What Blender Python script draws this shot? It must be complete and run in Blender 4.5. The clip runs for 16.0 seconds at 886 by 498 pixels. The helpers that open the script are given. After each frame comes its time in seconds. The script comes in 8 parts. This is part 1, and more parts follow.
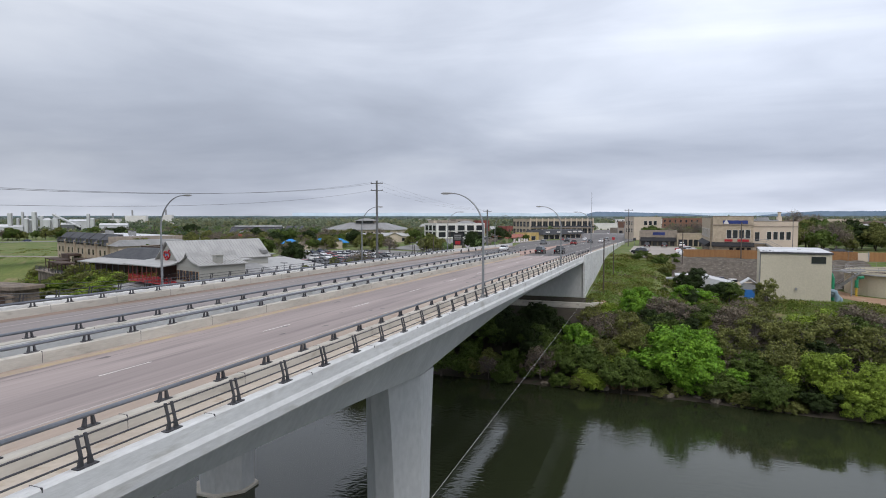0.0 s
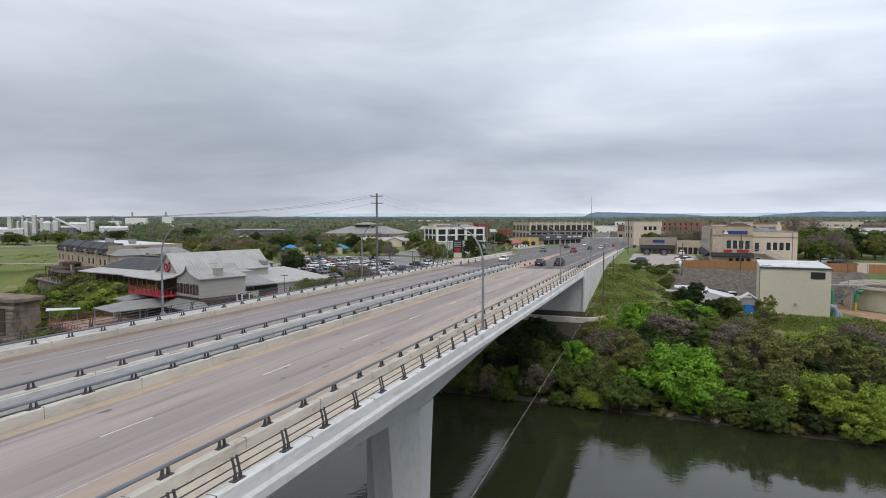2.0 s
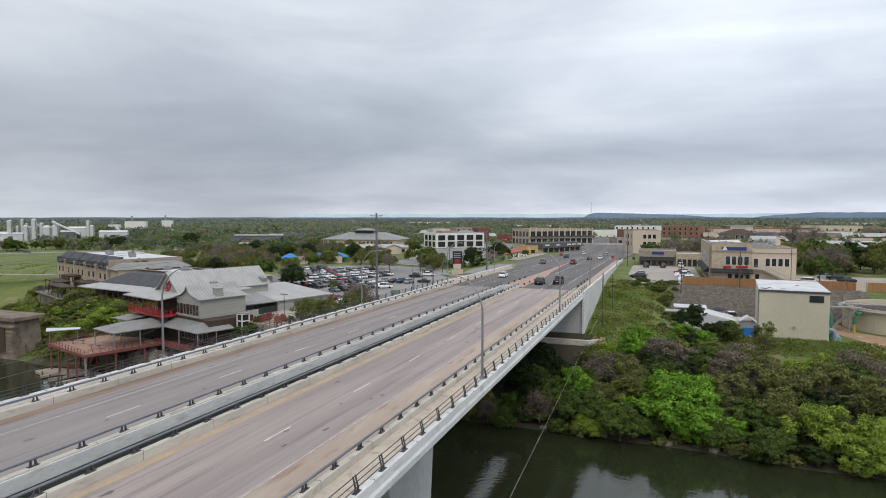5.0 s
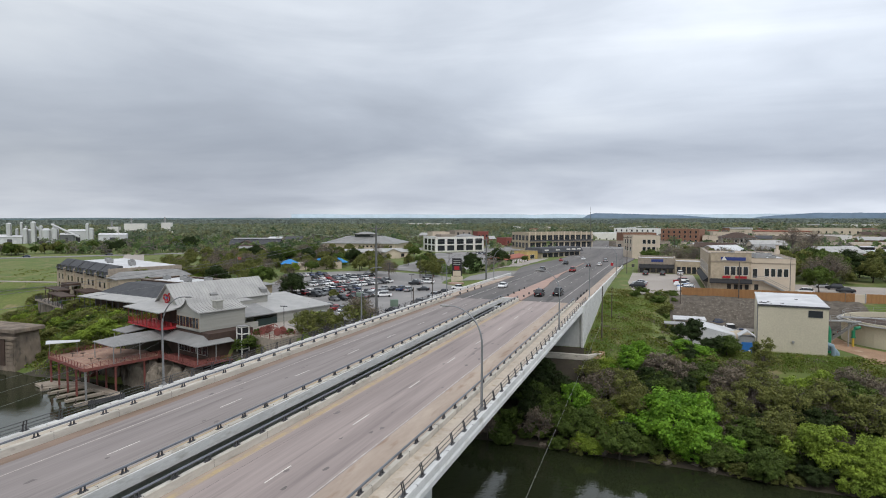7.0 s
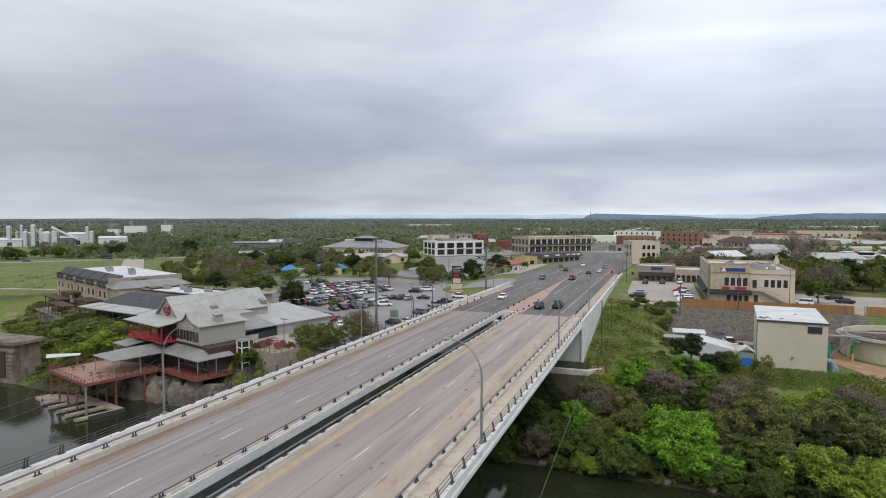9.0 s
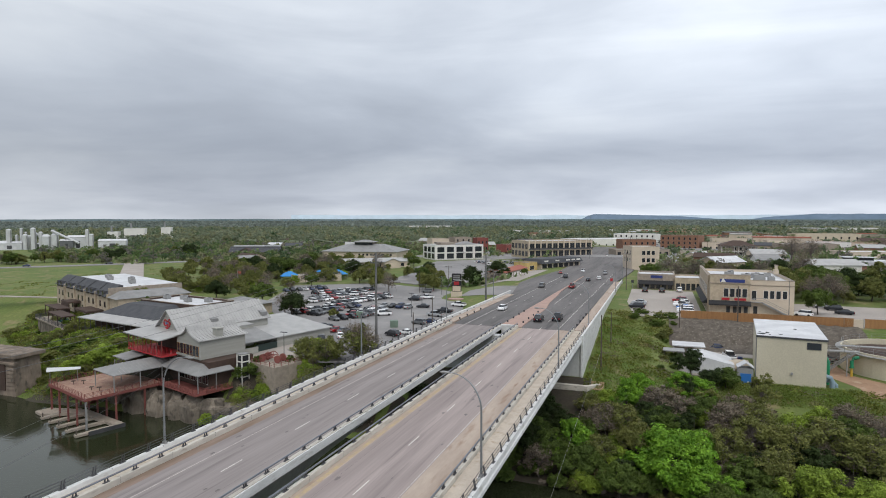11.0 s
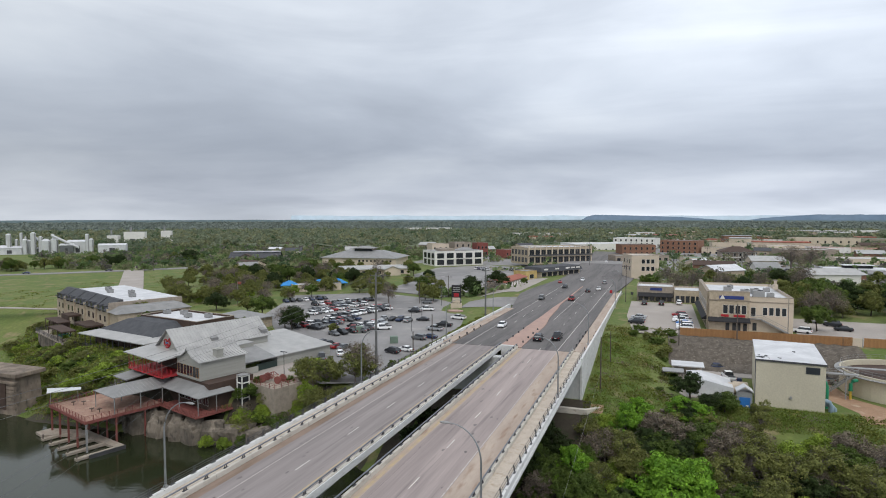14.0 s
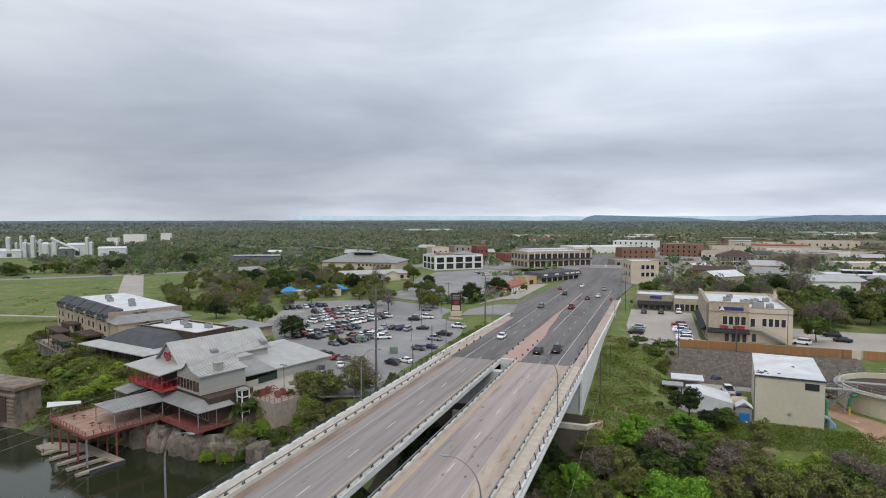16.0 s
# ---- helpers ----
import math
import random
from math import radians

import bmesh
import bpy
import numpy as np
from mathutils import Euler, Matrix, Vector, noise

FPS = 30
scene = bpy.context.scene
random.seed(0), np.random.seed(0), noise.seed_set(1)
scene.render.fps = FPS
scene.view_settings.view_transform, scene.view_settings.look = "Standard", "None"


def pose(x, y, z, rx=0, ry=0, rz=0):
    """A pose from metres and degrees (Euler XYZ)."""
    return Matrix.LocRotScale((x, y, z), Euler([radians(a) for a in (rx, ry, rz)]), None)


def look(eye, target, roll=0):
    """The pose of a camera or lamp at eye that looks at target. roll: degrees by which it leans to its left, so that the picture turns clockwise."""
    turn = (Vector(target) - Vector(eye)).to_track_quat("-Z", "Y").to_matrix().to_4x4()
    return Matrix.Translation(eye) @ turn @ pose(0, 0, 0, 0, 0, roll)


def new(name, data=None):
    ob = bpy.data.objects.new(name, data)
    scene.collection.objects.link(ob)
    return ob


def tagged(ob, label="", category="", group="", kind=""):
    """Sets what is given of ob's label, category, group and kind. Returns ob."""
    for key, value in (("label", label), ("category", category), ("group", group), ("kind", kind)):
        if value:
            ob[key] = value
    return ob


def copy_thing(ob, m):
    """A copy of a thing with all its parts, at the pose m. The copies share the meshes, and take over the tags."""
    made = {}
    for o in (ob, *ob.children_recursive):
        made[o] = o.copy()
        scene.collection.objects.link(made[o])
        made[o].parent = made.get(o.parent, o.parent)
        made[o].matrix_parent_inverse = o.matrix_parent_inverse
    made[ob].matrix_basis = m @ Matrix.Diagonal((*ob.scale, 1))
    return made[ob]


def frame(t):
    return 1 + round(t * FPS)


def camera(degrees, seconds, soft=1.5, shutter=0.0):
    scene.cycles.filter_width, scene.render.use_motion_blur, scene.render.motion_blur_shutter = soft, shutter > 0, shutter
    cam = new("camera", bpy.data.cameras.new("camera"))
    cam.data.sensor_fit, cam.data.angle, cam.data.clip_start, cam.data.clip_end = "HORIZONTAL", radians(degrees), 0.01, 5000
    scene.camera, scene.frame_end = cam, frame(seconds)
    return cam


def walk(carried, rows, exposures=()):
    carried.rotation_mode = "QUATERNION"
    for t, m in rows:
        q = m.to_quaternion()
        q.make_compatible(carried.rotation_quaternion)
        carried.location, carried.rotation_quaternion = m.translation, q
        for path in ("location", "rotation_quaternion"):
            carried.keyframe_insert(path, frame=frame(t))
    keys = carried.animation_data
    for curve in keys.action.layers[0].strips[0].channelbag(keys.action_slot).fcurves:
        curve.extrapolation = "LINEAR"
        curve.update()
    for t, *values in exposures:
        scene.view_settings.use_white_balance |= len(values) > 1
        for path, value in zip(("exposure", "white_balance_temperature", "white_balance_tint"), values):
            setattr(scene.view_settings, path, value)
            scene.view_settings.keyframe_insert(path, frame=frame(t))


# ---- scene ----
# camera: a drone that rises straight up beside the bridge (X across the bridge, Y along it, water at z = 0)
cam = camera(73.0, 16.0, soft=1.0)
RISE = [(0, 26.74, 19.90), (1, 28.13, 19.89), (2, 29.61, 19.89), (3, 31.11, 19.88), (4, 32.61, 19.87),
        (6.5, 36.15, 19.82), (7, 36.87, 19.81), (8, 38.36, 19.80), (9, 39.89, 19.80), (11.5, 43.74, 19.78),
        (12, 44.51, 19.78), (13, 46.06, 19.77), (14, 47.62, 19.76), (15, 49.18, 19.75), (16, 50.73, 19.74)]
walk(cam, [(t, pose(0, 0, z, 86.98, 0, yaw)) for t, z, yaw in RISE],
     [(0, 0.0, 6330, 13), (2, 0.0, 6420, 11.5), (4, 0.0, 6480, 10.5), (9, 0.0, 6480, 10), (16, 0.0, 6420, 10)])

# ---- light: an overcast sky, a weak wide sun behind the clouds ----
world = bpy.data.worlds.new("overcast_sky")
scene.world = world
world.use_nodes = True
wn, wl = world.node_tree.nodes, world.node_tree.links
wn.clear()
SUN_EL, SUN_AZ = radians(52), radians(150)


def wnode(kind, **inputs):
    n = wn.new(kind)
    for k, v in inputs.items():
        n.inputs[k].default_value = v
    return n


def wmath(op, a, b=None):
    n = wn.new("ShaderNodeMath")
    n.operation = op
    for i, v in enumerate((a, b)):
        if v is None:
            continue
        if isinstance(v, (int, float)):
            n.inputs[i].default_value = v
        else:
            wl.new(v, n.inputs[i])
    return n.outputs[0]


def wramp(fac, stops):
    n = wn.new("ShaderNodeValToRGB")
    el = n.color_ramp.elements
    el[0].position, el[0].color = stops[0][0], (*stops[0][1], 1)
    el[1].position, el[1].color = stops[-1][0], (*stops[-1][1], 1)
    for p, c in stops[1:-1]:
        e = el.new(p)
        e.color = (*c, 1)
    wl.new(fac, n.inputs[0])
    return n.outputs[0]


sky = wn.new("ShaderNodeTexSky")
sky.sky_type, sky.sun_disc, sky.sun_elevation, sky.sun_rotation = "NISHITA", False, SUN_EL, SUN_AZ
tc = wn.new("ShaderNodeTexCoord")
sep = wn.new("ShaderNodeSeparateXYZ")
wl.new(tc.outputs["Generated"], sep.inputs[0])
up = wmath("MAXIMUM", sep.outputs["Z"], 0.0)
lift = wmath("ADD", up, 0.16)
cmb = wn.new("ShaderNodeCombineXYZ")
wl.new(wmath("DIVIDE", sep.outputs["X"], lift), cmb.inputs[0])
wl.new(wmath("DIVIDE", sep.outputs["Y"], lift), cmb.inputs[1])
puffs = wnode("ShaderNodeTexNoise", Scale=0.62, Detail=6.0, Roughness=0.5, Distortion=0.35)
wl.new(cmb.outputs[0], puffs.inputs["Vector"])
banks = wnode("ShaderNodeTexNoise", Scale=0.27, Detail=3.0, Roughness=0.5, Distortion=0.2)
wl.new(cmb.outputs[0], banks.inputs["Vector"])
flat = wn.new("ShaderNodeMapping")
flat.inputs["Scale"].default_value = (1.9, 1.9, 11.0)
wl.new(tc.outputs["Generated"], flat.inputs[0])
streaks = wnode("ShaderNodeTexNoise", Scale=1.0, Detail=6.0, Roughness=0.52, Distortion=0.5)  # long flat layers towards the horizon
wl.new(flat.outputs[0], streaks.inputs["Vector"])
cloud = wmath("ADD", wmath("MULTIPLY", puffs.outputs["Fac"], 0.42), wmath("ADD", wmath("MULTIPLY", banks.outputs["Fac"], 0.28), wmath("MULTIPLY", streaks.outputs["Fac"], 0.30)))
shade = wramp(cloud, [(0.37, (0.50, 0.54, 0.605)), (0.46, (0.60, 0.645, 0.715)), (0.53, (0.72, 0.765, 0.83)), (0.63, (0.90, 0.94, 0.98))])
deep = wramp(up, [(0.0, (0.98, 0.98, 0.98)), (0.03, (0.74, 0.75, 0.785)), (0.09, (0.58, 0.60, 0.64)), (0.20, (0.88, 0.90, 0.925)), (0.5, (1.18, 1.18, 1.17)), (1.0, (1.42, 1.40, 1.36))])
both = wn.new("ShaderNodeMix")
both.data_type, both.blend_type = "RGBA", "MULTIPLY"
both.inputs["Factor"].default_value = 1.0
wl.new(shade, both.inputs["A"])
wl.new(deep, both.inputs["B"])
glow = wn.new("ShaderNodeMapRange")  # the cloud is thinner towards the south-east, where the sun stands
glow.inputs["From Min"].default_value, glow.inputs["From Max"].default_value = -0.85, 0.15
glow.inputs["To Min"].default_value, glow.inputs["To Max"].default_value = 0.76, 1.12
wl.new(sep.outputs["X"], glow.inputs["Value"])
bg_cloud = wnode("ShaderNodeBackground", Strength=1.0)
wl.new(both.outputs["Result"], bg_cloud.inputs["Color"])
wl.new(wmath("MULTIPLY", glow.outputs[0], 1.19), bg_cloud.inputs["Strength"])
bg_sky = wnode("ShaderNodeBackground", Strength=0.05)
wl.new(sky.outputs[0], bg_sky.inputs["Color"])
mix = wnode("ShaderNodeMixShader", Fac=0.95)
wl.new(bg_sky.outputs[0], mix.inputs[1])
wl.new(bg_cloud.outputs[0], mix.inputs[2])
wout = wn.new("ShaderNodeOutputWorld")
wl.new(mix.outputs[0], wout.inputs[0])

sun = new("sun", bpy.data.lights.new("sun", "SUN"))
sun.data.energy, sun.data.angle, sun.data.color = 1.0, radians(25), (1.0, 0.935, 0.865)
sun.matrix_world = look((0, 0, 0), (math.sin(SUN_AZ) * -math.cos(SUN_EL), -math.cos(SUN_AZ) * math.cos(SUN_EL), -math.sin(SUN_EL)))
scene.view_settings.exposure = 0.0

# ---- materials ----
MATS = {}


def mat(name, c1, c2=None, rough=0.8, metal=0.0, scale=0.5, fine=6.0, bump=0.0, bscale=8.0, spec=0.4, stretch=(1, 1, 1), c3=None, island=0.0, glow=None, trans=0.0, grain=0.18):
    """Two-scale noise colour on world position: c1 to c2 broadly, grain finely, c3 as rare stains."""
    m = bpy.data.materials.new(name)
    m.use_nodes = True
    nt = m.node_tree
    n, l = nt.nodes, nt.links
    b = n["Principled BSDF"]
    b.inputs["Roughness"].default_value, b.inputs["Metallic"].default_value = rough, metal
    b.inputs["Specular IOR Level"].default_value = spec
    c2 = c2 or tuple(v * 0.8 for v in c1)
    geo = n.new("ShaderNodeNewGeometry")
    mp = n.new("ShaderNodeMapping")
    mp.inputs["Scale"].default_value = stretch
    l.new(geo.outputs["Position"], mp.inputs[0])
    big = n.new("ShaderNodeTexNoise")
    big.inputs["Scale"].default_value, big.inputs["Detail"].default_value = scale, 5
    l.new(mp.outputs[0], big.inputs["Vector"])
    rp = n.new("ShaderNodeValToRGB")
    rp.color_ramp.elements[0].position, rp.color_ramp.elements[1].position = 0.35, 0.65
    rp.color_ramp.elements[0].color, rp.color_ramp.elements[1].color = (*c1, 1), (*c2, 1)
    l.new(big.outputs["Fac"], rp.inputs[0])
    col = rp.outputs[0]
    sm = n.new("ShaderNodeTexNoise")
    sm.inputs["Scale"].default_value, sm.inputs["Detail"].default_value = fine, 4
    l.new(mp.outputs[0], sm.inputs["Vector"])
    if c3:
        r3 = n.new("ShaderNodeValToRGB")
        r3.color_ramp.elements[0].position, r3.color_ramp.elements[1].position = 0.56, 0.72
        n3 = n.new("ShaderNodeTexNoise")
        n3.inputs["Scale"].default_value, n3.inputs["Detail"].default_value = scale * 2.3, 6
        l.new(mp.outputs[0], n3.inputs["Vector"])
        l.new(n3.outputs["Fac"], r3.inputs[0])
        m3 = n.new("ShaderNodeMix")
        m3.data_type = "RGBA"
        l.new(r3.outputs[0], m3.inputs["Factor"])
        l.new(col, m3.inputs["A"])
        m3.inputs["B"].default_value = (*c3, 1)
        col = m3.outputs["Result"]
    g = n.new("ShaderNodeMapRange")
    g.inputs["To Min"].default_value, g.inputs["To Max"].default_value = 1 - grain, 1 + grain
    l.new(sm.outputs["Fac"], g.inputs["Value"])
    val = g.outputs[0]
    if island:
        mr = n.new("ShaderNodeMapRange")
        mr.inputs["To Min"].default_value, mr.inputs["To Max"].default_value = 1 - island, 1 + island
        l.new(geo.outputs["Random Per Island"], mr.inputs["Value"])
        mm = n.new("ShaderNodeMath")
        mm.operation = "MULTIPLY"
        l.new(val, mm.inputs[0])
        l.new(mr.outputs[0], mm.inputs[1])
        val = mm.outputs[0]
    mg = n.new("ShaderNodeVectorMath")
    mg.operation = "SCALE"
    l.new(col, mg.inputs[0])
    l.new(val, mg.inputs["Scale"])
    l.new(mg.outputs[0], b.inputs["Base Color"])
    if bump:
        bn = n.new("ShaderNodeTexNoise")
        bn.inputs["Scale"].default_value, bn.inputs["Detail"].default_value = bscale, 4
        l.new(mp.outputs[0], bn.inputs["Vector"])
        bp = n.new("ShaderNodeBump")
        bp.inputs["Strength"].default_value, bp.inputs["Distance"].default_value = min(1.0, bump), 0.1
        l.new(bn.outputs["Fac"], bp.inputs["Height"])
        l.new(bp.outputs[0], b.inputs["Normal"])
    if glow:
        b.inputs["Emission Color"].default_value, b.inputs["Emission Strength"].default_value = (*glow[:3], 1), glow[3]
    if trans:
        tr = n.new("ShaderNodeBsdfTranslucent")
        l.new(mg.outputs[0], tr.inputs["Color"])
        mx = n.new("ShaderNodeMixShader")
        mx.inputs[0].default_value = trans
        l.new(b.outputs[0], mx.inputs[1])
        l.new(tr.outputs[0], mx.inputs[2])
        l.new(mx.outputs[0], n["Material Output"].inputs[0])
    MATS[name] = m
    return m


M_DECK = mat("deck_concrete", (0.365, 0.305, 0.285), (0.265, 0.222, 0.21), 0.85, scale=0.55, fine=5, bump=0.15, stretch=(1, 0.035, 1), c3=(0.205, 0.172, 0.165))
M_DECK2 = mat("grey_deck_concrete", (0.27, 0.238, 0.228), (0.205, 0.18, 0.173), 0.85, scale=0.55, fine=5, bump=0.15, stretch=(1, 0.035, 1), c3=(0.165, 0.142, 0.135))
M_OIL = mat("oil_stain", (0.16, 0.135, 0.13), (0.11, 0.095, 0.09), 0.6)
M_STAIN = mat("brown_silt", (0.19, 0.135, 0.10), (0.27, 0.20, 0.16), 0.95, scale=0.6, fine=4, stretch=(1, 0.2, 1))
# Bank soil; its darkness also puts the shade under the deck into the colour.
M_SOIL = mat("shade_dark_soil", (0.040, 0.034, 0.025), (0.062, 0.052, 0.036), 0.95, scale=0.3, fine=3, bump=0.5, c3=(0.035, 0.045, 0.02))
M_SHOULDER = mat("shoulder_concrete", (0.41, 0.335, 0.275), (0.34, 0.27, 0.22), 0.9, scale=0.5, fine=4, bump=0.2, stretch=(1, 0.2, 1), c3=(0.27, 0.185, 0.135))
M_WALK = mat("walk_concrete", (0.50, 0.435, 0.36), (0.42, 0.36, 0.30), 0.9, scale=0.6, fine=5, bump=0.15, c3=(0.36, 0.29, 0.22))
M_BARRIER = mat("barrier_concrete", (0.58, 0.545, 0.48), (0.47, 0.44, 0.385), 0.85, scale=0.5, fine=4, bump=0.15, stretch=(1, 0.5, 2), c3=(0.36, 0.33, 0.28))
M_COPING = mat("coping_concrete", (0.66, 0.66, 0.645), (0.56, 0.56, 0.55), 0.85, scale=0.4, fine=4, bump=0.1, stretch=(1, 0.5, 2), c3=(0.46, 0.45, 0.42))
M_GIRDER = mat("girder_concrete", (0.50, 0.51, 0.50), (0.43, 0.44, 0.435), 0.8, scale=0.25, fine=3, bump=0.05, stretch=(1, 1, 0.4))
M_STEEL = mat("galvanised_rail", (0.20, 0.215, 0.24), (0.15, 0.16, 0.18), 0.5, 0.5, fine=9)
M_POST = mat("dark_post", (0.09, 0.09, 0.095), (0.06, 0.06, 0.065), 0.6, 0.3, fine=9)
M_LAMP = mat("lamp_steel", (0.30, 0.31, 0.32), (0.24, 0.25, 0.26), 0.45, 0.6, fine=4)
M_LENS = mat("lamp_glass", (0.7, 0.7, 0.7), rough=0.2, fine=4)
M_WHITE_LINE = mat("white_line_paint", (0.62, 0.59, 0.55), (0.52, 0.48, 0.45), 0.8, scale=1.5, fine=9)
M_FADED_LINE = mat("faded_line_paint", (0.50, 0.455, 0.42), (0.36, 0.315, 0.295), 0.85, scale=1.2, fine=7, c3=(0.31, 0.27, 0.25))
M_YELLOW_LINE = mat("yellow_line_paint", (0.45, 0.345, 0.20), (0.37, 0.295, 0.225), 0.85, scale=0.8, fine=5, c3=(0.35, 0.28, 0.235))
M_ASPHALT = mat("asphalt", (0.110, 0.103, 0.100), (0.155, 0.143, 0.138), 0.9, scale=0.3, fine=4, bump=0.2, stretch=(1, 0.06, 1), c3=(0.075, 0.07, 0.069), grain=0.35)
M_LOT = mat("parking_asphalt", (0.25, 0.24, 0.235), (0.19, 0.183, 0.18), 0.9, scale=0.06, fine=2, bump=0.15, c3=(0.30, 0.285, 0.27))
M_LOT2 = mat("parking_concrete", (0.37, 0.33, 0.295), (0.30, 0.27, 0.242), 0.9, scale=0.08, fine=2, bump=0.1, c3=(0.32, 0.29, 0.27))
M_KERB = mat("kerb_concrete", (0.42, 0.36, 0.31), (0.35, 0.30, 0.26), 0.9, scale=0.4)
M_BRICKPAVE = mat("brick_paving", (0.40, 0.27, 0.22), (0.34, 0.235, 0.20), 0.9, scale=0.6, fine=8, bump=0.2)
M_GRASS = mat("grass", (0.086, 0.128, 0.026), (0.128, 0.150, 0.040), 0.95, scale=0.07, fine=0.7, bump=0.8, bscale=1.6, c3=(0.225, 0.175, 0.095), grain=0.4)
M_DIRT = mat("red_dirt", (0.36, 0.23, 0.15), (0.28, 0.175, 0.11), 0.95, scale=0.25, fine=2.5, bump=0.4, c3=(0.42, 0.32, 0.23))
M_RUBBLE = mat("rubble_slope", (0.125, 0.105, 0.085), (0.075, 0.063, 0.05), 0.95, scale=0.8, fine=3, bump=0.9, bscale=3, c3=(0.20, 0.175, 0.145))
M_ROCK = mat("limestone", (0.23, 0.195, 0.155), (0.10, 0.085, 0.068), 0.95, scale=0.5, fine=2.5, bump=1.0, bscale=2.2, c3=(0.055, 0.048, 0.04), stretch=(1, 1, 0.45), grain=0.4)
M_BARK = mat("bark", (0.085, 0.07, 0.055), (0.055, 0.045, 0.038), 0.95, scale=2, fine=9, bump=0.5)
M_TWIG = mat("bare_twigs", (0.17, 0.145, 0.125), (0.12, 0.10, 0.088), 0.95, scale=0.6, island=0.3)
M_LEAF_BRIGHT = mat("bright_leaf", (0.185, 0.345, 0.03), (0.105, 0.225, 0.022), 0.7, scale=0.5, fine=1.2, spec=0.2, island=0.34, trans=0.22)
M_LEAF_GREEN = mat("green_leaf", (0.110, 0.158, 0.032), (0.066, 0.100, 0.022), 0.75, scale=0.35, fine=1.2, spec=0.2, island=0.34, trans=0.22)
# Dark evergreen leaf, deepened further to carry the shade under the deck.
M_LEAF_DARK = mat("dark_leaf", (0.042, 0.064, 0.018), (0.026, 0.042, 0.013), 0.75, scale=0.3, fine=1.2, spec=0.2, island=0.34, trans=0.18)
M_LEAF_OLIVE = mat("olive_leaf", (0.195, 0.205, 0.060), (0.12, 0.135, 0.04), 0.8, scale=0.35, fine=1.2, spec=0.2, island=0.34, trans=0.22)
M_LEAF_LIME = mat("lime_leaf", (0.256, 0.344, 0.045), (0.163, 0.231, 0.035), 0.75, scale=0.35, fine=1.2, spec=0.2, island=0.34, trans=0.22)
M_LEAF_BROWN = mat("brown_scrub", (0.235, 0.195, 0.145), (0.155, 0.13, 0.10), 0.9, scale=0.4, fine=1.2, spec=0.1, island=0.34, trans=0.22)
M_WEED = mat("rank_weeds", (0.115, 0.150, 0.028), (0.160, 0.165, 0.042), 0.9, scale=0.12, fine=1.2, spec=0.1, island=0.34, trans=0.22, c3=(0.21, 0.165, 0.085))
# Far leaf colours pale, greyer and bluer outwards: distance haze put into base colour.
M_FAR = mat("haze_tinted_woods", (0.17, 0.205, 0.185), (0.215, 0.24, 0.205), 0.95, scale=0.006, fine=0.3, spec=0.1, island=0.2, trans=0.3)
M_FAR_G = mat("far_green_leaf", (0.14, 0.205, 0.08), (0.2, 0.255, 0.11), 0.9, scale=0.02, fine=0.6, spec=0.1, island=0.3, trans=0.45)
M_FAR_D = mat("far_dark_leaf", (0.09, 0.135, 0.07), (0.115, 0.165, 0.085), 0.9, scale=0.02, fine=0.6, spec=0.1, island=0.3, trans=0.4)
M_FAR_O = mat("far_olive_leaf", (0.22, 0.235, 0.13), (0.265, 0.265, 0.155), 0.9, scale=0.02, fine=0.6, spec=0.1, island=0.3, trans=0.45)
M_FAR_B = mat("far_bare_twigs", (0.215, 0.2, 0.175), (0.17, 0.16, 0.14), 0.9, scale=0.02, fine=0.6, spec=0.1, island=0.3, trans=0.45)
M_FAR_H = mat("haze_tinted_leaf", (0.175, 0.215, 0.145), (0.24, 0.265, 0.175), 0.9, scale=0.01, fine=0.4, spec=0.1, island=0.2, trans=0.45)
# Horizon colours: aerial haze painted in as blue-grey, stronger with distance.
M_RIDGE = mat("haze_tinted_ridge", (0.125, 0.16, 0.165), (0.10, 0.135, 0.14), 1.0, scale=0.01, fine=0.08, spec=0.0)
M_MESA = mat("haze_tinted_mesa", (0.15, 0.20, 0.26), (0.13, 0.18, 0.24), 1.0, scale=0.004, fine=0.03, spec=0.0)
M_HAZE = mat("haze_pale_hills", (0.52, 0.62, 0.70), (0.49, 0.58, 0.67), 1.0, scale=0.003, fine=0.02, spec=0.0)
M_GLASS = mat("dark_glass", (0.02, 0.023, 0.028), (0.03, 0.034, 0.04), 0.08, scale=0.3, spec=0.7)
M_BLACK = mat("black_fabric", (0.018, 0.018, 0.02), (0.026, 0.026, 0.028), 0.8)
M_TYRE = mat("tyre_rubber", (0.015, 0.015, 0.015), rough=0.9)
M_RIM = mat("wheel_rim", (0.35, 0.35, 0.36), rough=0.35, metal=0.8)
M_LIGHTW = mat("headlight_glass", (0.75, 0.75, 0.75), rough=0.15)
M_LIGHTR = mat("taillight_plastic", (0.35, 0.012, 0.012), rough=0.25)
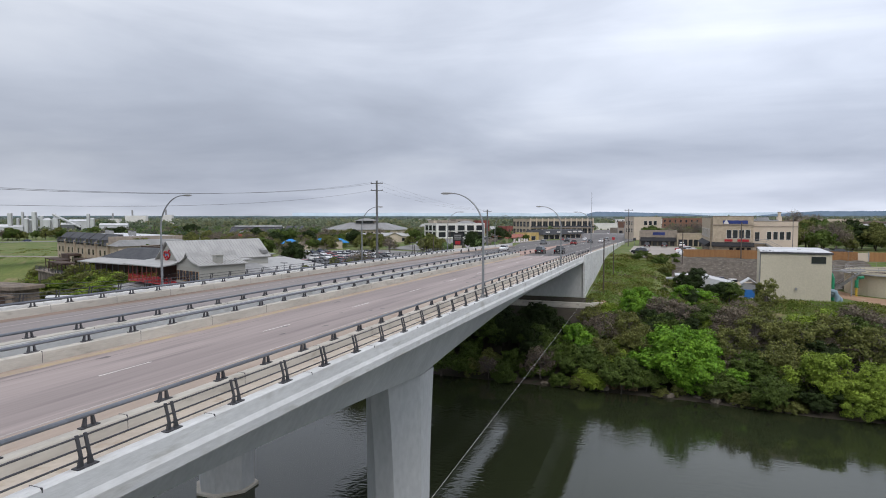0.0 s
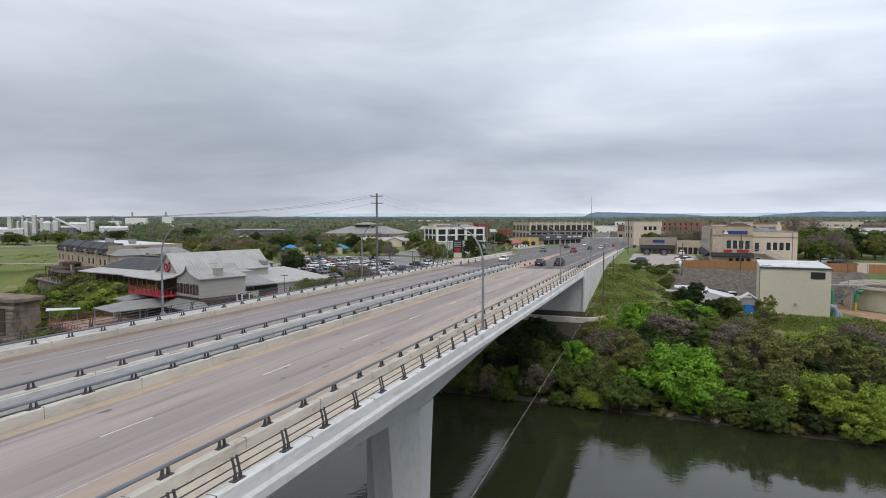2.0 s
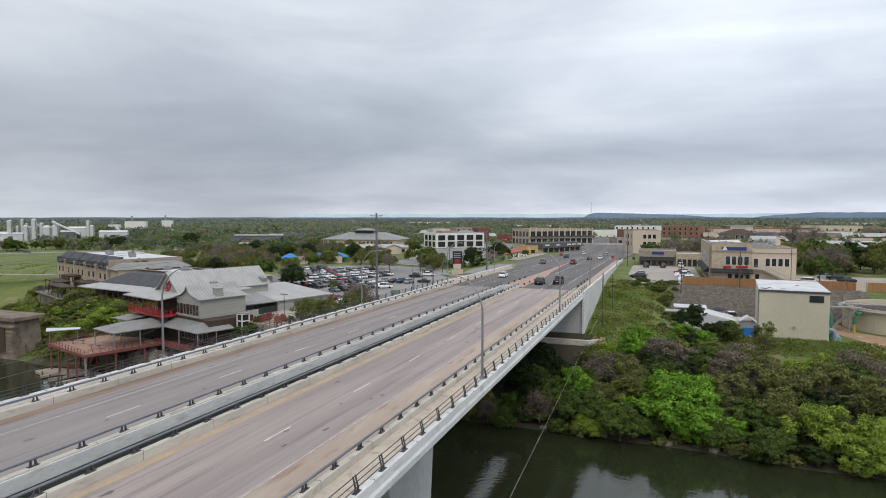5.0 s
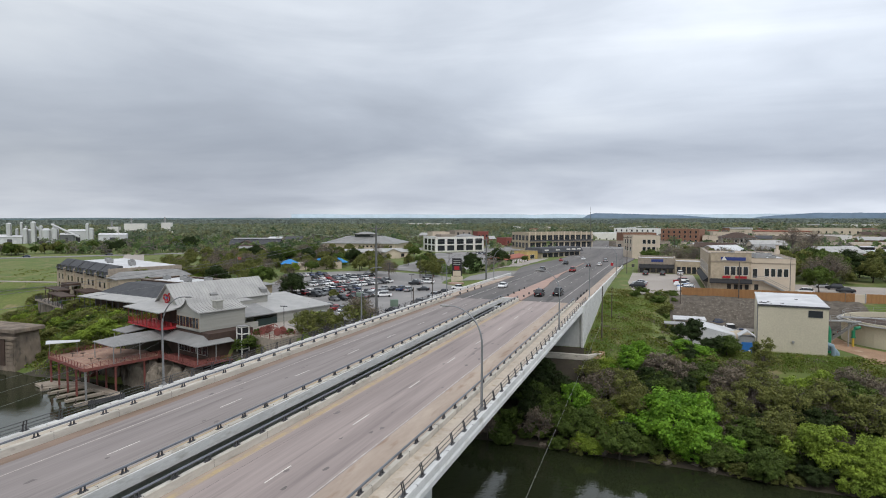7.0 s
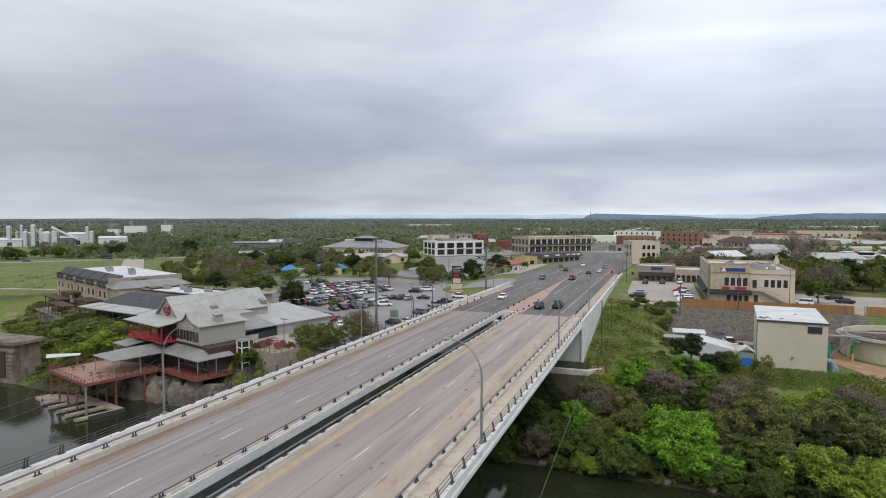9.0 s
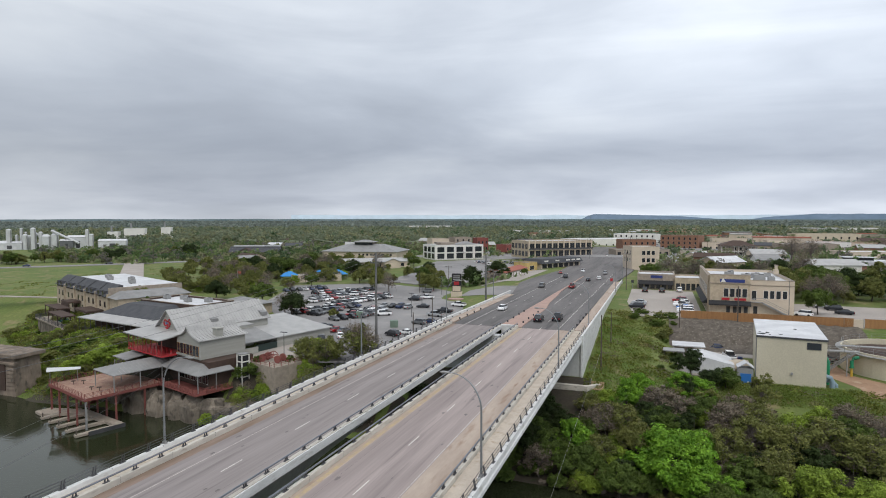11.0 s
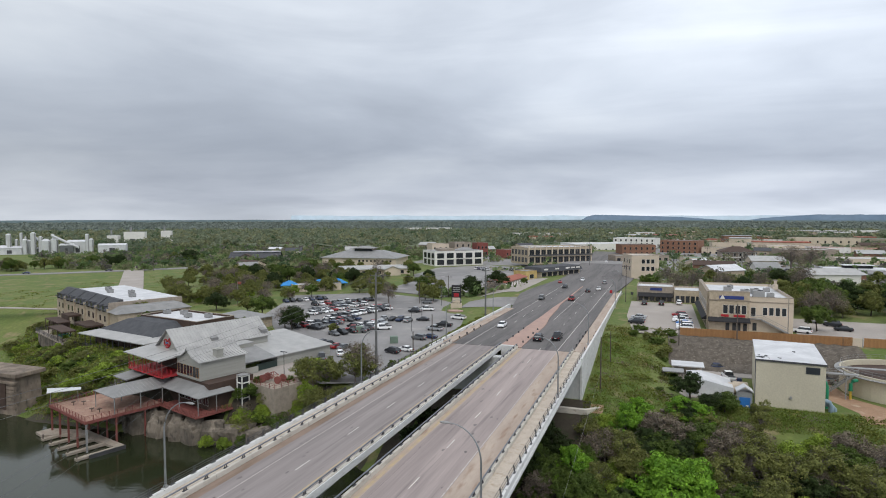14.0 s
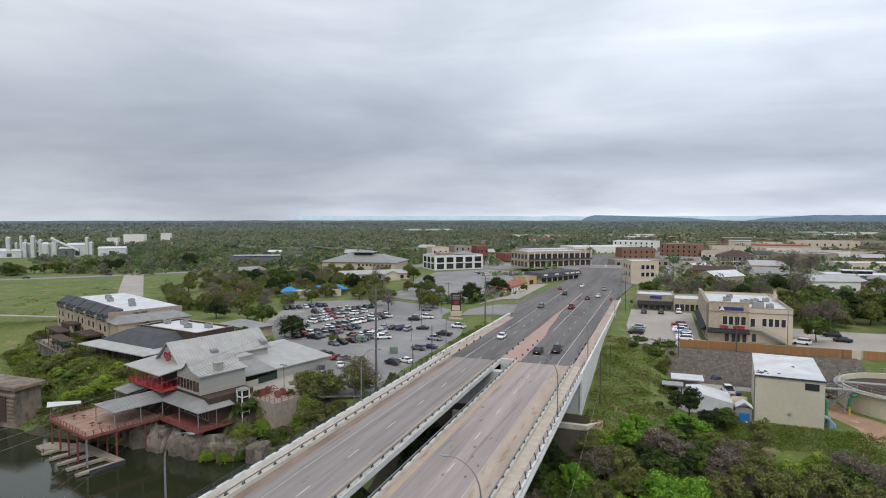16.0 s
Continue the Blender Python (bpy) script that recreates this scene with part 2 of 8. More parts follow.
PAINT = {
    "white": mat("white_paint", (0.78, 0.78, 0.78), (0.72, 0.72, 0.72), 0.3, spec=0.5),
    "black": mat("black_paint", (0.014, 0.015, 0.018), (0.02, 0.021, 0.024), 0.25, spec=0.5),
    "grey": mat("grey_paint", (0.16, 0.165, 0.17), (0.13, 0.135, 0.14), 0.3, 0.3, spec=0.5),
    "silver": mat("silver_paint", (0.42, 0.43, 0.44), (0.37, 0.38, 0.39), 0.3, 0.4, spec=0.5),
    "red": mat("red_paint", (0.28, 0.018, 0.02), (0.22, 0.014, 0.016), 0.3, spec=0.5),
    "navy": mat("navy_paint", (0.02, 0.035, 0.09), (0.016, 0.028, 0.07), 0.3, spec=0.5),
    "blue": mat("blue_paint", (0.03, 0.16, 0.45), (0.025, 0.13, 0.38), 0.35, spec=0.5),
    "green": mat("dark_green_paint", (0.02, 0.06, 0.045), (0.016, 0.05, 0.038), 0.3, spec=0.5),
}
M_BEIGE = mat("beige_stucco", (0.55, 0.50, 0.385), (0.50, 0.455, 0.35), 0.9, scale=0.2, fine=4, bump=0.05)
M_TAN = mat("tan_stucco", (0.58, 0.49, 0.39), (0.52, 0.44, 0.345), 0.9, scale=0.25, fine=4, bump=0.08)
M_STONE = mat("tan_stone", (0.46, 0.38, 0.28), (0.36, 0.30, 0.22), 0.9, scale=1.2, fine=3, bump=0.4, bscale=3)
M_STONE2 = mat("grey_stone", (0.34, 0.29, 0.235), (0.26, 0.22, 0.18), 0.9, scale=1.0, fine=3, bump=0.4, bscale=3)
M_BRICK = mat("brown_brick", (0.26, 0.135, 0.085), (0.20, 0.105, 0.07), 0.9, scale=0.8, fine=5, bump=0.3)
M_REDBRICK = mat("red_brick", (0.24, 0.075, 0.06), (0.19, 0.06, 0.05), 0.9, scale=0.8, fine=5, bump=0.3)
M_WHITEWALL = mat("white_wall", (0.72, 0.70, 0.66), (0.65, 0.63, 0.60), 0.85, scale=0.2)
M_MEMBRANE = mat("white_roof_membrane", (0.60, 0.605, 0.615), (0.48, 0.485, 0.50), 0.7, scale=0.25, fine=2, c3=(0.48, 0.49, 0.50))
M_METALROOF = mat("grey_metal_roof", (0.40, 0.392, 0.378), (0.33, 0.325, 0.315), 0.5, 0.1, scale=0.4, fine=4)
M_METALROOF2 = mat("dull_metal_roof", (0.265, 0.262, 0.255), (0.21, 0.208, 0.205), 0.55, 0.1, scale=0.4, fine=4)
M_DARKROOF = mat("dark_shingle_roof", (0.055, 0.057, 0.064), (0.075, 0.077, 0.083), 0.9, scale=0.5, fine=4, bump=0.3)
M_GREYWALL = mat("grey_siding", (0.36, 0.355, 0.32), (0.31, 0.305, 0.275), 0.85, scale=0.3, bump=0.1, stretch=(0.3, 0.3, 6))
M_REDSTEEL = mat("red_painted_steel", (0.235, 0.075, 0.062), (0.18, 0.06, 0.05), 0.7, scale=0.8, fine=5)
M_REDPAINT = mat("bright_red_paint", (0.42, 0.03, 0.035), (0.34, 0.025, 0.03), 0.6, scale=0.8)
M_PLANK = mat("worn_red_deck", (0.36, 0.23, 0.17), (0.28, 0.17, 0.13), 0.9, scale=0.5, fine=5, bump=0.2, c3=(0.40, 0.30, 0.23))
M_WOOD = mat("cedar_fence", (0.36, 0.19, 0.08), (0.29, 0.15, 0.065), 0.85, scale=0.6, fine=5, stretch=(3, 3, 0.3), bump=0.2)
M_BROWNWOOD = mat("dark_brown_wood", (0.075, 0.047, 0.036), (0.055, 0.036, 0.028), 0.85, scale=0.6)
M_POLE = mat("weathered_pole", (0.11, 0.09, 0.075), (0.08, 0.065, 0.055), 0.9, scale=1, stretch=(3, 3, 0.2))
M_STEELPOLE = mat("grey_steel_pole", (0.30, 0.30, 0.295), (0.25, 0.25, 0.245), 0.6, 0.2, scale=0.5)
M_DARKSTEEL = mat("weathered_steel_pole", (0.17, 0.17, 0.165), (0.13, 0.13, 0.128), 0.7, 0.2, scale=0.5)
M_CABLE = mat("cable", (0.16, 0.16, 0.16), rough=0.6)
M_CABLE2 = mat("bright_cable", (0.42, 0.42, 0.40), rough=0.5)
M_BLUECANVAS = mat("blue_canvas", (0.04, 0.24, 0.55), (0.035, 0.20, 0.47), 0.8)
M_TEAL = mat("pool_water", (0.03, 0.24, 0.24), (0.025, 0.2, 0.2), 0.1)
M_GREENPIPE = mat("green_pipe", (0.02, 0.22, 0.11), (0.016, 0.18, 0.09), 0.4)
M_BLUEPIPE = mat("grey_blue_pipe", (0.22, 0.30, 0.35), (0.18, 0.25, 0.30), 0.45)
M_YELLOW = mat("yellow_paint", (0.62, 0.42, 0.06), rough=0.5)
M_REED = mat("dry_reed", (0.27, 0.19, 0.11), (0.2, 0.14, 0.085), 0.95, island=0.35)
M_TUFT = mat("rough_grass", (0.12, 0.21, 0.03), (0.18, 0.23, 0.055), 0.95, scale=0.15, fine=1.5, island=0.35, trans=0.25)
M_GREENBOX = mat("green_cabinet", (0.16, 0.22, 0.17), rough=0.6)
M_SIGNBLUE = mat("blue_sign", (0.03, 0.05, 0.20), rough=0.5)
M_SIGNRED = mat("red_sign", (0.40, 0.02, 0.03), rough=0.5)
M_GREENDARK = mat("dark_green_sheet", (0.03, 0.05, 0.045), (0.025, 0.04, 0.036), 0.6)
M_TEALROOF = mat("green_metal_roof", (0.05, 0.25, 0.20), (0.04, 0.21, 0.17), 0.5)
M_REDROOF = mat("red_tile_roof", (0.33, 0.11, 0.07), (0.27, 0.09, 0.06), 0.8, scale=0.1)


def water_mat():
    m = bpy.data.materials.new("river_water")
    m.use_nodes = True
    n, l = m.node_tree.nodes, m.node_tree.links
    b = n["Principled BSDF"]
    b.inputs["Base Color"].default_value = (0.022, 0.027, 0.013, 1)
    b.inputs["Roughness"].default_value, b.inputs["IOR"].default_value = 0.04, 1.44
    geo = n.new("ShaderNodeNewGeometry")
    mp = n.new("ShaderNodeMapping")
    mp.inputs["Scale"].default_value, mp.inputs["Rotation"].default_value = (1, 2.2, 1), (0, 0, 0.5)
    l.new(geo.outputs["Position"], mp.inputs[0])
    w1 = n.new("ShaderNodeTexNoise")
    w1.inputs["Scale"].default_value, w1.inputs["Detail"].default_value = 0.9, 3
    l.new(mp.outputs[0], w1.inputs["Vector"])
    w2 = n.new("ShaderNodeTexNoise")
    w2.inputs["Scale"].default_value, w2.inputs["Detail"].default_value = 0.05, 2
    l.new(geo.outputs["Position"], w2.inputs["Vector"])
    mr = n.new("ShaderNodeMapRange")
    mr.inputs["From Min"].default_value, mr.inputs["From Max"].default_value = 0.4, 0.65
    mr.inputs["To Min"].default_value, mr.inputs["To Max"].default_value = 0.015, 0.15
    l.new(w2.outputs["Fac"], mr.inputs["Value"])
    bp = n.new("ShaderNodeBump")
    bp.inputs["Distance"].default_value = 0.25
    l.new(mr.outputs[0], bp.inputs["Strength"])
    l.new(w1.outputs["Fac"], bp.inputs["Height"])
    l.new(bp.outputs[0], b.inputs["Normal"])
    return m


M_WATER = water_mat()

# ---- mesh helpers ----


class Geo:
    """A mesh in the making: vertices and faces."""

    def __init__(self):
        self.v, self.f = [], []

    def add(self, verts, faces):
        k = len(self.v)
        self.v += [tuple(p) for p in verts]
        self.f += [tuple(i + k for i in f) for f in faces]
        return self

    def box(self, x0, x1, y0, y1, z0, z1, b=0.0):
        if b:  # chamfered upper rim
            self.add([(x0, y0, z0), (x1, y0, z0), (x1, y1, z0), (x0, y1, z0), (x0, y0, z1 - b), (x1, y0, z1 - b), (x1, y1, z1 - b), (x0, y1, z1 - b),
                      (x0 + b, y0 + b, z1), (x1 - b, y0 + b, z1), (x1 - b, y1 - b, z1), (x0 + b, y1 - b, z1)],
                     [(3, 2, 1, 0), (0, 1, 5, 4), (1, 2, 6, 5), (2, 3, 7, 6), (3, 0, 4, 7), (4, 5, 9, 8), (5, 6, 10, 9), (6, 7, 11, 10), (7, 4, 8, 11), (8, 9, 10, 11)])
            return self
        return self.add([(x0, y0, z0), (x1, y0, z0), (x1, y1, z0), (x0, y1, z0), (x0, y0, z1), (x1, y0, z1), (x1, y1, z1), (x0, y1, z1)],
                        [(3, 2, 1, 0), (4, 5, 6, 7), (0, 1, 5, 4), (1, 2, 6, 5), (2, 3, 7, 6), (3, 0, 4, 7)])

    def ring_loft(self, rings, caps=True):
        k, n = len(self.v), len(rings[0])
        for r in rings:
            self.v += [tuple(p) for p in r]
        for a in range(len(rings) - 1):
            for i in range(n):
                j = (i + 1) % n
                self.f.append((k + a * n + i, k + a * n + j, k + (a + 1) * n + j, k + (a + 1) * n + i))
        if caps:
            self.f.append(tuple(k + i for i in reversed(range(n))))
            self.f.append(tuple(k + (len(rings) - 1) * n + i for i in range(n)))
        return self

    def cyl(self, x, y, z0, z1, r0, r1=None, n=12):
        r1 = r0 if r1 is None else r1
        ring = lambda z, r: [(x + r * math.cos(2 * math.pi * i / n), y + r * math.sin(2 * math.pi * i / n), z) for i in range(n)]
        return self.ring_loft([ring(z0, r0), ring(z1, r1)])

    def tube(self, pts, r, n=6):
        """A round tube along points; r one radius or one for each point."""
        pts = [Vector(p) for p in pts]
        rad = r if isinstance(r, (list, tuple)) else [r] * len(pts)
        rings = []
        for i, p in enumerate(pts):
            d = (pts[min(i + 1, len(pts) - 1)] - pts[max(i - 1, 0)]).normalized()
            a = d.cross(Vector((0, 0, 1)) if abs(d.z) < 0.95 else Vector((1, 0, 0))).normalized()
            c = a.cross(d)
            rings.append([p + rad[i] * (math.cos(2 * math.pi * k / n) * a + math.sin(2 * math.pi * k / n) * c) for k in range(n)])
        return self.ring_loft(rings)

    def prism(self, outline, z0, z1):
        n = len(outline)
        return self.ring_loft([[(x, y, z0) for x, y in outline], [(x, y, z1) for x, y in outline]])

    def run(self, profile, ys, lift):
        """A profile of (x, z) swept along Y; lift(y) is added to z."""
        return self.ring_loft([[(x, y, z + lift(y)) for x, z in profile] for y in ys])

    def moved(self, m):
        self.v = [tuple(m @ Vector(p)) for p in self.v]
        return self

    def mesh(self, name, material, smooth=False):
        me = bpy.data.meshes.new(name)
        me.from_pydata(self.v, [], self.f)
        bm = bmesh.new()
        bm.from_mesh(me)
        bmesh.ops.recalc_face_normals(bm, faces=bm.faces)
        bm.to_mesh(me)
        bm.free()
        me.materials.append(material)
        if smooth:
            me.polygons.foreach_set("use_smooth", [True] * len(me.polygons))
            me.set_sharp_from_angle(angle=radians(40))
        return me


def part(name, geo, material, parent=None, label="", smooth=False, kind=""):
    ob = new(name, geo if isinstance(geo, bpy.types.Mesh) else geo.mesh(name, material, smooth))
    ob.parent = parent
    return tagged(ob, label=label, kind=kind)


def thing(name, label, category, group="", m=None, kind=""):
    ob = new(name)
    ob.empty_display_size = 0.5
    if m is not None:
        ob.matrix_basis = m
    return tagged(ob, label, category, group, kind)


def setting(name, geo, material, label="", category="", smooth=False):
    return tagged(part(name, geo, material, smooth=smooth), label, category, kind="structure")


def step(a, b, x):
    t = np.clip((x - a) / (b - a), 0, 1)
    return t * t * (3 - 2 * t)

# ---- the land: one sheet to the horizon, the river, roads and lots ----
SHORE_X = [-700, -300, -215, -190, -171, -150, -136, -112, -100, -87, -80, -74, -60, -50, -34, -10, 5, 20, 40, 120, 700]
SHORE_Y = [190, 150, 141, 127, 112, 100, 98.5, 100.5, 102.5, 101, 105, 110, 106, 99, 96, 95.5, 95, 93, 93, 98, 140]


def deck_z(y):
    """Road level along the bridge and its approach."""
    return 19.6 - 0.01 * y if y < 131 else 18.29 - 0.0175 * (y - 131) if y < 330 else 14.81 - 0.001 * (y - 330)


def ground_z(x, y):
    x, y = np.asarray(x, float), np.asarray(y, float)
    d = y - np.interp(x, SHORE_X, SHORE_Y)
    # right bank: scrub slope, works yard, bank up to the street level
    rise = np.interp(x, [-20, -1, 4], [0.0, 0.0, 1.0])
    bank = 10.9 * step(-3, 30, d) - 1.5 * step(0, -10, d)
    street = np.minimum(16.0, np.interp(y, [131, 330], [18.1, 14.4]))
    pad = 11.0 + (street - 11.0) * step(154, 168, y)
    slope = 11.6 + (street - 11.6) * step(126, 182, y)
    upper = slope * (1 - rise) + pad * rise
    right = np.where(d < 30, bank, np.maximum(10.9, upper))
    right = np.where(d < 30, bank, 10.9 + (upper - 10.9) * step(29, 36, d))
    # left bank: steep at the rocks by the boat deck, softer elsewhere
    wide = np.interp(x, [-230, -175, -150, -132, -118, -80, -70, -55], [40, 30, 24, 16, 9, 8, 9, 12])
    left = 10.6 * step(-1.5, wide, d) - 1.5 * step(0, -10, d) + 0.4 * step(wide, wide + 15, d)
    meet = np.interp(y, [131, 330, 700], [18.0, 14.5, 14.2])  # the land climbs to the street
    left = left + (meet - 11.0) * step(-84, -57, x) * step(212, 250, y)
    mixw = step(-56, -46, x)
    z = left * (1 - mixw) + right * mixw
    # below the roadway
    under = (x > -51) & (x < -13)
    road = np.interp(y, [131, 330, 700], [18.29, 14.81, 14.4])
    z = np.where(under & (y > 118), np.minimum(z, road - 0.6), z)
    # near shore behind the camera and the deep land
    back = 14 * step(-60, -95, y)
    z = np.where(y < -40, np.maximum(z, back - 1.5), z)
    r = np.hypot(x, y)
    z = z + 6 * step(1200, 3500, r)
    return z


def axis(near0, near1, size, far0, far1):
    mid = list(np.arange(near0, near1 + 0.1, size))
    lo, hi, s = near0, near1, size
    while hi < far1:
        s *= 1.25
        hi += s
        mid.append(hi)
    s = size
    while lo > far0:
        s *= 1.25
        lo -= s
        mid.insert(0, lo)
    return np.array(mid)


GX, GY = axis(-230, 90, 2.5, -6500, 6500), axis(86, 200, 2.5, -3500, 7500)
gx, gy = np.meshgrid(GX, GY)
gz = ground_z(gx, gy)
land = Geo()
land.v = [tuple(p) for p in np.stack([gx.ravel(), gy.ravel(), gz.ravel()], 1).tolist()]
NX = len(GX)
land.f = [(j * NX + i, j * NX + i + 1, (j + 1) * NX + i + 1, (j + 1) * NX + i) for j in range(len(GY) - 1) for i in range(NX - 1)]
ground = setting("ground", land, M_GRASS, "green and tan grassy land with bare soil patches", "ground", smooth=True)

water = setting("water", Geo().add([(-420, -110, 0), (420, -110, 0), (420, 200, 0), (-420, 200, 0)], [(0, 1, 2, 3)]), M_WATER, "dark green calm river water with faint ripples", "river")


def sheet(name, outline, z, material, label, category, thick=0.25):
    g = Geo().prism(outline, z - thick, z)
    return setting(name, g, material, label, category)


sheet("parking_lot_left", [(-62, 141), (-60, 118), (-70, 114), (-84, 122), (-88, 146), (-112, 158), (-140, 190), (-160, 240), (-128, 262), (-92, 250), (-72, 232), (-62, 190)], 11.06, M_LOT, "grey asphalt parking lot with worn patches", "parking lot")
sheet("parking_lot_right", [(-6, 172), (14, 172), (60, 172), (60, 210), (36, 212), (36, 183), (12, 183), (12, 234), (-9, 236), (-9, 200)], 16.06, M_LOT2, "pale concrete parking lot beside the shops", "parking lot")
sheet("works_yard", [(0, 142), (6, 130), (17, 130), (17.5, 150), (33, 150), (38, 152), (38, 156), (2, 156)], 11.12, M_LOT2, "pale gravel yard behind the pump house", "yard")
sheet("dirt_track", [(31, 150), (36, 152), (37.5, 140), (44, 133), (62, 128), (62, 123.5), (46, 123.5), (36, 124), (36, 130), (32.5, 138)], 11.04, M_DIRT, "reddish bare dirt track", "track", 0.3)
sheet("street_left", [(-250, 221), (-241, 229), (-363, 346), (-372, 338)], 11.3, M_LOT2, "pale concrete street running away over the field", "road")
sheet("field_road", [(-420, 226), (-420, 234), (-372, 288), (-300, 378), (-290, 371), (-362, 282)], 11.25, M_LOT, "grey country road along the field", "road")
sheet("square_left", [(-128, 270), (-92, 256), (-84, 290), (-84, 330), (-88, 425), (-122, 440), (-150, 405), (-146, 352), (-132, 320)], 11.3, M_LOT, "pale paved forecourt before the white building", "pavement")
sheet("field_path", [(-275, 160), (-275, 163), (-205, 176), (-205, 174)], 11.2, M_LOT2, "pale path across the field", "path")

# approach road beyond the bridge, with its median, kerbs and retaining walls
YS_ROAD = list(np.arange(131.2, 331, 10)) + [340, 380, 460, 600]
road = Geo()
rings = []
for y in YS_ROAD:
    z = deck_z(y)
    xl = np.interp(y, [131, 190, 215, 240, 260, 330, 600], [-44.7, -45.2, -49, -53, -53, -48, -58])
    xr = np.interp(y, [131, 250, 330, 600], [-17.2, -17.0, -12, -10])
    rings.append([(xl, y, z - 0.5), (xr, y, z - 0.5), (xr, y, z), (xl, y, z)])
road.ring_loft(rings)
setting("road", road, M_ASPHALT, "worn dark asphalt road with several lanes", "road")

med = Geo()
rings = []
for y in list(np.arange(131.4, 286, 6)):
    w0 = np.interp(y, [131, 172, 180, 205, 212, 230, 278, 286], [-33.6, -33.2, -33, -33, -32.8, -32.6, -32.6, -32.4])
    w1 = np.interp(y, [131, 165, 178, 200, 210, 230, 278, 286], [-28.6, -28.8, -30.2, -31, -31.8, -32.0, -32.1, -32.2])
    z = deck_z(y)
    rings.append([(w0, y, z - 0.2), (w1, y, z - 0.2), (w1, y, z + 0.16), (w0, y, z + 0.16)])
med.ring_loft(rings)
setting("median", med, M_BRICKPAVE, "reddish brick-paved raised median", "median")


def stripe(x, y0, y1, w, material, name="lane_line", lift=0.012, x1=None):
    n = max(2, int(abs(y1 - y0) / 8) + 1)
    g = Geo()
    x1 = x if x1 is None else x1
    v, f = [], []
    for i in range(n):
        y = y0 + (y1 - y0) * i / (n - 1)
        xx = x + (x1 - x) * i / (n - 1)
        v += [(xx - w / 2, y, deck_z(y) + lift), (xx + w / 2, y, deck_z(y) + lift)]
        if i:
            f.append((2 * i - 2, 2 * i - 1, 2 * i + 1, 2 * i))
    g.add(v, f)
    return setting(name, g, material, "painted road line", "road marking")


for x in (-20.4, -41.7):
    stripe(x, -80, 131, 0.12, M_FADED_LINE)
    stripe(x, 131, 300, 0.13, M_WHITE_LINE)
stripe(-28.55, -80, 131, 0.45, M_YELLOW_LINE)
stripe(-34.6, -80, 131, 0.25, M_YELLOW_LINE)
for x in (-24.3, -38.2):
    for k in range(-6, 20):
        y = 32.5 + 12.19 * k
        stripe(x, y, y + 3.05, 0.12, M_WHITE_LINE)
for x, w in ((-27.4, 0.028), (-35.6, 0.028)):
    stripe(x, -80, 131, w, M_OIL, "tar_seam", 0.009)
stripe(-28.4, 175, 255, 0.13, M_WHITE_LINE, x1=-28.6)

for name, x0, x1, y0, y1 in (("pavement_right", -16.9, -14.3, 131.2, 260), ("pavement_left", -47.4, -45.0, 131.2, 196)):
    g = Geo().run([(x0, -0.4), (x1, -0.4), (x1, 0.16), (x0, 0.16)], list(np.arange(y0, y1 + 1, 8)), deck_z)
    setting(name, g, M_SHOULDER, "tan concrete pavement beside the road", "pavement")

# white retaining walls of the approach
for name, x0, x1, y0, y1, top in (("retaining_wall_right", -14.3, -13.9, 122, 262, 0.75), ("retaining_wall_left", -47.9, -47.4, 124, 206, 0.8)):
    g = Geo()
    rr = []
    for y in np.arange(y0, y1 + 1, 7):
        zt = deck_z(y) + top
        zb = min(float(ground_z(-12 if x0 > -30 else -52, y)) - 1.0, deck_z(y) - 1)
        rr.append([(x0, y, zb), (x1, y, zb), (x1, y, zt), (x0, y, zt)])
    g.ring_loft(rr)
    w = setting(name, g, M_COPING, "white painted concrete retaining wall", "wall")

# rubble slope below the fence
rub = Geo()
rows = []
random.seed(3)
for y, z in ((153.5, 11.15), (158, 12.6), (161, 14.1), (164, 15.4), (167, 16.2), (169.8, 16.3)):
    rows.append([(x, y + random.uniform(-0.4, 0.4), z + random.uniform(-0.15, 0.25)) for x in np.arange(3, 47, 1.6)])
n = len(rows[0])
rub.v = [p for r in rows for p in r]
rub.f = [(a * n + i, a * n + i + 1, (a + 1) * n + i + 1, (a + 1) * n + i) for a in range(5) for i in range(n - 1)]
setting("rubble_bank", rub, M_RUBBLE, "bare grey-brown rubble bank below the fence", "bank")

# distant hills; haze is put into their blue-grey base colours
def hill(name, pts, material, label, depth=400):
    g = Geo()
    rr = []
    for x, y, z in pts:
        v = Vector((x, y, 0)).normalized() * depth
        rr.append([(x, y, -10), (x + v.x * 0.25, y + v.y * 0.25, z), (x + v.x * 0.6, y + v.y * 0.6, z), (x + v.x, y + v.y, -10)])
    g.ring_loft(rr)
    return setting(name, g, material, label, "hill")


def crest(a0, a1, dist, fn, n=60):
    out = []
    for i in range(n):
        a = a0 + (a1 - a0) * i / (n - 1)
        out.append((dist * math.sin(radians(a)), dist * math.cos(radians(a)), fn(a)))
    return out


def wob(a, s, k):
    return k * noise.noise(Vector((a * s, 3.1, 0)))


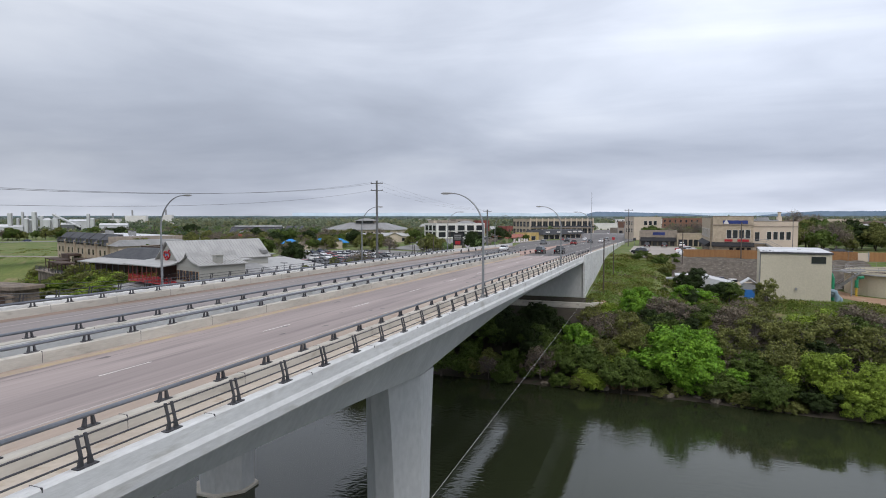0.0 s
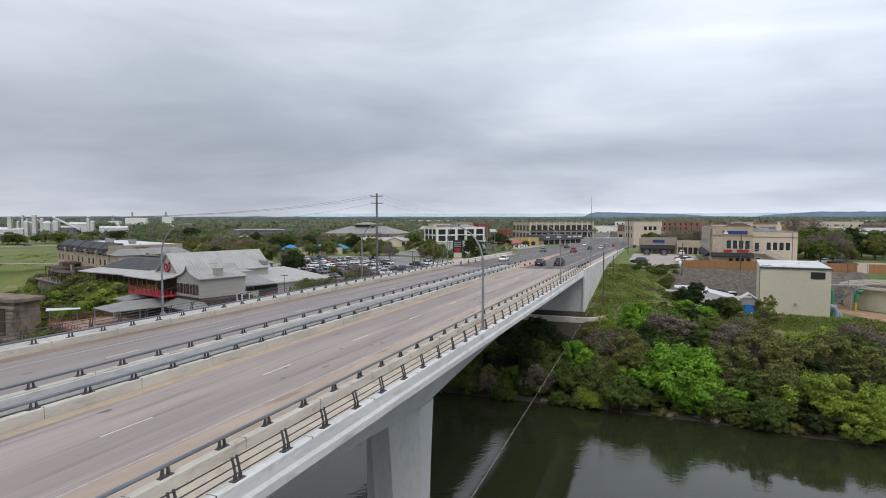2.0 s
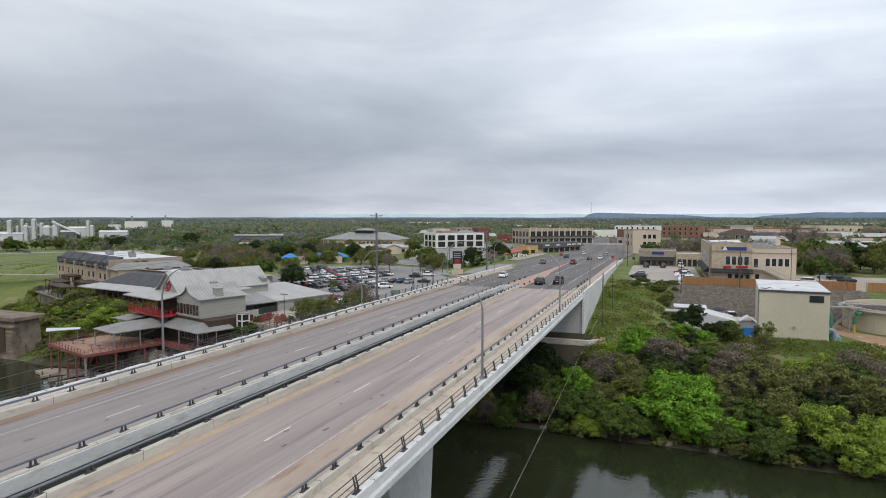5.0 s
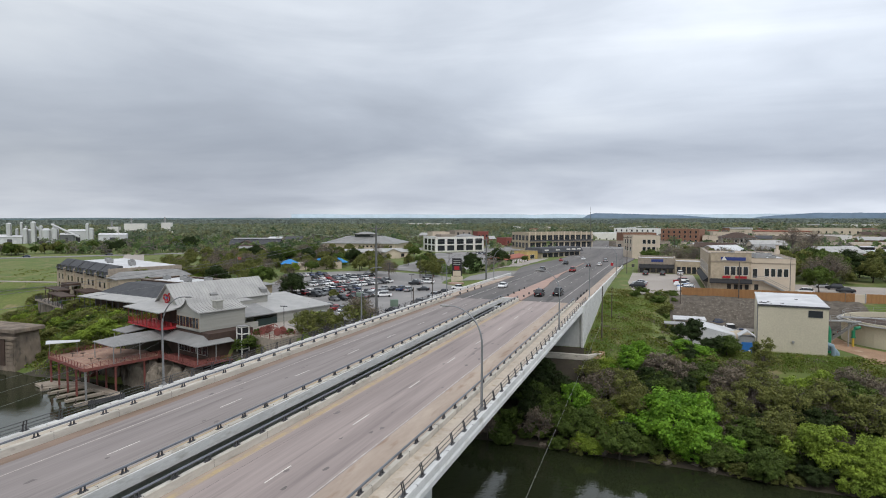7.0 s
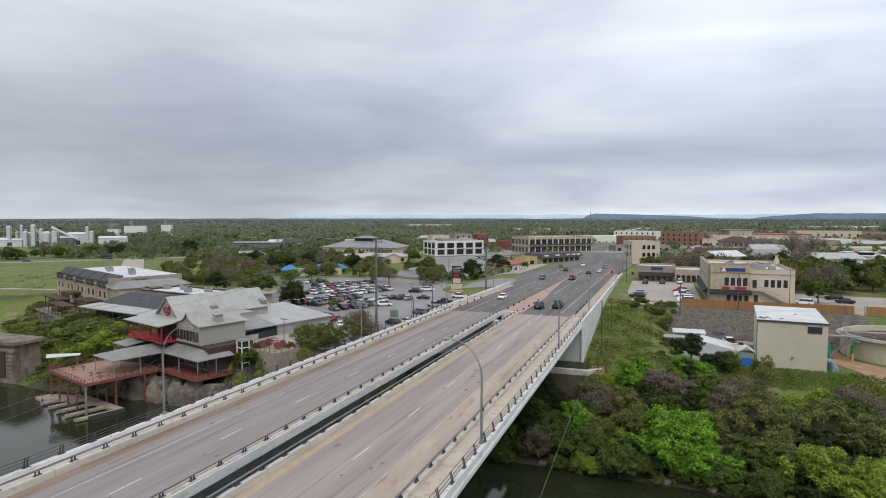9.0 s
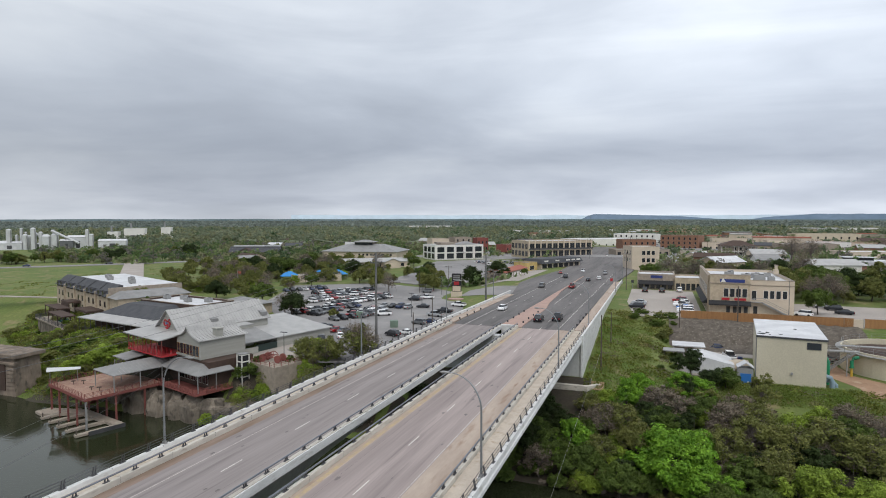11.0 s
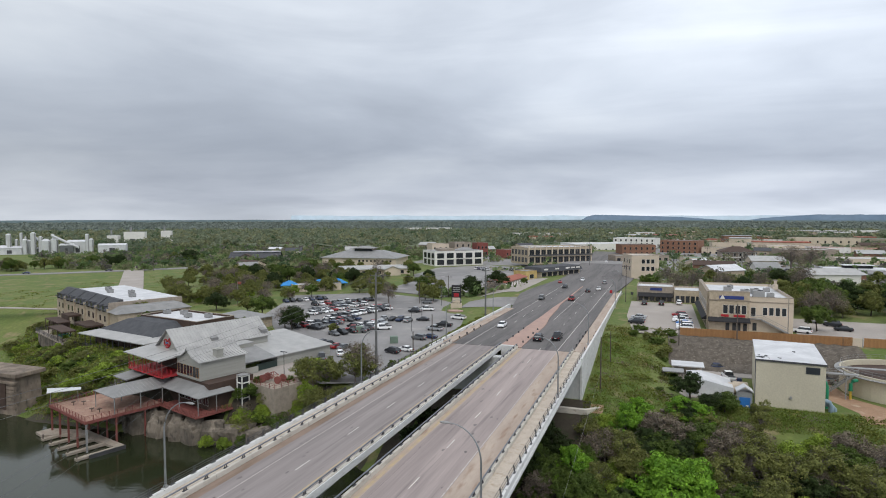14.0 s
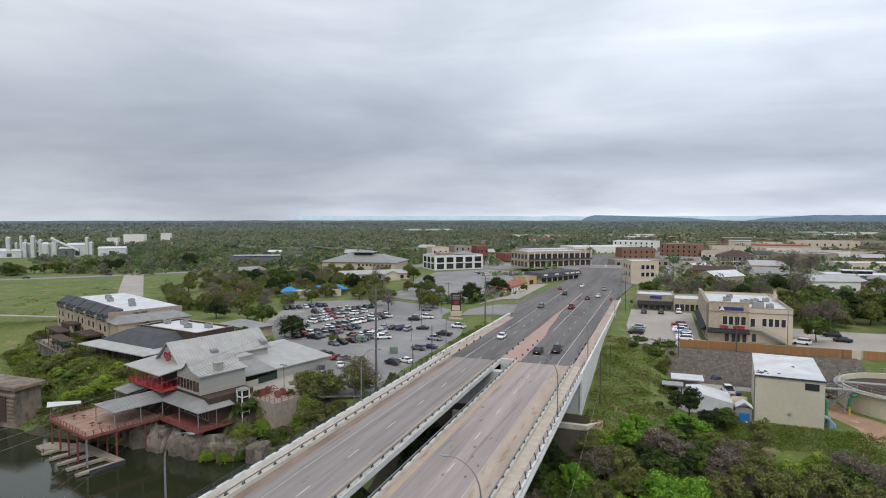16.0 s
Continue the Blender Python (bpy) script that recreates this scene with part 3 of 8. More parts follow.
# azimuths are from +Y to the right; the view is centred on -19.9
hill("haze_pale_hills", crest(-34, 22, 4700, lambda a: 61 + wob(a, 0.4, 8)), M_HAZE, "hills on the horizon in pale blue haze colour", 150)
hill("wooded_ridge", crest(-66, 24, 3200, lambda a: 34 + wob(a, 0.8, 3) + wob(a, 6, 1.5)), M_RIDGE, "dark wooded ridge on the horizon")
hill("flat_mesa", crest(-6.9, 6.5, 4100, lambda a: float(np.interp(a, [-6.9, -6.2, -5.6, -4, -2, 2, 6.5], [24, 55, 66, 64, 60, 50, 24]))), M_MESA, "flat-topped mesa on the horizon in blue-grey haze colour")
hill("far_bluff", crest(6.5, 24, 4300, lambda a: float(np.interp(a, [6.5, 9, 12, 24], [26, 48, 66, 62])) + wob(a, 1.5, 5)), M_MESA, "wooded bluff on the horizon in blue-grey haze colour")



def drape(name, xs, ys, material, label, category, lift=0.08, low=None):
    """A sheet laid over the land. low: y is counted from the shoreline."""
    g = Geo()
    pts = [(float(x), float(y) + (float(np.interp(x, SHORE_X, SHORE_Y)) if low else 0.0)) for y in ys for x in xs]
    g.v = [(x, y, float(ground_z(x, y)) + lift) for x, y in pts]
    n = len(xs)
    g.f = [(b * n + a, b * n + a + 1, (b + 1) * n + a + 1, (b + 1) * n + a) for b in range(len(ys) - 1) for a in range(n - 1)]
    return setting(name, g, material, label, category)


# Dark sheet laid where the shade of the decks falls.
drape("bank_soil", np.arange(-50, -11.9, 2.0), np.arange(89.0, 122.6, 1.5), M_SOIL, "soil below the bridge, darkened for the deck's shade", "soil")
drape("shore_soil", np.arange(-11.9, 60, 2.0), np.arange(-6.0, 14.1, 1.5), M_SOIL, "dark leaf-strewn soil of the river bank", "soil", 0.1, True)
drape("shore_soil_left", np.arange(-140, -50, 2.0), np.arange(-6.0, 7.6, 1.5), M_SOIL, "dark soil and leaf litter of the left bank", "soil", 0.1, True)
drape("bare_patch", np.arange(-12.5, -9, 1.0), np.arange(118, 122, 1.0), M_DIRT, "bare trampled earth beside the abutment", "soil", 0.05)
drape("dirt_slope", np.arange(38, 63, 2.0), np.arange(108, 125, 1.5), M_DIRT, "reddish bare dirt running down the slope", "soil", 0.07)
drape("corner_pavement", np.arange(-73, -53, 2.5), np.arange(250, 326, 4), M_LOT2, "pale concrete forecourt at the street corner", "pavement", 0.12)
drape("drive_way", np.arange(-74, -51, 2.5), np.arange(226, 240, 2.5), M_LOT, "grey asphalt drive joining the street", "pavement", 0.15)
drape("town_pavement", np.arange(-10, 165, 9), np.arange(336, 700, 12), M_LOT, "grey paved ground between the town's buildings", "pavement", 0.06)
drape("town_pavement_left", np.arange(-190, -60, 9), np.arange(445, 640, 12), M_LOT, "grey paved ground behind the offices", "pavement", 0.06)
sheet("car_park_far", [(58, 345), (140, 330), (150, 462), (66, 470)], 14.5, M_LOT, "grey asphalt car park in the town", "parking lot")
sheet("cross_street", [(-60, 372), (160, 320), (160, 332), (-56, 392)], 14.55, M_ASPHALT, "dark asphalt cross street", "road")
sheet("main_square", [(-75, 395), (-10, 395), (0, 465), (-60, 470)], 14.7, M_LOT, "grey asphalt square before the shops", "pavement")
drape("side_pavement", np.arange(36.5, 96, 6), np.arange(186, 214, 4), M_LOT2, "pale concrete parking ground beside the corner building", "pavement", 0.1)
drape("service_yard", np.arange(-91, -78, 1.5), np.arange(113, 129, 1.5), M_LOT2, "pale concrete service yard beside the restaurant", "pavement", 0.12)

# ---- the twin bridge ----
YS = list(np.arange(-80, 131, 6.0)) + [131.0]
PIERS = (-32.0, 47.2)


def girder_depth(y):
    d = 3.0
    for p in PIERS:
        d = max(d, 3.0 + 2.9 * max(0.0, 1 - abs(y - p) / 46) ** 1.6)
    return d


POST_G = Geo()
for dy in (-0.17, 0.17):  # two flared legs on a foot plate
    POST_G.ring_loft([[(-0.07, dy - 0.05, 0.04), (0.07, dy - 0.05, 0.04), (0.07, dy + 0.05, 0.04), (-0.07, dy + 0.05, 0.04)],
                      [(-0.045, dy * 0.75 - 0.035, 0.33), (0.045, dy * 0.75 - 0.035, 0.33), (0.045, dy * 0.75 + 0.035, 0.33), (-0.045, dy * 0.75 + 0.035, 0.33)]])
POST_G.box(-0.11, 0.11, -0.33, 0.33, 0, 0.04)
POST_MESH = POST_G.mesh("post", M_POST)
TALL_G = Geo()
for dy in (-0.16, 0.16):  # leaning pair of flat uprights
    TALL_G.ring_loft([[(-0.03, dy - 0.09, 0.03), (0.03, dy - 0.09, 0.03), (0.03, dy + 0.09, 0.03), (-0.03, dy + 0.09, 0.03)],
                      [(-0.03, dy * 0.8 - 0.045, 0.30), (0.03, dy * 0.8 - 0.045, 0.30), (0.03, dy * 0.8 + 0.045, 0.30), (-0.03, dy * 0.8 + 0.045, 0.30)],
                      [(-0.17, dy * 0.8 - 0.04, 0.86), (-0.11, dy * 0.8 - 0.04, 0.86), (-0.11, dy * 0.8 + 0.04, 0.86), (-0.17, dy * 0.8 + 0.04, 0.86)]])
TALL_G.box(-0.13, 0.13, -0.32, 0.32, 0, 0.035)
TALL_MESH = TALL_G.mesh("post", M_POST)


def barrier(bridge, x, side, low):
    """Low concrete wall with a fat tube rail on double-legged posts. side: +1 where the road lies at greater X."""
    w = 0.19
    prof = [(x - w, -0.3), (x + w, -0.3), (x + w, 0.56), (x + w - 0.05, 0.62), (x - w + 0.05, 0.62), (x - w, 0.56)]
    wall = part("barrier", Geo().run(prof, YS, deck_z), M_BARRIER, bridge, "low pale concrete barrier")
    part("tube_rail", Geo().tube([(x, y, deck_z(y) + 1.03) for y in YS], 0.085, 8), M_STEEL, wall, "grey steel tube rail", smooth=True)
    for k in range(-26, 33):
        y = 32.1 + 3.05 * k + low
        p = part("post", POST_MESH, M_POST, wall)
        p.location = (x, y, deck_z(y) + 0.62)
    for k in range(-12, 21):  # open joints in the wall, dark slots standing slightly proud
        y = 33.4 + 6.1 * k
        part("joint", Geo().box(x - w - 0.004, x + w + 0.004, y - 0.012, y + 0.012, deck_z(y) + 0.02, deck_z(y) + 0.626), M_POST, wall)


def footway(bridge, x_in, x_out, sgn):
    """Footway slab with a coping parapet and a three-wire railing at the outer edge."""
    part("footway", Geo().run(sorted([(x_in, -0.28), (x_out, -0.28)]) + sorted([(x_in, 0.12), (x_out, 0.12)], reverse=True), YS, deck_z), M_WALK, bridge, "tan concrete footway slab")
    c = x_out
    prof = [(c - sgn * 0.36, -0.30), (c + sgn * 0.28, -0.62), (c + sgn * 0.34, -0.55), (c + sgn * 0.34, -0.18), (c + sgn * 0.24, 0.0), (c + sgn * 0.20, 0.52), (c + sgn * 0.14, 0.58), (c - sgn * 0.18, 0.58), (c - sgn * 0.24, 0.52)]
    cop = part("parapet", Geo().run(prof, YS, deck_z), M_COPING, bridge, "white concrete parapet and fascia")
    for i, (z, o) in enumerate(((0.80, -0.02), (1.08, -0.06), (1.38, -0.13))):
        part("rail", Geo().tube([(c - 0.02 + sgn * (o + 0.02), y, deck_z(y) + z) for y in YS], 0.028, 6), M_POST, cop, smooth=True)
    for k in range(-26, 33):
        y = 32.9 + 3.05 * k
        p = part("post", TALL_MESH, M_POST, cop)
        p.location = (c, y, deck_z(y) + 0.58)
        if sgn < 0:
            p.rotation_euler = (0, 0, math.pi)
    for k in range(-12, 21):
        y = 34.6 + 6.1 * k
        part("joint", Geo().box(c - 0.245, c + 0.205 * 1.0, y - 0.015, y + 0.015, deck_z(y) + 0.3, deck_z(y) + 0.585) if sgn > 0 else Geo().box(c - 0.205, c + 0.245, y - 0.015, y + 0.015, deck_z(y) + 0.3, deck_z(y) + 0.585), M_POST, cop)


def bridge_half(name, x0, x1, centre, label, top):
    """Roadway slab from x0 to x1 over a haunched box girder."""
    b = thing(name, label, "bridge")
    part("deck", Geo().run([(x0, -0.32), (x1, -0.32), (x1, 0.0), (x0, 0.0)], YS, deck_z), top, b, "worn grey concrete roadway")
    ys = list(np.arange(-80, 122, 2.5)) + [122.4]
    rr = []
    for y in ys:
        z, d = deck_z(y), girder_depth(y)
        t = (d - 3.0) / 2.9
        hb = 3.4 - 0.8 * t
        rr.append([(centre - hb, y, z - d), (centre + hb, y, z - d), (centre + 4.9, y, z - 0.95), (centre + 6.6, y, z - 0.325), (centre - 6.6, y, z - 0.325), (centre - 4.9, y, z - 0.95)])
    part("box_girder", Geo().ring_loft(rr), M_GIRDER, b, "smooth grey haunched box girder")
    for py in PIERS:
        g = Geo()
        rr = []
        top = deck_z(py) - 5.88
        for s in np.linspace(0, 1, 9):
            z = top * s - 3 * (1 - s)
            ly = 1.9 + 1.35 * s ** 2.2
            wx, wf = 2.6, 0.85
            rr.append([(centre - wf, py - ly, z), (centre + wf, py - ly, z), (centre + wx, py - ly * 0.12, z), (centre + wx, py + ly * 0.86, z), (centre + wx * 0.8, py + ly, z), (centre - wx * 0.8, py + ly, z), (centre - wx, py + ly * 0.86, z), (centre - wx, py - ly * 0.12, z)])
        g.ring_loft(rr)
        part("pier", g, M_GIRDER, b, "flared grey concrete pier standing in the river")
        ft = Geo()
        o = [(centre - 1.1, py - 2.3), (centre + 1.1, py - 2.3), (centre + 2.9, py - 0.3), (centre + 2.9, py + 1.9), (centre + 2.2, py + 2.3), (centre - 2.2, py + 2.3), (centre - 2.9, py + 1.9), (centre - 2.9, py - 0.3)]
        ft.prism(o, -3, 0.25)
        part("footing", ft, M_BARRIER, b, "stained pale concrete footing at the waterline")
    for k in range(-5, 10):  # drain spouts under the fascia
        y = 26 + 11.2 * k
        part("drain_spout", Geo().cyl(centre + 5.9, y, deck_z(y) - 1.05, deck_z(y) - 0.4, 0.1, n=8), M_BARRIER, b)
    return b


right_bridge = bridge_half("right_bridge", -29.6, -14.3, -21.6, "grey concrete road bridge with pale parapets over the river", M_DECK)
barrier(right_bridge, -29.35, 1, 0.9)
barrier(right_bridge, -17.0, -1, 0.0)
footway(right_bridge, -16.8, -14.4, 1)
part("shoulder", Geo().run([(-20.25, 0.004), (-17.2, 0.004), (-17.2, 0.01), (-20.25, 0.01)], YS, deck_z), M_SHOULDER, right_bridge, "tan stained concrete shoulder")
part("gutter", Geo().run([(-29.15, 0.004), (-28.2, 0.004), (-28.2, 0.008), (-29.15, 0.008)], YS, deck_z), M_SHOULDER, right_bridge, "tan stained gutter strip")
left_bridge = bridge_half("left_bridge", -47.5, -32.9, -40.4, "grey concrete twin road bridge beside the open gap", M_DECK2)
barrier(left_bridge, -33.1, -1, 0.4)
barrier(left_bridge, -45.0, 1, 0.0)
footway(left_bridge, -45.2, -47.4, -1)
part("fascia", Geo().run([(-32.88, -0.34), (-32.74, -0.34), (-32.74, 0.5), (-32.88, 0.5)], YS, deck_z), M_COPING, left_bridge, "pale concrete fascia facing the gap")
part("shoulder", Geo().run([(-44.8, 0.004), (-43.6, 0.004), (-43.6, 0.008), (-44.8, 0.008)], YS, deck_z), M_STAIN, left_bridge, "brown stained shoulder")

ab = thing("abutment", "grey concrete bridge abutment under the deck end", "abutment")
part("back_wall", Geo().box(-47.2, -14.32, 122.5, 124.5, 5, 17.9), M_GIRDER, ab)
part("toe_wall", Geo().prism([(-40, 117.2), (-12.4, 117.2), (-9.6, 120.6), (-10.0, 121), (-12.7, 118.2), (-40, 118.2)], 7.5, 10.2), M_BARRIER, ab, "low pale toe wall of the abutment slope")
part("closing_wall", Geo().box(-32.9, -29.5, 130.2, 130.9, 12, 18.9), M_COPING, ab, "pale wall closing the gap between the decks")


def street_lamp(x, y, sgn, height=9.7, reach=4.0, group="street lamps on the bridge"):
    z = deck_z(y) + 0.1
    lamp = thing("street_lamp", "tall grey steel street lamp with a curved arm", "street lamp", group, pose(x, y, z))
    pole = part("pole", Geo().tube([(0, 0, 0), (0, 0, 3), (0, 0, 6.4)], [0.13, 0.11, 0.09], 10), M_LAMP, lamp, smooth=True)
    pts, rad = [], []
    for i in range(13):
        a = i / 12 * math.pi / 2
        pts.append((sgn * -(reach - 1.0) * (1 - math.cos(a)), 0, 6.4 + (height - 6.4) * math.sin(a)))
        rad.append(0.09 - 0.045 * i / 12)
    part("arm", Geo().tube(pts, rad, 8), M_LAMP, lamp, smooth=True)
    e = pts[-1]
    head = Geo().ring_loft([[(e[0] - sgn * s, dy * w, e[2] + dz) for dy, dz in ((-1, 0), (-0.6, 0.09 * h), (0.6, 0.09 * h), (1, 0), (0.7, -0.08 * h), (-0.7, -0.08 * h))] for s, w, h in ((-0.05, 0.05, 0.6), (0.25, 0.15, 1), (0.7, 0.16, 1), (0.95, 0.06, 0.5))])
    hd = part("lamp_head", head, M_STEELPOLE, lamp, "flat cobra lamp head")
    part("lens", Geo().box(e[0] - sgn * 0.8 if sgn > 0 else e[0] + 0.3, e[0] - sgn * 0.3 if sgn > 0 else e[0] + 0.8, -0.09, 0.09, e[2] - 0.1, e[2] - 0.06), M_LENS, hd)
    part("base_bracket", Geo().ring_loft([[(-0.22, -0.22, 0.46), (0.22, -0.22, 0.46), (0.22, 0.22, 0.46), (-0.22, 0.22, 0.46)], [(-0.15, -0.15, 0.75), (0.15, -0.15, 0.75), (0.15, 0.15, 0.75), (-0.15, 0.15, 0.75)]]), M_STEELPOLE, lamp)
    part("corbel", Geo().ring_loft([[(sgn * 0.05, -0.1, -0.7), (sgn * 0.1, -0.1, -0.7), (sgn * 0.1, 0.1, -0.7), (sgn * 0.05, 0.1, -0.7)], [(-0.3, -0.35, 0.47), (0.33, -0.35, 0.47), (0.33, 0.35, 0.47), (-0.3, 0.35, 0.47)]]), M_COPING, lamp, "white concrete corbel under the pole")
    return lamp


for y in (6.6, 50.8, 95.0, 139.0):
    street_lamp(-14.62, y, 1)
for y in (3.6, 47.3, 90.8, 134.5, 178):
    street_lamp(-47.5, y, -1)
for y in (215, 255):
    street_lamp(-13.6, y, 1, group="street lamps by the road")

random.seed(12)
for i in range(70):  # oil marks and small patches on the roadway
    x, y, r = random.choice((random.uniform(-28, -21), random.uniform(-43, -34.5))), random.uniform(5, 128), random.uniform(0.08, 0.28)
    o = [(x + r * random.uniform(0.5, 1.1) * math.cos(a), y + 2.0 * r * random.uniform(0.5, 1.2) * math.sin(a)) for a in np.linspace(0, 5.5, 8)]
    g = Geo().add([(p, q, deck_z(q) + 0.006) for p, q in o], [tuple(range(8))])
    part("oil_mark", g, M_OIL, right_bridge if x > -30 else left_bridge)

# ---- buildings ----


def local(x, y, z, turn=0):
    return pose(x, y, z, 0, 0, turn)


def window(parent, x, z0, z1, w, y=0.0, frame_mat=None, face="front", bars=1):
    """A window in a wall. face front: the wall lies in XZ at y, looking to -Y; side: in YZ at x = y, looking to -X; right: looking to +X."""
    fm = frame_mat or M_WHITEWALL
    f = Geo()
    t = 0.07
    f.box(x - w / 2 - t, x - w / 2, -0.06, 0.1, z0 - t, z1 + t).box(x + w / 2, x + w / 2 + t, -0.06, 0.1, z0 - t, z1 + t)
    f.box(x - w / 2, x + w / 2, -0.06, 0.1, z1, z1 + t).box(x - w / 2, x + w / 2, -0.09, 0.1, z0 - t, z0)
    for k in range(1, bars):
        xx = x - w / 2 + w * k / bars
        f.box(xx - 0.03, xx + 0.03, -0.04, 0.05, z0, z1)
    p = Geo().box(x - w / 2, x + w / 2, -0.02, 0.04, z0, z1)
    m = Matrix.Translation((0, y, 0)) if face == "front" else Matrix.Translation((y, 0, 0)) @ Matrix.Rotation(-math.pi / 2, 4, "Z") if face == "side" else Matrix.Translation((y, 0, 0)) @ Matrix.Rotation(math.pi / 2, 4, "Z")
    # side walls: local x runs along -Y (side) or +Y (right)
    win = part("window", f.moved(m), fm, parent)
    part("pane", p.moved(m), M_GLASS, win)
    return win


def awning(parent, x0, x1, y, z, drop=1.0, out=1.3, material=None, face="front"):
    g = Geo().ring_loft([[(x0, 0, z), (x0, -out, z - drop), (x0, -out, z - drop - 0.3), (x0, 0, z - drop - 0.3)], [(x1, 0, z), (x1, -out, z - drop), (x1, -out, z - drop - 0.3), (x1, 0, z - drop - 0.3)]])
    m = Matrix.Translation((0, y, 0)) if face == "front" else Matrix.Translation((y, 0, 0)) @ Matrix.Rotation(-math.pi / 2, 4, "Z")
    return part("awning", g.moved(m), material or M_BLACK, parent, "black canvas awning" if material is None else "")


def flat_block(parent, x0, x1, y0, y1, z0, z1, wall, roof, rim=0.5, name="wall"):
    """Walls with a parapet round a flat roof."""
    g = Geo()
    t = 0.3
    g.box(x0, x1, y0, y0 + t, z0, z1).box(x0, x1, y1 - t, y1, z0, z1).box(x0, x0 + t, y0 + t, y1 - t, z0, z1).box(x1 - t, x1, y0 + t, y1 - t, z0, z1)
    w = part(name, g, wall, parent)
    part("roof", Geo().box(x0 + t, x1 - t, y0 + t, y1 - t, z1 - rim - 0.3, z1 - rim), roof, parent, "flat membrane roof")
    part("coping", Geo().box(x0 - 0.06, x1 + 0.06, y0 - 0.06, y0 + t + 0.05, z1, z1 + 0.12).box(x0 - 0.06, x1 + 0.06, y1 - t - 0.05, y1 + 0.06, z1, z1 + 0.12).box(x0 - 0.06, x0 + t + 0.05, y0 + t + 0.05, y1 - t - 0.05, z1, z1 + 0.12).box(x1 - t - 0.05, x1 + 0.06, y0 + t + 0.05, y1 - t - 0.05, z1, z1 + 0.12), M_STONE2 if wall is not M_WHITEWALL else M_MEMBRANE, parent)
    return w


def gable_roof(parent, x0, x1, y0, y1, z, rise, material, along="x", over=0.5, ribs=0.0, label="", walls=None, base=None):
    """A gable roof with thickness; standing seams every ribs metres. along: the ridge's axis."""
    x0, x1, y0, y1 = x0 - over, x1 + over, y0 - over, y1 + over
    th = 0.18
    if along == "x":
        ym = (y0 + y1) / 2
        sec = [(y0, z), (ym, z + rise), (y1, z), (y1, z + th), (ym, z + rise + th), (y0, z + th)]
        g = Geo().ring_loft([[(x, a, b) for a, b in sec] for x in (x0, x1)])
    else:
        xm = (x0 + x1) / 2
        sec = [(x0, z), (xm, z + rise), (x1, z), (x1, z + th), (xm, z + rise + th), (x0, z + th)]
        g = Geo().ring_loft([[(a, y, b) for a, b in sec] for y in (y0, y1)])
    r = part("roof", g, material, parent, label)
    if ribs:
        s = Geo()
        if along == "x":
            n = int((x1 - x0) / ribs)
            for k in range(n + 1):
                x = x0 + 0.05 + (x1 - x0 - 0.1) * k / n
                for a, b in ((y0, (y0 + y1) / 2), (y1, (y0 + y1) / 2)):
                    s.add([(x - 0.035, a, z + th), (x + 0.035, a, z + th), (x + 0.035, b, z + rise + th), (x - 0.035, b, z + rise + th), (x, a, z + th + 0.09), (x, b, z + rise + th + 0.09)], [(0, 4, 5, 3), (4, 1, 2, 5), (0, 1, 4), (3, 5, 2)])
        else:
            n = int((y1 - y0) / ribs)
            for k in range(n + 1):
                y = y0 + 0.05 + (y1 - y0 - 0.1) * k / n
                for a, b in ((x0, (x0 + x1) / 2), (x1, (x0 + x1) / 2)):
                    s.add([(a, y - 0.035, z + th), (a, y + 0.035, z + th), (b, y + 0.035, z + rise + th), (b, y - 0.035, z + rise + th), (a, y, z + th + 0.09), (b, y, z + rise + th + 0.09)], [(0, 4, 5, 3), (4, 1, 2, 5), (0, 1, 4), (3, 5, 2)])
        part("seams", s, material, r, kind="stuff")
    return r


def gable_walls(parent, x0, x1, y0, y1, z0, z, rise, wall, along="x"):
    g = Geo()
    if along == "x":
        ym = (y0 + y1) / 2
        g.ring_loft([[(x, y0, z0), (x, y1, z0), (x, y1, z), (x, ym, z + rise), (x, y0, z)] for x in (x0, x1)])
    else:
        xm = (x0 + x1) / 2
        g.ring_loft([[(x0, y, z0), (x1, y, z0), (x1, y, z), (xm, y, z + rise), (x0, y, z)] for y in (y0, y1)])
    return part("wall", g, wall, parent)


def hip_roof(parent, x0, x1, y0, y1, z, rise, material, inset=None, over=0.5, label="", name="roof"):
    x0, x1, y0, y1 = x0 - over, x1 + over, y0 - over, y1 + over
    i = inset if inset is not None else min(x1 - x0, y1 - y0) / 2 - 0.05
    return part(name, Geo().ring_loft([[(x0, y0, z), (x1, y0, z), (x1, y1, z), (x0, y1, z)], [(x0, y0, z + 0.15), (x1, y0, z + 0.15), (x1, y1, z + 0.15), (x0, y1, z + 0.15)],
                                       [(x0 + i, y0 + i, z + rise), (x1 - i, y0 + i, z + rise), (x1 - i, y1 - i, z + rise), (x0 + i, y1 - i, z + rise)]]), material, parent, label)


def ac_unit(x, y, z, s=1.0, turn=0, group="roof air units"):
    a = thing("air_conditioner", "grey metal rooftop air conditioning unit", "air conditioner", group, local(x, y, z, turn))
    part("casing", Geo().box(-0.9 * s, 0.9 * s, -0.7 * s, 0.7 * s, 0.12, 1.15 * s, 0.06), M_STEELPOLE, a)
    part("fan_guard", Geo().cyl(0.3 * s, 0, 1.15 * s, 1.25 * s, 0.45 * s, n=14), M_POST, a)
    part("skid", Geo().box(-0.95 * s, 0.95 * s, -0.6 * s, -0.45 * s, 0, 0.12).box(-0.95 * s, 0.95 * s, 0.45 * s, 0.6 * s, 0, 0.12), M_POST, a)
    return a


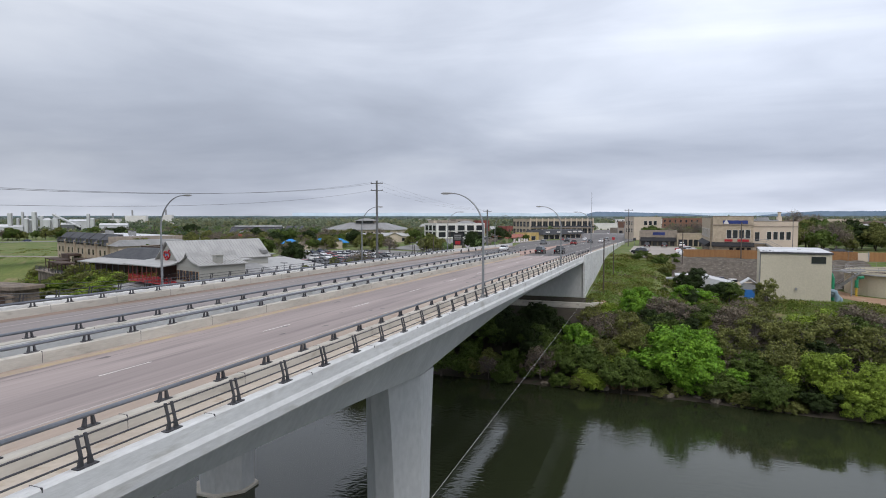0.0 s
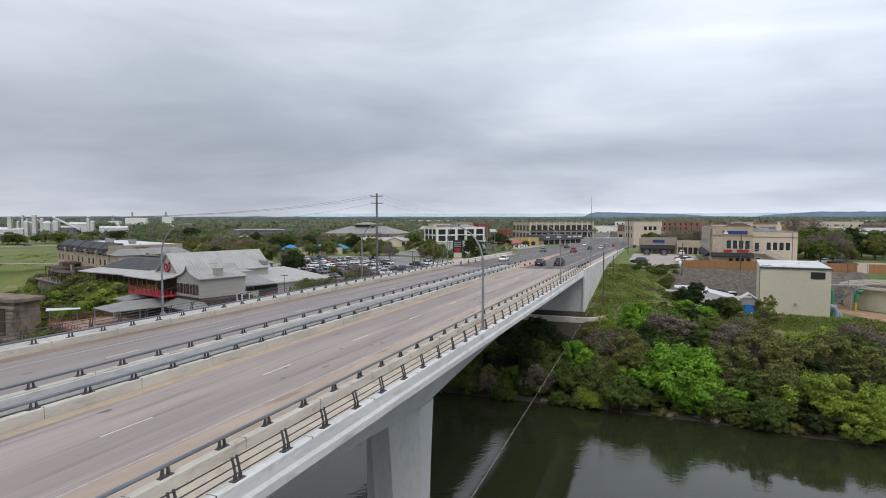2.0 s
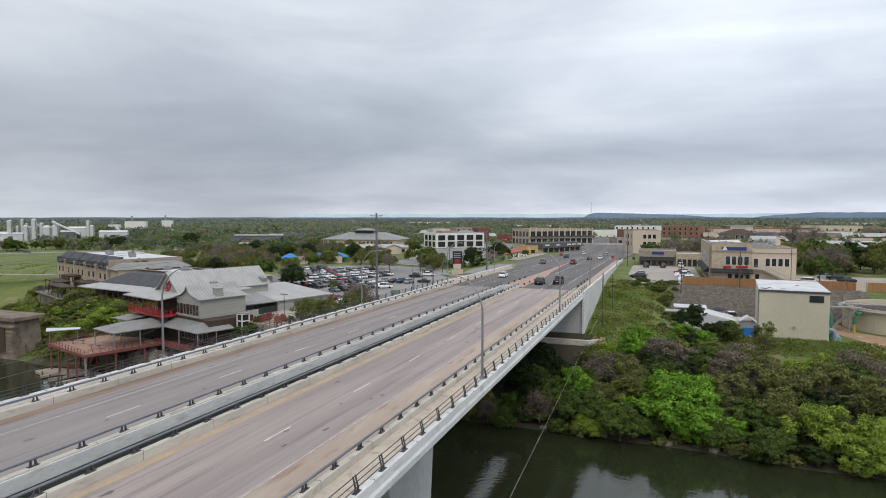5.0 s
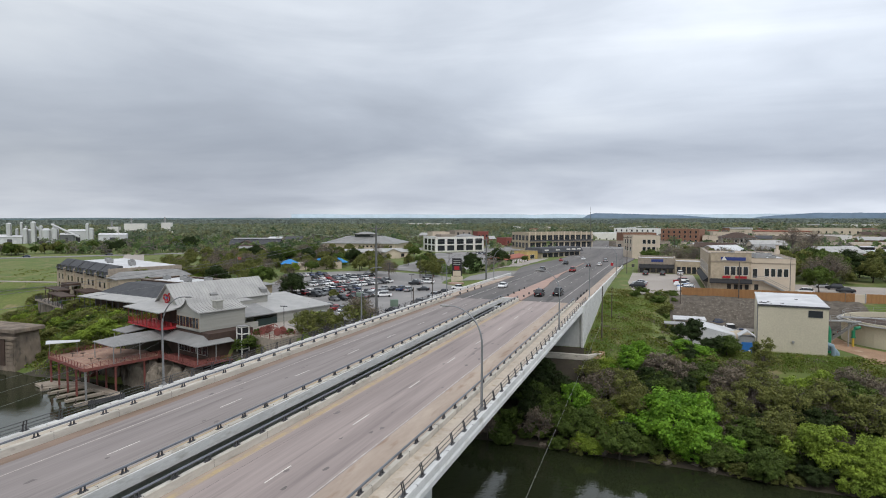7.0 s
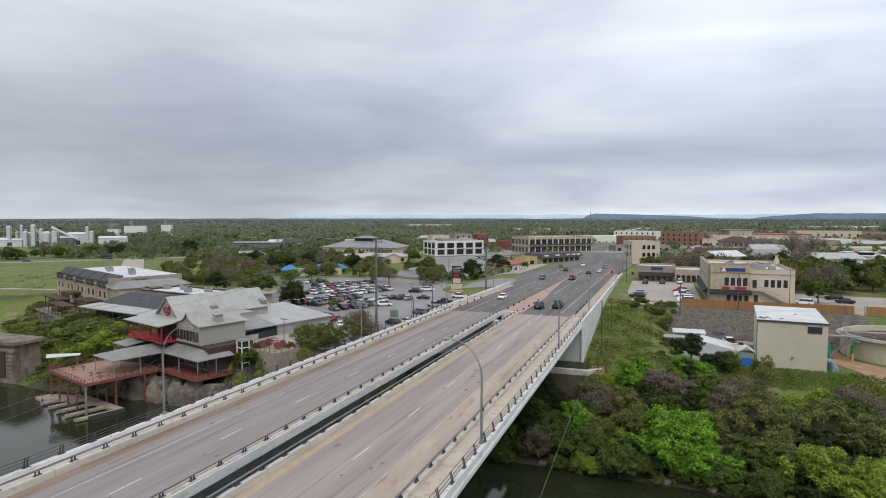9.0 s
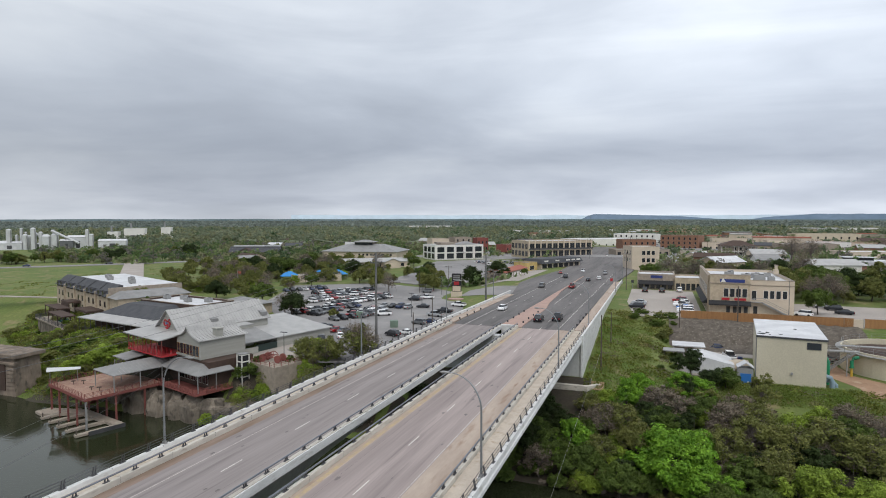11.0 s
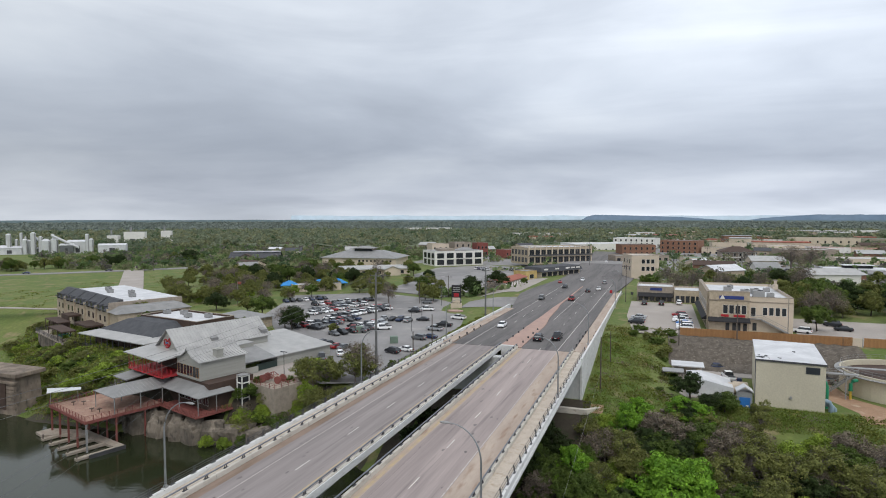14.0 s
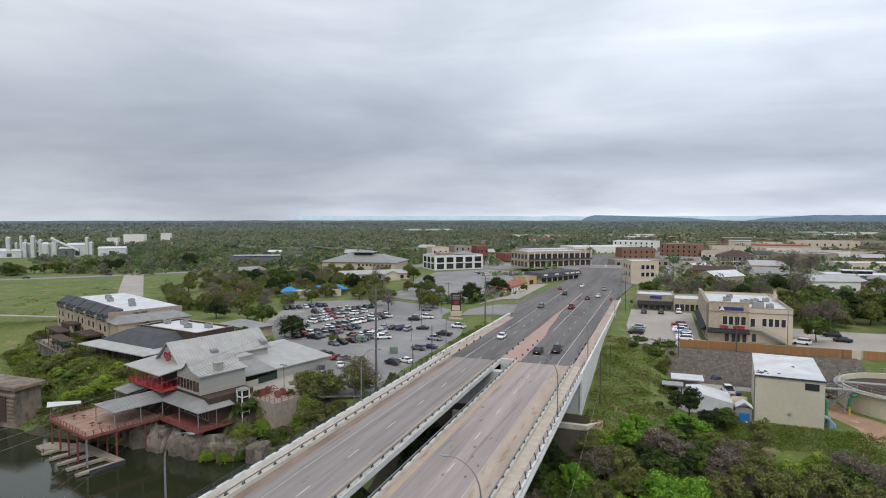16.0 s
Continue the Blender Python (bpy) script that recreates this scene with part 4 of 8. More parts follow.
def railing(parent, pts, h, material, gap=2.0, bars=3, name="railing"):
    """Posts and bars along a polyline."""
    r = None
    for k in range(bars, 0, -1):
        g = Geo().tube([(p[0], p[1], p[2] + h * k / bars) for p in pts], 0.035, 5)
        if r:
            part("bar", g, material, r)
        else:
            r = part(name, g, material, parent)
    for a, b in zip(pts[:-1], pts[1:]):
        a, b = Vector(a), Vector(b)
        n = max(1, int((b - a).length / gap))
        for i in range(n):
            p = a + (b - a) * i / n
            part("post", Geo().box(p.x - 0.05, p.x + 0.05, p.y - 0.05, p.y + 0.05, p.z, p.z + h), material, r)
    return r


# -- pump house and works yard on the right bank --
ph = thing("pump_house", "plain beige stucco pump house with a white flat roof", "building", m=Matrix.Translation((24.2, 128.5, 0)) @ Matrix.Rotation(radians(-6), 4, "Z") @ Matrix.Translation((-24.2, -128.5, 0)))
g = Geo().box(18.4, 30.0, 128.5, 149.0, 9.2, 20.0)
part("wall", g, M_BEIGE, ph)
part("roof", Geo().box(18.3, 30.1, 128.4, 149.1, 20.0, 20.22), M_MEMBRANE, ph, "white membrane roof with black patches")
part("roof_edge", Geo().box(18.22, 30.18, 128.3, 128.4, 19.85, 20.18).box(30.1, 30.18, 128.4, 149.1, 19.85, 20.18), M_POST, ph, "dark metal roof edge")
w = window(ph, 27.9, 18.2, 19.35, 2.2, 128.5, M_POST)
for x, y, r in ((19.3, 130.3, 0.75), (20.2, 131.8, 0.5), (19.0, 132.0, 0.3), (22.6, 130.8, 0.4), (25.5, 138.2, 0.45), (20.6, 129.8, 0.25)):
    random.seed(int(x * 10))
    o = [(x + r * random.uniform(0.5, 1.2) * math.cos(a), y + 1.4 * r * random.uniform(0.5, 1.2) * math.sin(a)) for a in np.linspace(0, 5.6, 9)]
    part("roof_patch", Geo().prism(o, 20.2, 20.235), M_BLACK, ph, "torn black patch")
part("wall_lamp", Geo().box(24.2, 24.6, 128.2, 128.5, 13.0, 13.5, 0.08), M_STEELPOLE, ph)
part("downpipe", Geo().tube([(18.3, 128.8, 9.5), (18.3, 128.8, 19.9)], 0.09, 8), M_STEELPOLE, ph)

for label, material, pts, r in (("thick green pipe bend against the pump house", M_GREENPIPE, [(31.0, 131.5, 10.6), (31.0, 131.5, 15.2), (30.7, 131.5, 16.0), (30.1, 131.5, 16.2)], 0.36),
                                ("thick grey-blue pipe bend against the pump house", M_BLUEPIPE, [(31.2, 129.0, 10.4), (31.2, 129.0, 12.0), (30.9, 129.0, 12.9), (30.1, 129.0, 13.1)], 0.42),
                                ("grey-blue pipe beside the pump house", M_BLUEPIPE, [(32.0, 129.8, 10.4), (32.0, 129.8, 11.4), (31.4, 129.8, 12.1), (30.1, 129.8, 12.2)], 0.4),
                                ("green and yellow pipe bend against the round tank", M_GREENPIPE, [(37.0, 139.5, 12.8), (37.0, 139.5, 14.2), (37.4, 139.8, 14.7), (38.3, 140.4, 14.8)], 0.34)):
    p = thing("pipe", label, "pipe", "pipes of the works")
    part("bend", Geo().tube(pts, r, 12), material, p, smooth=True)
    part("flange", Geo().cyl(pts[0][0], pts[0][1], pts[0][2], pts[0][2] + 0.18, r * 1.35, n=14), material, p)
    if pts[0][0] == 37.0:
        part("stub", Geo().cyl(37.0, 139.5, 10.9, 12.8, 0.22, n=12), M_YELLOW, p, "yellow pipe stub")
    else:
        part("foot", Geo().box(pts[0][0] - 0.5, pts[0][0] + 0.5, pts[0][1] - 0.5, pts[0][1] + 0.5, 9.0, pts[0][2]), M_KERB, p)


def round_tank(x, y, z, r, h, label, rails=True):
    t = thing("round_tank", label, "tank", "tanks of the works", local(x, y, z))
    n = 40
    ring = lambda rr, zz: [(rr * math.cos(2 * math.pi * i / n), rr * math.sin(2 * math.pi * i / n), zz) for i in range(n)]
    part("wall", Geo().ring_loft([ring(r, -1), ring(r, h), ring(r - 0.35, h), ring(r - 0.35, h - 1.2)], caps=False), M_BEIGE, t)
    part("liquor", Geo().ring_loft([ring(r - 0.35, h - 1.3), ring(r - 0.35, h - 1.2)]), M_BROWNWOOD, t, "brown liquid surface")
    if rails:
        rl = part("handrail", Geo().ring_loft([ring(r - 0.15, h + 1.05), ring(r - 0.15, h + 1.1), ring(r - 0.2, h + 1.1)], caps=False).ring_loft([ring(r - 0.15, h + 0.55), ring(r - 0.15, h + 0.6), ring(r - 0.2, h + 0.6)], caps=False), M_STEELPOLE, t, "grey tube handrail")
        for i in range(24):
            a = 2 * math.pi * i / 24
            part("post", Geo().cyl((r - 0.17) * math.cos(a), (r - 0.17) * math.sin(a), h, h + 1.1, 0.035, n=5), M_STEELPOLE, rl)
        part("walkway", Geo().box(-r - 0.6, r, -0.7, 0.7, h + 0.02, h + 0.12), M_STEELPOLE, t)
        part("platform", Geo().ring_loft([ring(r + 0.9, h - 0.5), ring(r + 0.9, h - 0.35), ring(r + 0.01, h - 0.35), ring(r + 0.01, h - 0.5)], caps=False), M_STEELPOLE, t)
    return t


round_tank(48.5, 147.5, 11.0, 11.3, 4.7, "large round beige concrete tank with a railing")
round_tank(44.9, 119.0, 10.6, 5.0, 1.6, "low round beige concrete basin", rails=False)
cw = thing("catwalk", "grey steel catwalk between pump house and tank", "catwalk")
part("beam", Geo().box(30.05, 38.2, 138.6, 139.8, 16.0, 16.2), M_STEELPOLE, cw)
part("column", Geo().box(36.0, 36.2, 139.1, 139.3, 10.8, 16.0), M_STEELPOLE, cw)
railing(cw, [(30.1, 138.65, 16.2), (38.1, 138.65, 16.2)], 1.0, M_STEELPOLE)
st = thing("metal_stair", "grey steel stair up to the round tank", "stair")
for k in range(14):
    part("tread", Geo().box(33.0 + 0.36 * k, 33.5 + 0.36 * k, 141.2, 142.4, 11.2 + 0.33 * k, 11.25 + 0.33 * k), M_STEELPOLE, st)
for y in (141.15, 142.4):
    part("stringer", Geo().ring_loft([[(32.9, y, 11.0), (32.9, y + 0.06, 11.0), (32.9, y + 0.06, 11.4), (32.9, y, 11.4)], [(38.2, y, 15.5), (38.2, y + 0.06, 15.5), (38.2, y + 0.06, 15.9), (38.2, y, 15.9)]]), M_STEELPOLE, st)
    part("handrail", Geo().tube([(32.9, y, 12.3), (38.2, y, 16.7)], 0.04, 5), M_STEELPOLE, st)

sh = thing("chemical_shed", "small white shed with a blue door", "shed")
part("wall", Geo().box(15.0, 17.6, 126.6, 128.8, 10.2, 14.0), M_STEELPOLE, sh)
part("door", Geo().box(15.35, 17.25, 126.5, 126.62, 10.6, 13.0), PAINT["blue"], sh, "bright blue roller door")
part("lettering", Geo().box(16.5, 16.95, 126.47, 126.5, 11.1, 11.5), M_WHITEWALL, sh)
gable_roof(sh, 15.0, 17.6, 126.6, 128.8, 14.0, 1.0, M_MEMBRANE, "y", 0.2)
tp = thing("tarp_shelter", "low white tarpaulin roofed shelter in the yard", "shelter")
part("cover", Geo().ring_loft([[(6.3, y, 11.0), (14.9, y, 11.0), (14.9, y, 13.3), (9.2, y, 14.6), (6.3, y, 14.3)] for y in (131.5, 139.5)]), M_MEMBRANE, tp)
cp = thing("car_port", "long white flat-roofed store in the yard", "store")
part("roof", Geo().box(3.5, 10.5, 146.5, 151.5, 13.4, 13.65), M_MEMBRANE, cp)
part("wall", Geo().box(3.8, 10.2, 150.8, 151.2, 11, 13.4).box(3.8, 4.0, 147, 150.8, 11, 13.4), M_TAN, cp)
for x in (5.9, 8.0, 10.0):
    part("column", Geo().box(x, x + 0.15, 146.8, 146.95, 11, 13.4), M_STEELPOLE, cp)
ho = thing("open_shelter", "low grey flat roof on posts in the yard", "shelter")
part("roof", Geo().box(1.5, 6.0, 142.0, 145.5, 13.0, 13.2), M_STEELPOLE, ho)
for x, y in ((1.8, 142.3), (5.6, 142.3), (1.8, 145), (5.6, 145)):
    part("post", Geo().box(x, x + 0.12, y, y + 0.12, 10.6, 13.0), M_POLE, ho)
for x, y, c in ((12.6, 141.5, "blue"), (11.9, 141.9, "blue"), (17.0, 141.0, "navy"), (13.4, 140.8, "blue"), (16.2, 133.0, "white")):
    d = thing("barrel", "plastic chemical barrel in the yard, " + c, "barrel", "barrels in the yard", local(x, y, 11.0))
    part("body", Geo().ring_loft([[(r * math.cos(a), r * math.sin(a), z) for a in np.linspace(0, 5.76, 12)] for z, r in ((0, 0.5), (0.3, 0.58), (1.2, 0.58), (1.35, 0.55), (2.0, 0.55), (2.1, 0.45))]), PAINT[c], d, smooth=True)
    part("lid", Geo().cyl(0, 0, 2.1, 2.18, 0.4, n=12), PAINT[c], d)
for x, y, a in ((16.6, 136.5, 0), (15.3, 135.4, 20)):
    tk = thing("water_tank", "horizontal beige plastic tank in the yard", "tank", "tanks in the yard", local(x, y, 11.0, a))
    part("vessel", Geo().tube([(-1.5, 0, 1.4), (-1.35, 0, 1.4), (1.35, 0, 1.4), (1.5, 0, 1.4)], [0.7, 1.1, 1.1, 0.7], 14), M_TAN, tk, smooth=True)
    part("cradle", Geo().box(-1.0, -0.8, -0.8, 0.8, 0, 0.7).box(0.8, 1.0, -0.8, 0.8, 0, 0.7), M_POST, tk)

# -- fence along the street level --
fence = thing("cedar_fence", "long orange-brown cedar board fence", "fence")
X = 6.0
while X < 43.0:
    p = part("panel", Geo().box(X + 0.05, X + 2.4, 169.95, 170.05, 16.15, 18.35), M_WOOD, fence)
    for k in range(13):
        part("board", Geo().box(X + 0.06 + 0.18 * k, X + 0.21 + 0.18 * k, 169.9, 169.95, 16.12, 18.4 + 0.03 * math.sin(k * 3 + X)), M_WOOD, p)
    part("post", Geo().box(X - 0.06, X + 0.05, 169.9, 170.1, 16.0, 18.4), M_WOOD, fence)
    X += 2.45
gate = thing("yard_gate", "plain cream sliding gate in the fence", "gate")
part("leaf", Geo().box(43.2, 47.2, 169.95, 170.05, 16.1, 18.2), M_TAN, gate)
part("gate_frame", Geo().box(43.05, 43.2, 169.9, 170.1, 16, 18.5).box(47.2, 47.35, 169.9, 170.1, 16, 18.5), M_STEELPOLE, gate)
fence2 = thing("cedar_fence", "short orange-brown cedar board fence by the gate", "fence")
X = 47.6
while X < 64:
    part("panel", Geo().box(X + 0.05, X + 2.4, 169.95, 170.05, 16.15, 18.35), M_WOOD, fence2)
    part("post", Geo().box(X - 0.06, X + 0.05, 169.9, 170.1, 16.0, 18.4), M_WOOD, fence2)
    X += 2.45

# -- two-storey building by the lot --
rb = thing("corner_building", "two-storey tan stucco shop building with white flat roof", "building")
flat_block(rb, 14.2, 35.0, 184.0, 221.0, 16, 25.6, M_TAN, M_MEMBRANE, 0.7)
flat_block(rb, 13.9, 24.0, 182.2, 184.0, 16, 27.0, M_STONE, M_MEMBRANE, 0.4, "front_bay")
flat_block(rb, 13.4, 14.2, 184.5, 220.0, 16, 26.6, M_STONE, M_MEMBRANE, 0.2, "side_bay")
part("cornice", Geo().box(13.7, 24.2, 182.0, 182.2, 24.6, 24.8).box(24.2, 35.1, 183.85, 184.0, 24.2, 24.35), M_STONE2, rb)
for k in range(4):
    window(rb, 18.0 + 1.55 * k, 21.0, 23.3, 1.15, 182.2, M_WHITEWALL, bars=1)
for k in range(4):
    window(rb, 28.1 + 1.55 * k, 20.7, 22.8, 1.05, 184.0, M_WHITEWALL)
window(rb, 25.2, 20.3, 22.7, 1.1, 184.0, M_WHITEWALL)
for x in (18.6, 20.3, 21.4, 23.0, 25.6):
    window(rb, x, 16.3, 18.4, 0.95, 182.2 if x < 24 else 184.0, M_STONE2)
for k in range(7):
    window(rb, -(188 + 4.6 * k), 21.0, 23.4, 2.0, 13.4, M_WHITEWALL, "side", 2)
    window(rb, -(188 + 4.6 * k), 16.6, 19.2, 2.4, 13.4, M_STONE2, "side", 2)
awning(rb, 13.6, 24.2, 182.2, 19.9, 0.9, 1.4)
awning(rb, -219, -184.5, 13.4, 19.9, 0.9, 1.3, face="side")
part("sign", Geo().box(16.4, 22.6, 182.05, 182.2, 25.0, 25.9), M_SIGNBLUE, rb, "blue and white sign panel")
part("sign_emblem", Geo().add([(16.5, 182.0, 25.0), (17.9, 182.0, 25.0), (17.2, 182.0, 26.2), (16.5, 182.05, 25.0), (17.9, 182.05, 25.0), (17.2, 182.05, 26.2)], [(0, 1, 2), (5, 4, 3), (0, 3, 4, 1), (1, 4, 5, 2), (2, 5, 3, 0)]), M_WHITEWALL, rb)
for k in range(2):
    part("sign_bar", Geo().box(16.9 + 3.2 * k, 18.9 + 4.1 * k, 182.0, 182.2, 20.1, 20.7), M_SIGNRED, rb, "red shop lettering bar")
stair = part("outside_stair", Geo().box(24.2, 27.2, 182.6, 184.0, 19.6, 19.75).ring_loft([[(27.2, 182.6, 19.3), (27.2, 183.9, 19.3), (27.2, 183.9, 19.75), (27.2, 182.6, 19.75)], [(33.8, 182.6, 15.9), (33.8, 183.9, 15.9), (33.8, 183.9, 16.35), (33.8, 182.6, 16.35)]]), M_STEELPOLE, rb, "grey outside stair")
part("handrail", Geo().tube([(24.2, 182.6, 20.8), (27.2, 182.6, 20.8), (33.8, 182.6, 17.4)], 0.06, 5).tube([(24.2, 182.6, 20.3), (27.2, 182.6, 20.3), (33.8, 182.6, 16.9)], 0.04, 5), M_STEELPOLE, stair)
for x, y, s in ((20.5, 203, 1.2), (24.5, 196, 1.3), (27.5, 199, 1.3), (27.3, 190.5, 1.6), (30.5, 191.5, 1.0), (31.5, 205, 1.0), (22, 211, 1.0)):
    ac_unit(x, y, 24.9, s)
part("chimney", Geo().box(33.6, 34.8, 206, 208, 25.6, 27.0).box(33.9, 34.5, 206.3, 207.7, 27.0, 28.2), M_TAN, rb)
part("chimney_cap", Geo().box(33.7, 34.7, 206.1, 207.9, 28.2, 28.4), M_STONE2, rb)

shop = thing("corner_shop", "single-storey tan stone shop with black awning", "building")
flat_block(shop, -7.2, 6.0, 238.0, 252, 16, 21.6, M_STONE2, M_MEMBRANE, 0.5)
flat_block(shop, 6.0, 15.5, 237.0, 252, 15.9, 20.6, M_STONE, M_MEMBRANE, 0.5, "round_bay")
awning(shop, -6.8, 5.6, 238.0, 19.3, 1.2, 1.6)
part("sign", Geo().box(-2.4, 1.8, 237.85, 238.0, 20.2, 21.2), M_SIGNBLUE, shop, "dark blue lettering bar")
for k in range(6):
    window(shop, -5.8 + 2.05 * k, 16.2, 18.0, 1.5, 238.0, M_STONE)
for k in range(5):
    window(shop, 7.2 + 1.75 * k, 16.2, 18.6, 1.3, 237.0, M_STONE2)

b3 = thing("three_storey_block", "three-storey cream stone block beside the road", "building", m=local(-13.3, 340, 14.0, 20))
flat_block(b3, 0, 15, 0, 16, -1, 13.0, M_TAN, M_MEMBRANE, 0.5)
for z in (4.6, 8.6):
    for k in range(3):
        window(b3, 6.4 + 2.6 * k, z, z + 2.2, 1.7, 0)
    for k in range(3):
        window(b3, -(3 + 4.5 * k), z, z + 2.2, 1.6, 0, None, "side")

# -- across the town --
wb = thing("white_office", "two-storey white office block with black windows", "building", m=local(-156.6, 418.3, 11.0, 43.7))
flat_block(wb, 0, 40.5, 0, 24, -1, 11.2, M_WHITEWALL, M_METALROOF2, 0.6)
for k in range(5):
    for z in (1.0, 5.9):
        window(wb, 4.6 + 7.9 * k, z, z + 3.7, 5.6, 0, M_BLACK, bars=2)
part("canopy", Geo().box(17.5, 24, -2.5, 0, 4.9, 5.2), M_DARKROOF, wb)
for k in range(3):
    for z in (1.0, 5.9):
        window(wb, -(4 + 7.5 * k), z, z + 3.7, 5.0, 0, M_BLACK, "side", 2)
part("string_course", Geo().box(-0.15, 40.65, -0.15, 0, 5.1, 5.5), M_WHITEWALL, wb)
part("roof_house", Geo().box(8, 20, 8, 18, 11.0, 12.8), M_STONE2, wb)
hip_roof(wb, 24, 38, 8, 18, 11.0, 2.2, M_METALROOF2, None, 0.4, "", "roof_hip")

stn = thing("stone_block", "two-storey tan stone block with arcaded windows", "building", m=local(-89, 431, 14.0, 41))
flat_block(stn, 0, 55, 0, 26, -1, 11.6, M_STONE, M_MEMBRANE, 0.6)
for k in range(11):
    for z, h in ((0.4, 4.0), (6.0, 3.8)):
        window(stn, 3.2 + 4.9 * k, z, z + h, 3.7, 0, M_STONE2, bars=2)
for k in range(12):
    part("pilaster", Geo().box(0.35 + 4.9 * k, 1.15 + 4.9 * k, -0.35, 0.0, 0, 12.4), M_TAN, stn)
part("balcony", Geo().box(0, 55, -1.6, -0.36, 5.0, 5.4), M_STONE2, stn)
for k in range(5):
    for z, h in ((0.6, 3.6), (6.0, 3.6)):
        window(stn, -(2.6 + 5.2 * k), z, z + h, 3.4, 0, M_STONE2, "side", 2)
part("balcony_railing", Geo().box(0, 55, -1.6, -1.5, 5.4, 6.4), M_POST, stn)
sp = thing("strip_shops", "low row of shops with a dark mansard roof", "building", m=local(-61.1, 331, 14.2, 59) @ Matrix.Scale(0.98, 4))
part("wall", Geo().box(0, 35, 0, 12, -1, 3.2), M_TAN, sp)
part("roof", Geo().ring_loft([[(-1, -1.6, 3.0), (36, -1.6, 3.0), (36, 13, 3.0), (-1, 13, 3.0)], [(0, -0.2, 5.6), (35, -0.2, 5.6), (35, 12, 5.6), (0, 12, 5.6)]]), M_DARKROOF, sp, "dark shingle mansard roof")
for k in range(7):
    window(sp, 3 + 4.8 * k, 0.4, 2.6, 3.6, 0, M_POST, bars=2)
    if k % 2 == 0 or k == 5:
        part("sign_bar", Geo().box(1.6 + 4.8 * k, 4.8 + 4.8 * k, -1.3, -1.0, 4.0, 4.8), M_WHITEWALL, sp, "white shop sign bar")
yb = thing("yellow_shop", "small mustard-yellow shop beside the strip", "building", m=local(-66.5, 318, 14.0, 62))
flat_block(yb, 0, 9, 0, 9, -1, 4.6, mat("mustard_wall", (0.52, 0.38, 0.15)), M_METALROOF2, 0.3)
window(yb, 4.5, 0.5, 2.6, 3.5, 0)
gr = thing("garage_row", "low row of white-doored garages with a rusty roof", "building", m=local(-67.6, 274, 13.2, 84))
part("wall", Geo().box(0, 34, 0, 9, -0.5, 3.6), M_STONE2, gr)
gable_roof(gr, 0, 34, 0, 9, 3.6, 1.2, M_REDROOF, "x", 0.4)
for k in range(8):
    part("door", Geo().box(1 + 4.1 * k, 3.6 + 4.1 * k, -0.08, 0.0, 0, 2.9), M_WHITEWALL, gr)

hall = thing("civic_hall", "large hall with a wide grey hipped metal roof", "building", m=local(-236, 390, 11.0, 8))
part("wall", Geo().box(0, 57, 0, 34, -1, 6.6), M_TAN, hall)
hip_roof(hall, 0, 57, 0, 34, 6.6, 5.2, M_METALROOF2, 16, 1.2, "grey hipped metal roof")
part("cupola", Geo().box(21, 35, 12, 22, 11.3, 13.2), M_GLASS, hall)
hip_roof(hall, 21, 35, 12, 22, 13.2, 1.8, M_METALROOF2, None, 1.2, "", "cupola_roof")
for k in range(9):
    window(hall, 29 + 3 * k, 4.0, 5.2, 1.4, 0, M_STONE2)
low = thing("low_store", "long low cream building with a shallow metal roof", "building", m=local(-186, 330, 11.0, 38))
gable_walls(low, 0, 44, 0, 14, -1, 3.6, 2.0, M_TAN)
gable_roof(low, 0, 44, 0, 14, 3.6, 2.0, M_METALROOF, "x", 0.8, 0)
for k in range(8):
    window(low, 4 + 5 * k, 0.6, 2.6, 2.2, 0, M_STONE2)
gable_walls(low, 26, 36, -8, 0, -1, 3.8, 2.2, M_TAN, "y")
gable_roof(low, 26, 36, -8, 0, 3.8, 2.2, M_METALROOF, "y", 0.6)

for x, y in ((-174, 256), (-163, 266), (-156, 273)):
    s = thing("blue_canopy", "bright blue pyramid shade canopy on posts", "canopy", "blue shade canopies", local(x, y, 11.0, 40))
    w = 4.6 if x != -163 else 3.2
    part("cloth", Geo().ring_loft([[(-w, -w * 0.7, 2.6), (w, -w * 0.7, 2.6), (w, w * 0.7, 2.6), (-w, w * 0.7, 2.6)], [(-w, -w * 0.7, 2.9), (w, -w * 0.7, 2.9), (w, w * 0.7, 2.9), (-w, w * 0.7, 2.9)], [(-0.6, -0.1, 5.0), (0.6, -0.1, 5.0), (0.6, 0.1, 5.0), (-0.6, 0.1, 5.0)]]), M_BLUECANVAS, s)
    for a in (-1, 1):
        for b in (-1, 1):
            part("post", Geo().cyl(a * (w - 0.2), b * (w * 0.7 - 0.2), 0, 2.6, 0.07, n=6), M_STEELPOLE, s)
caf = thing("low_cafe", "low cream flat-roofed cafe behind the lot", "building", m=local(-168, 250, 11.0, 42))
flat_block(caf, 0, 24, 0, 8, -0.5, 3.4, M_TAN, M_MEMBRANE, 0.3)
part("sign_bar", Geo().box(9, 14, -0.1, 0, 2.2, 2.9), M_POST, caf, "dark sign bar")

# brick and pale buildings of the main street
def block(x, y, z, w, d, h, turn, wall, label, roof=None, rows=2, cols=6, glaze=1.5):
    b = thing("town_building", label, "building", "buildings of the town", local(x, y, z, turn))
    flat_block(b, 0, w, 0, d, -1, h, wall, roof or M_METALROOF2, 0.5)
    for r in range(rows):
        for c in range(cols):
            z0 = 1.0 + r * (h - 0.8) / rows
            window(b, w * (c + 0.5) / cols, z0, z0 + min(2.2, (h - 1.6) / rows - 0.8), glaze, 0, M_STONE2)
    return b


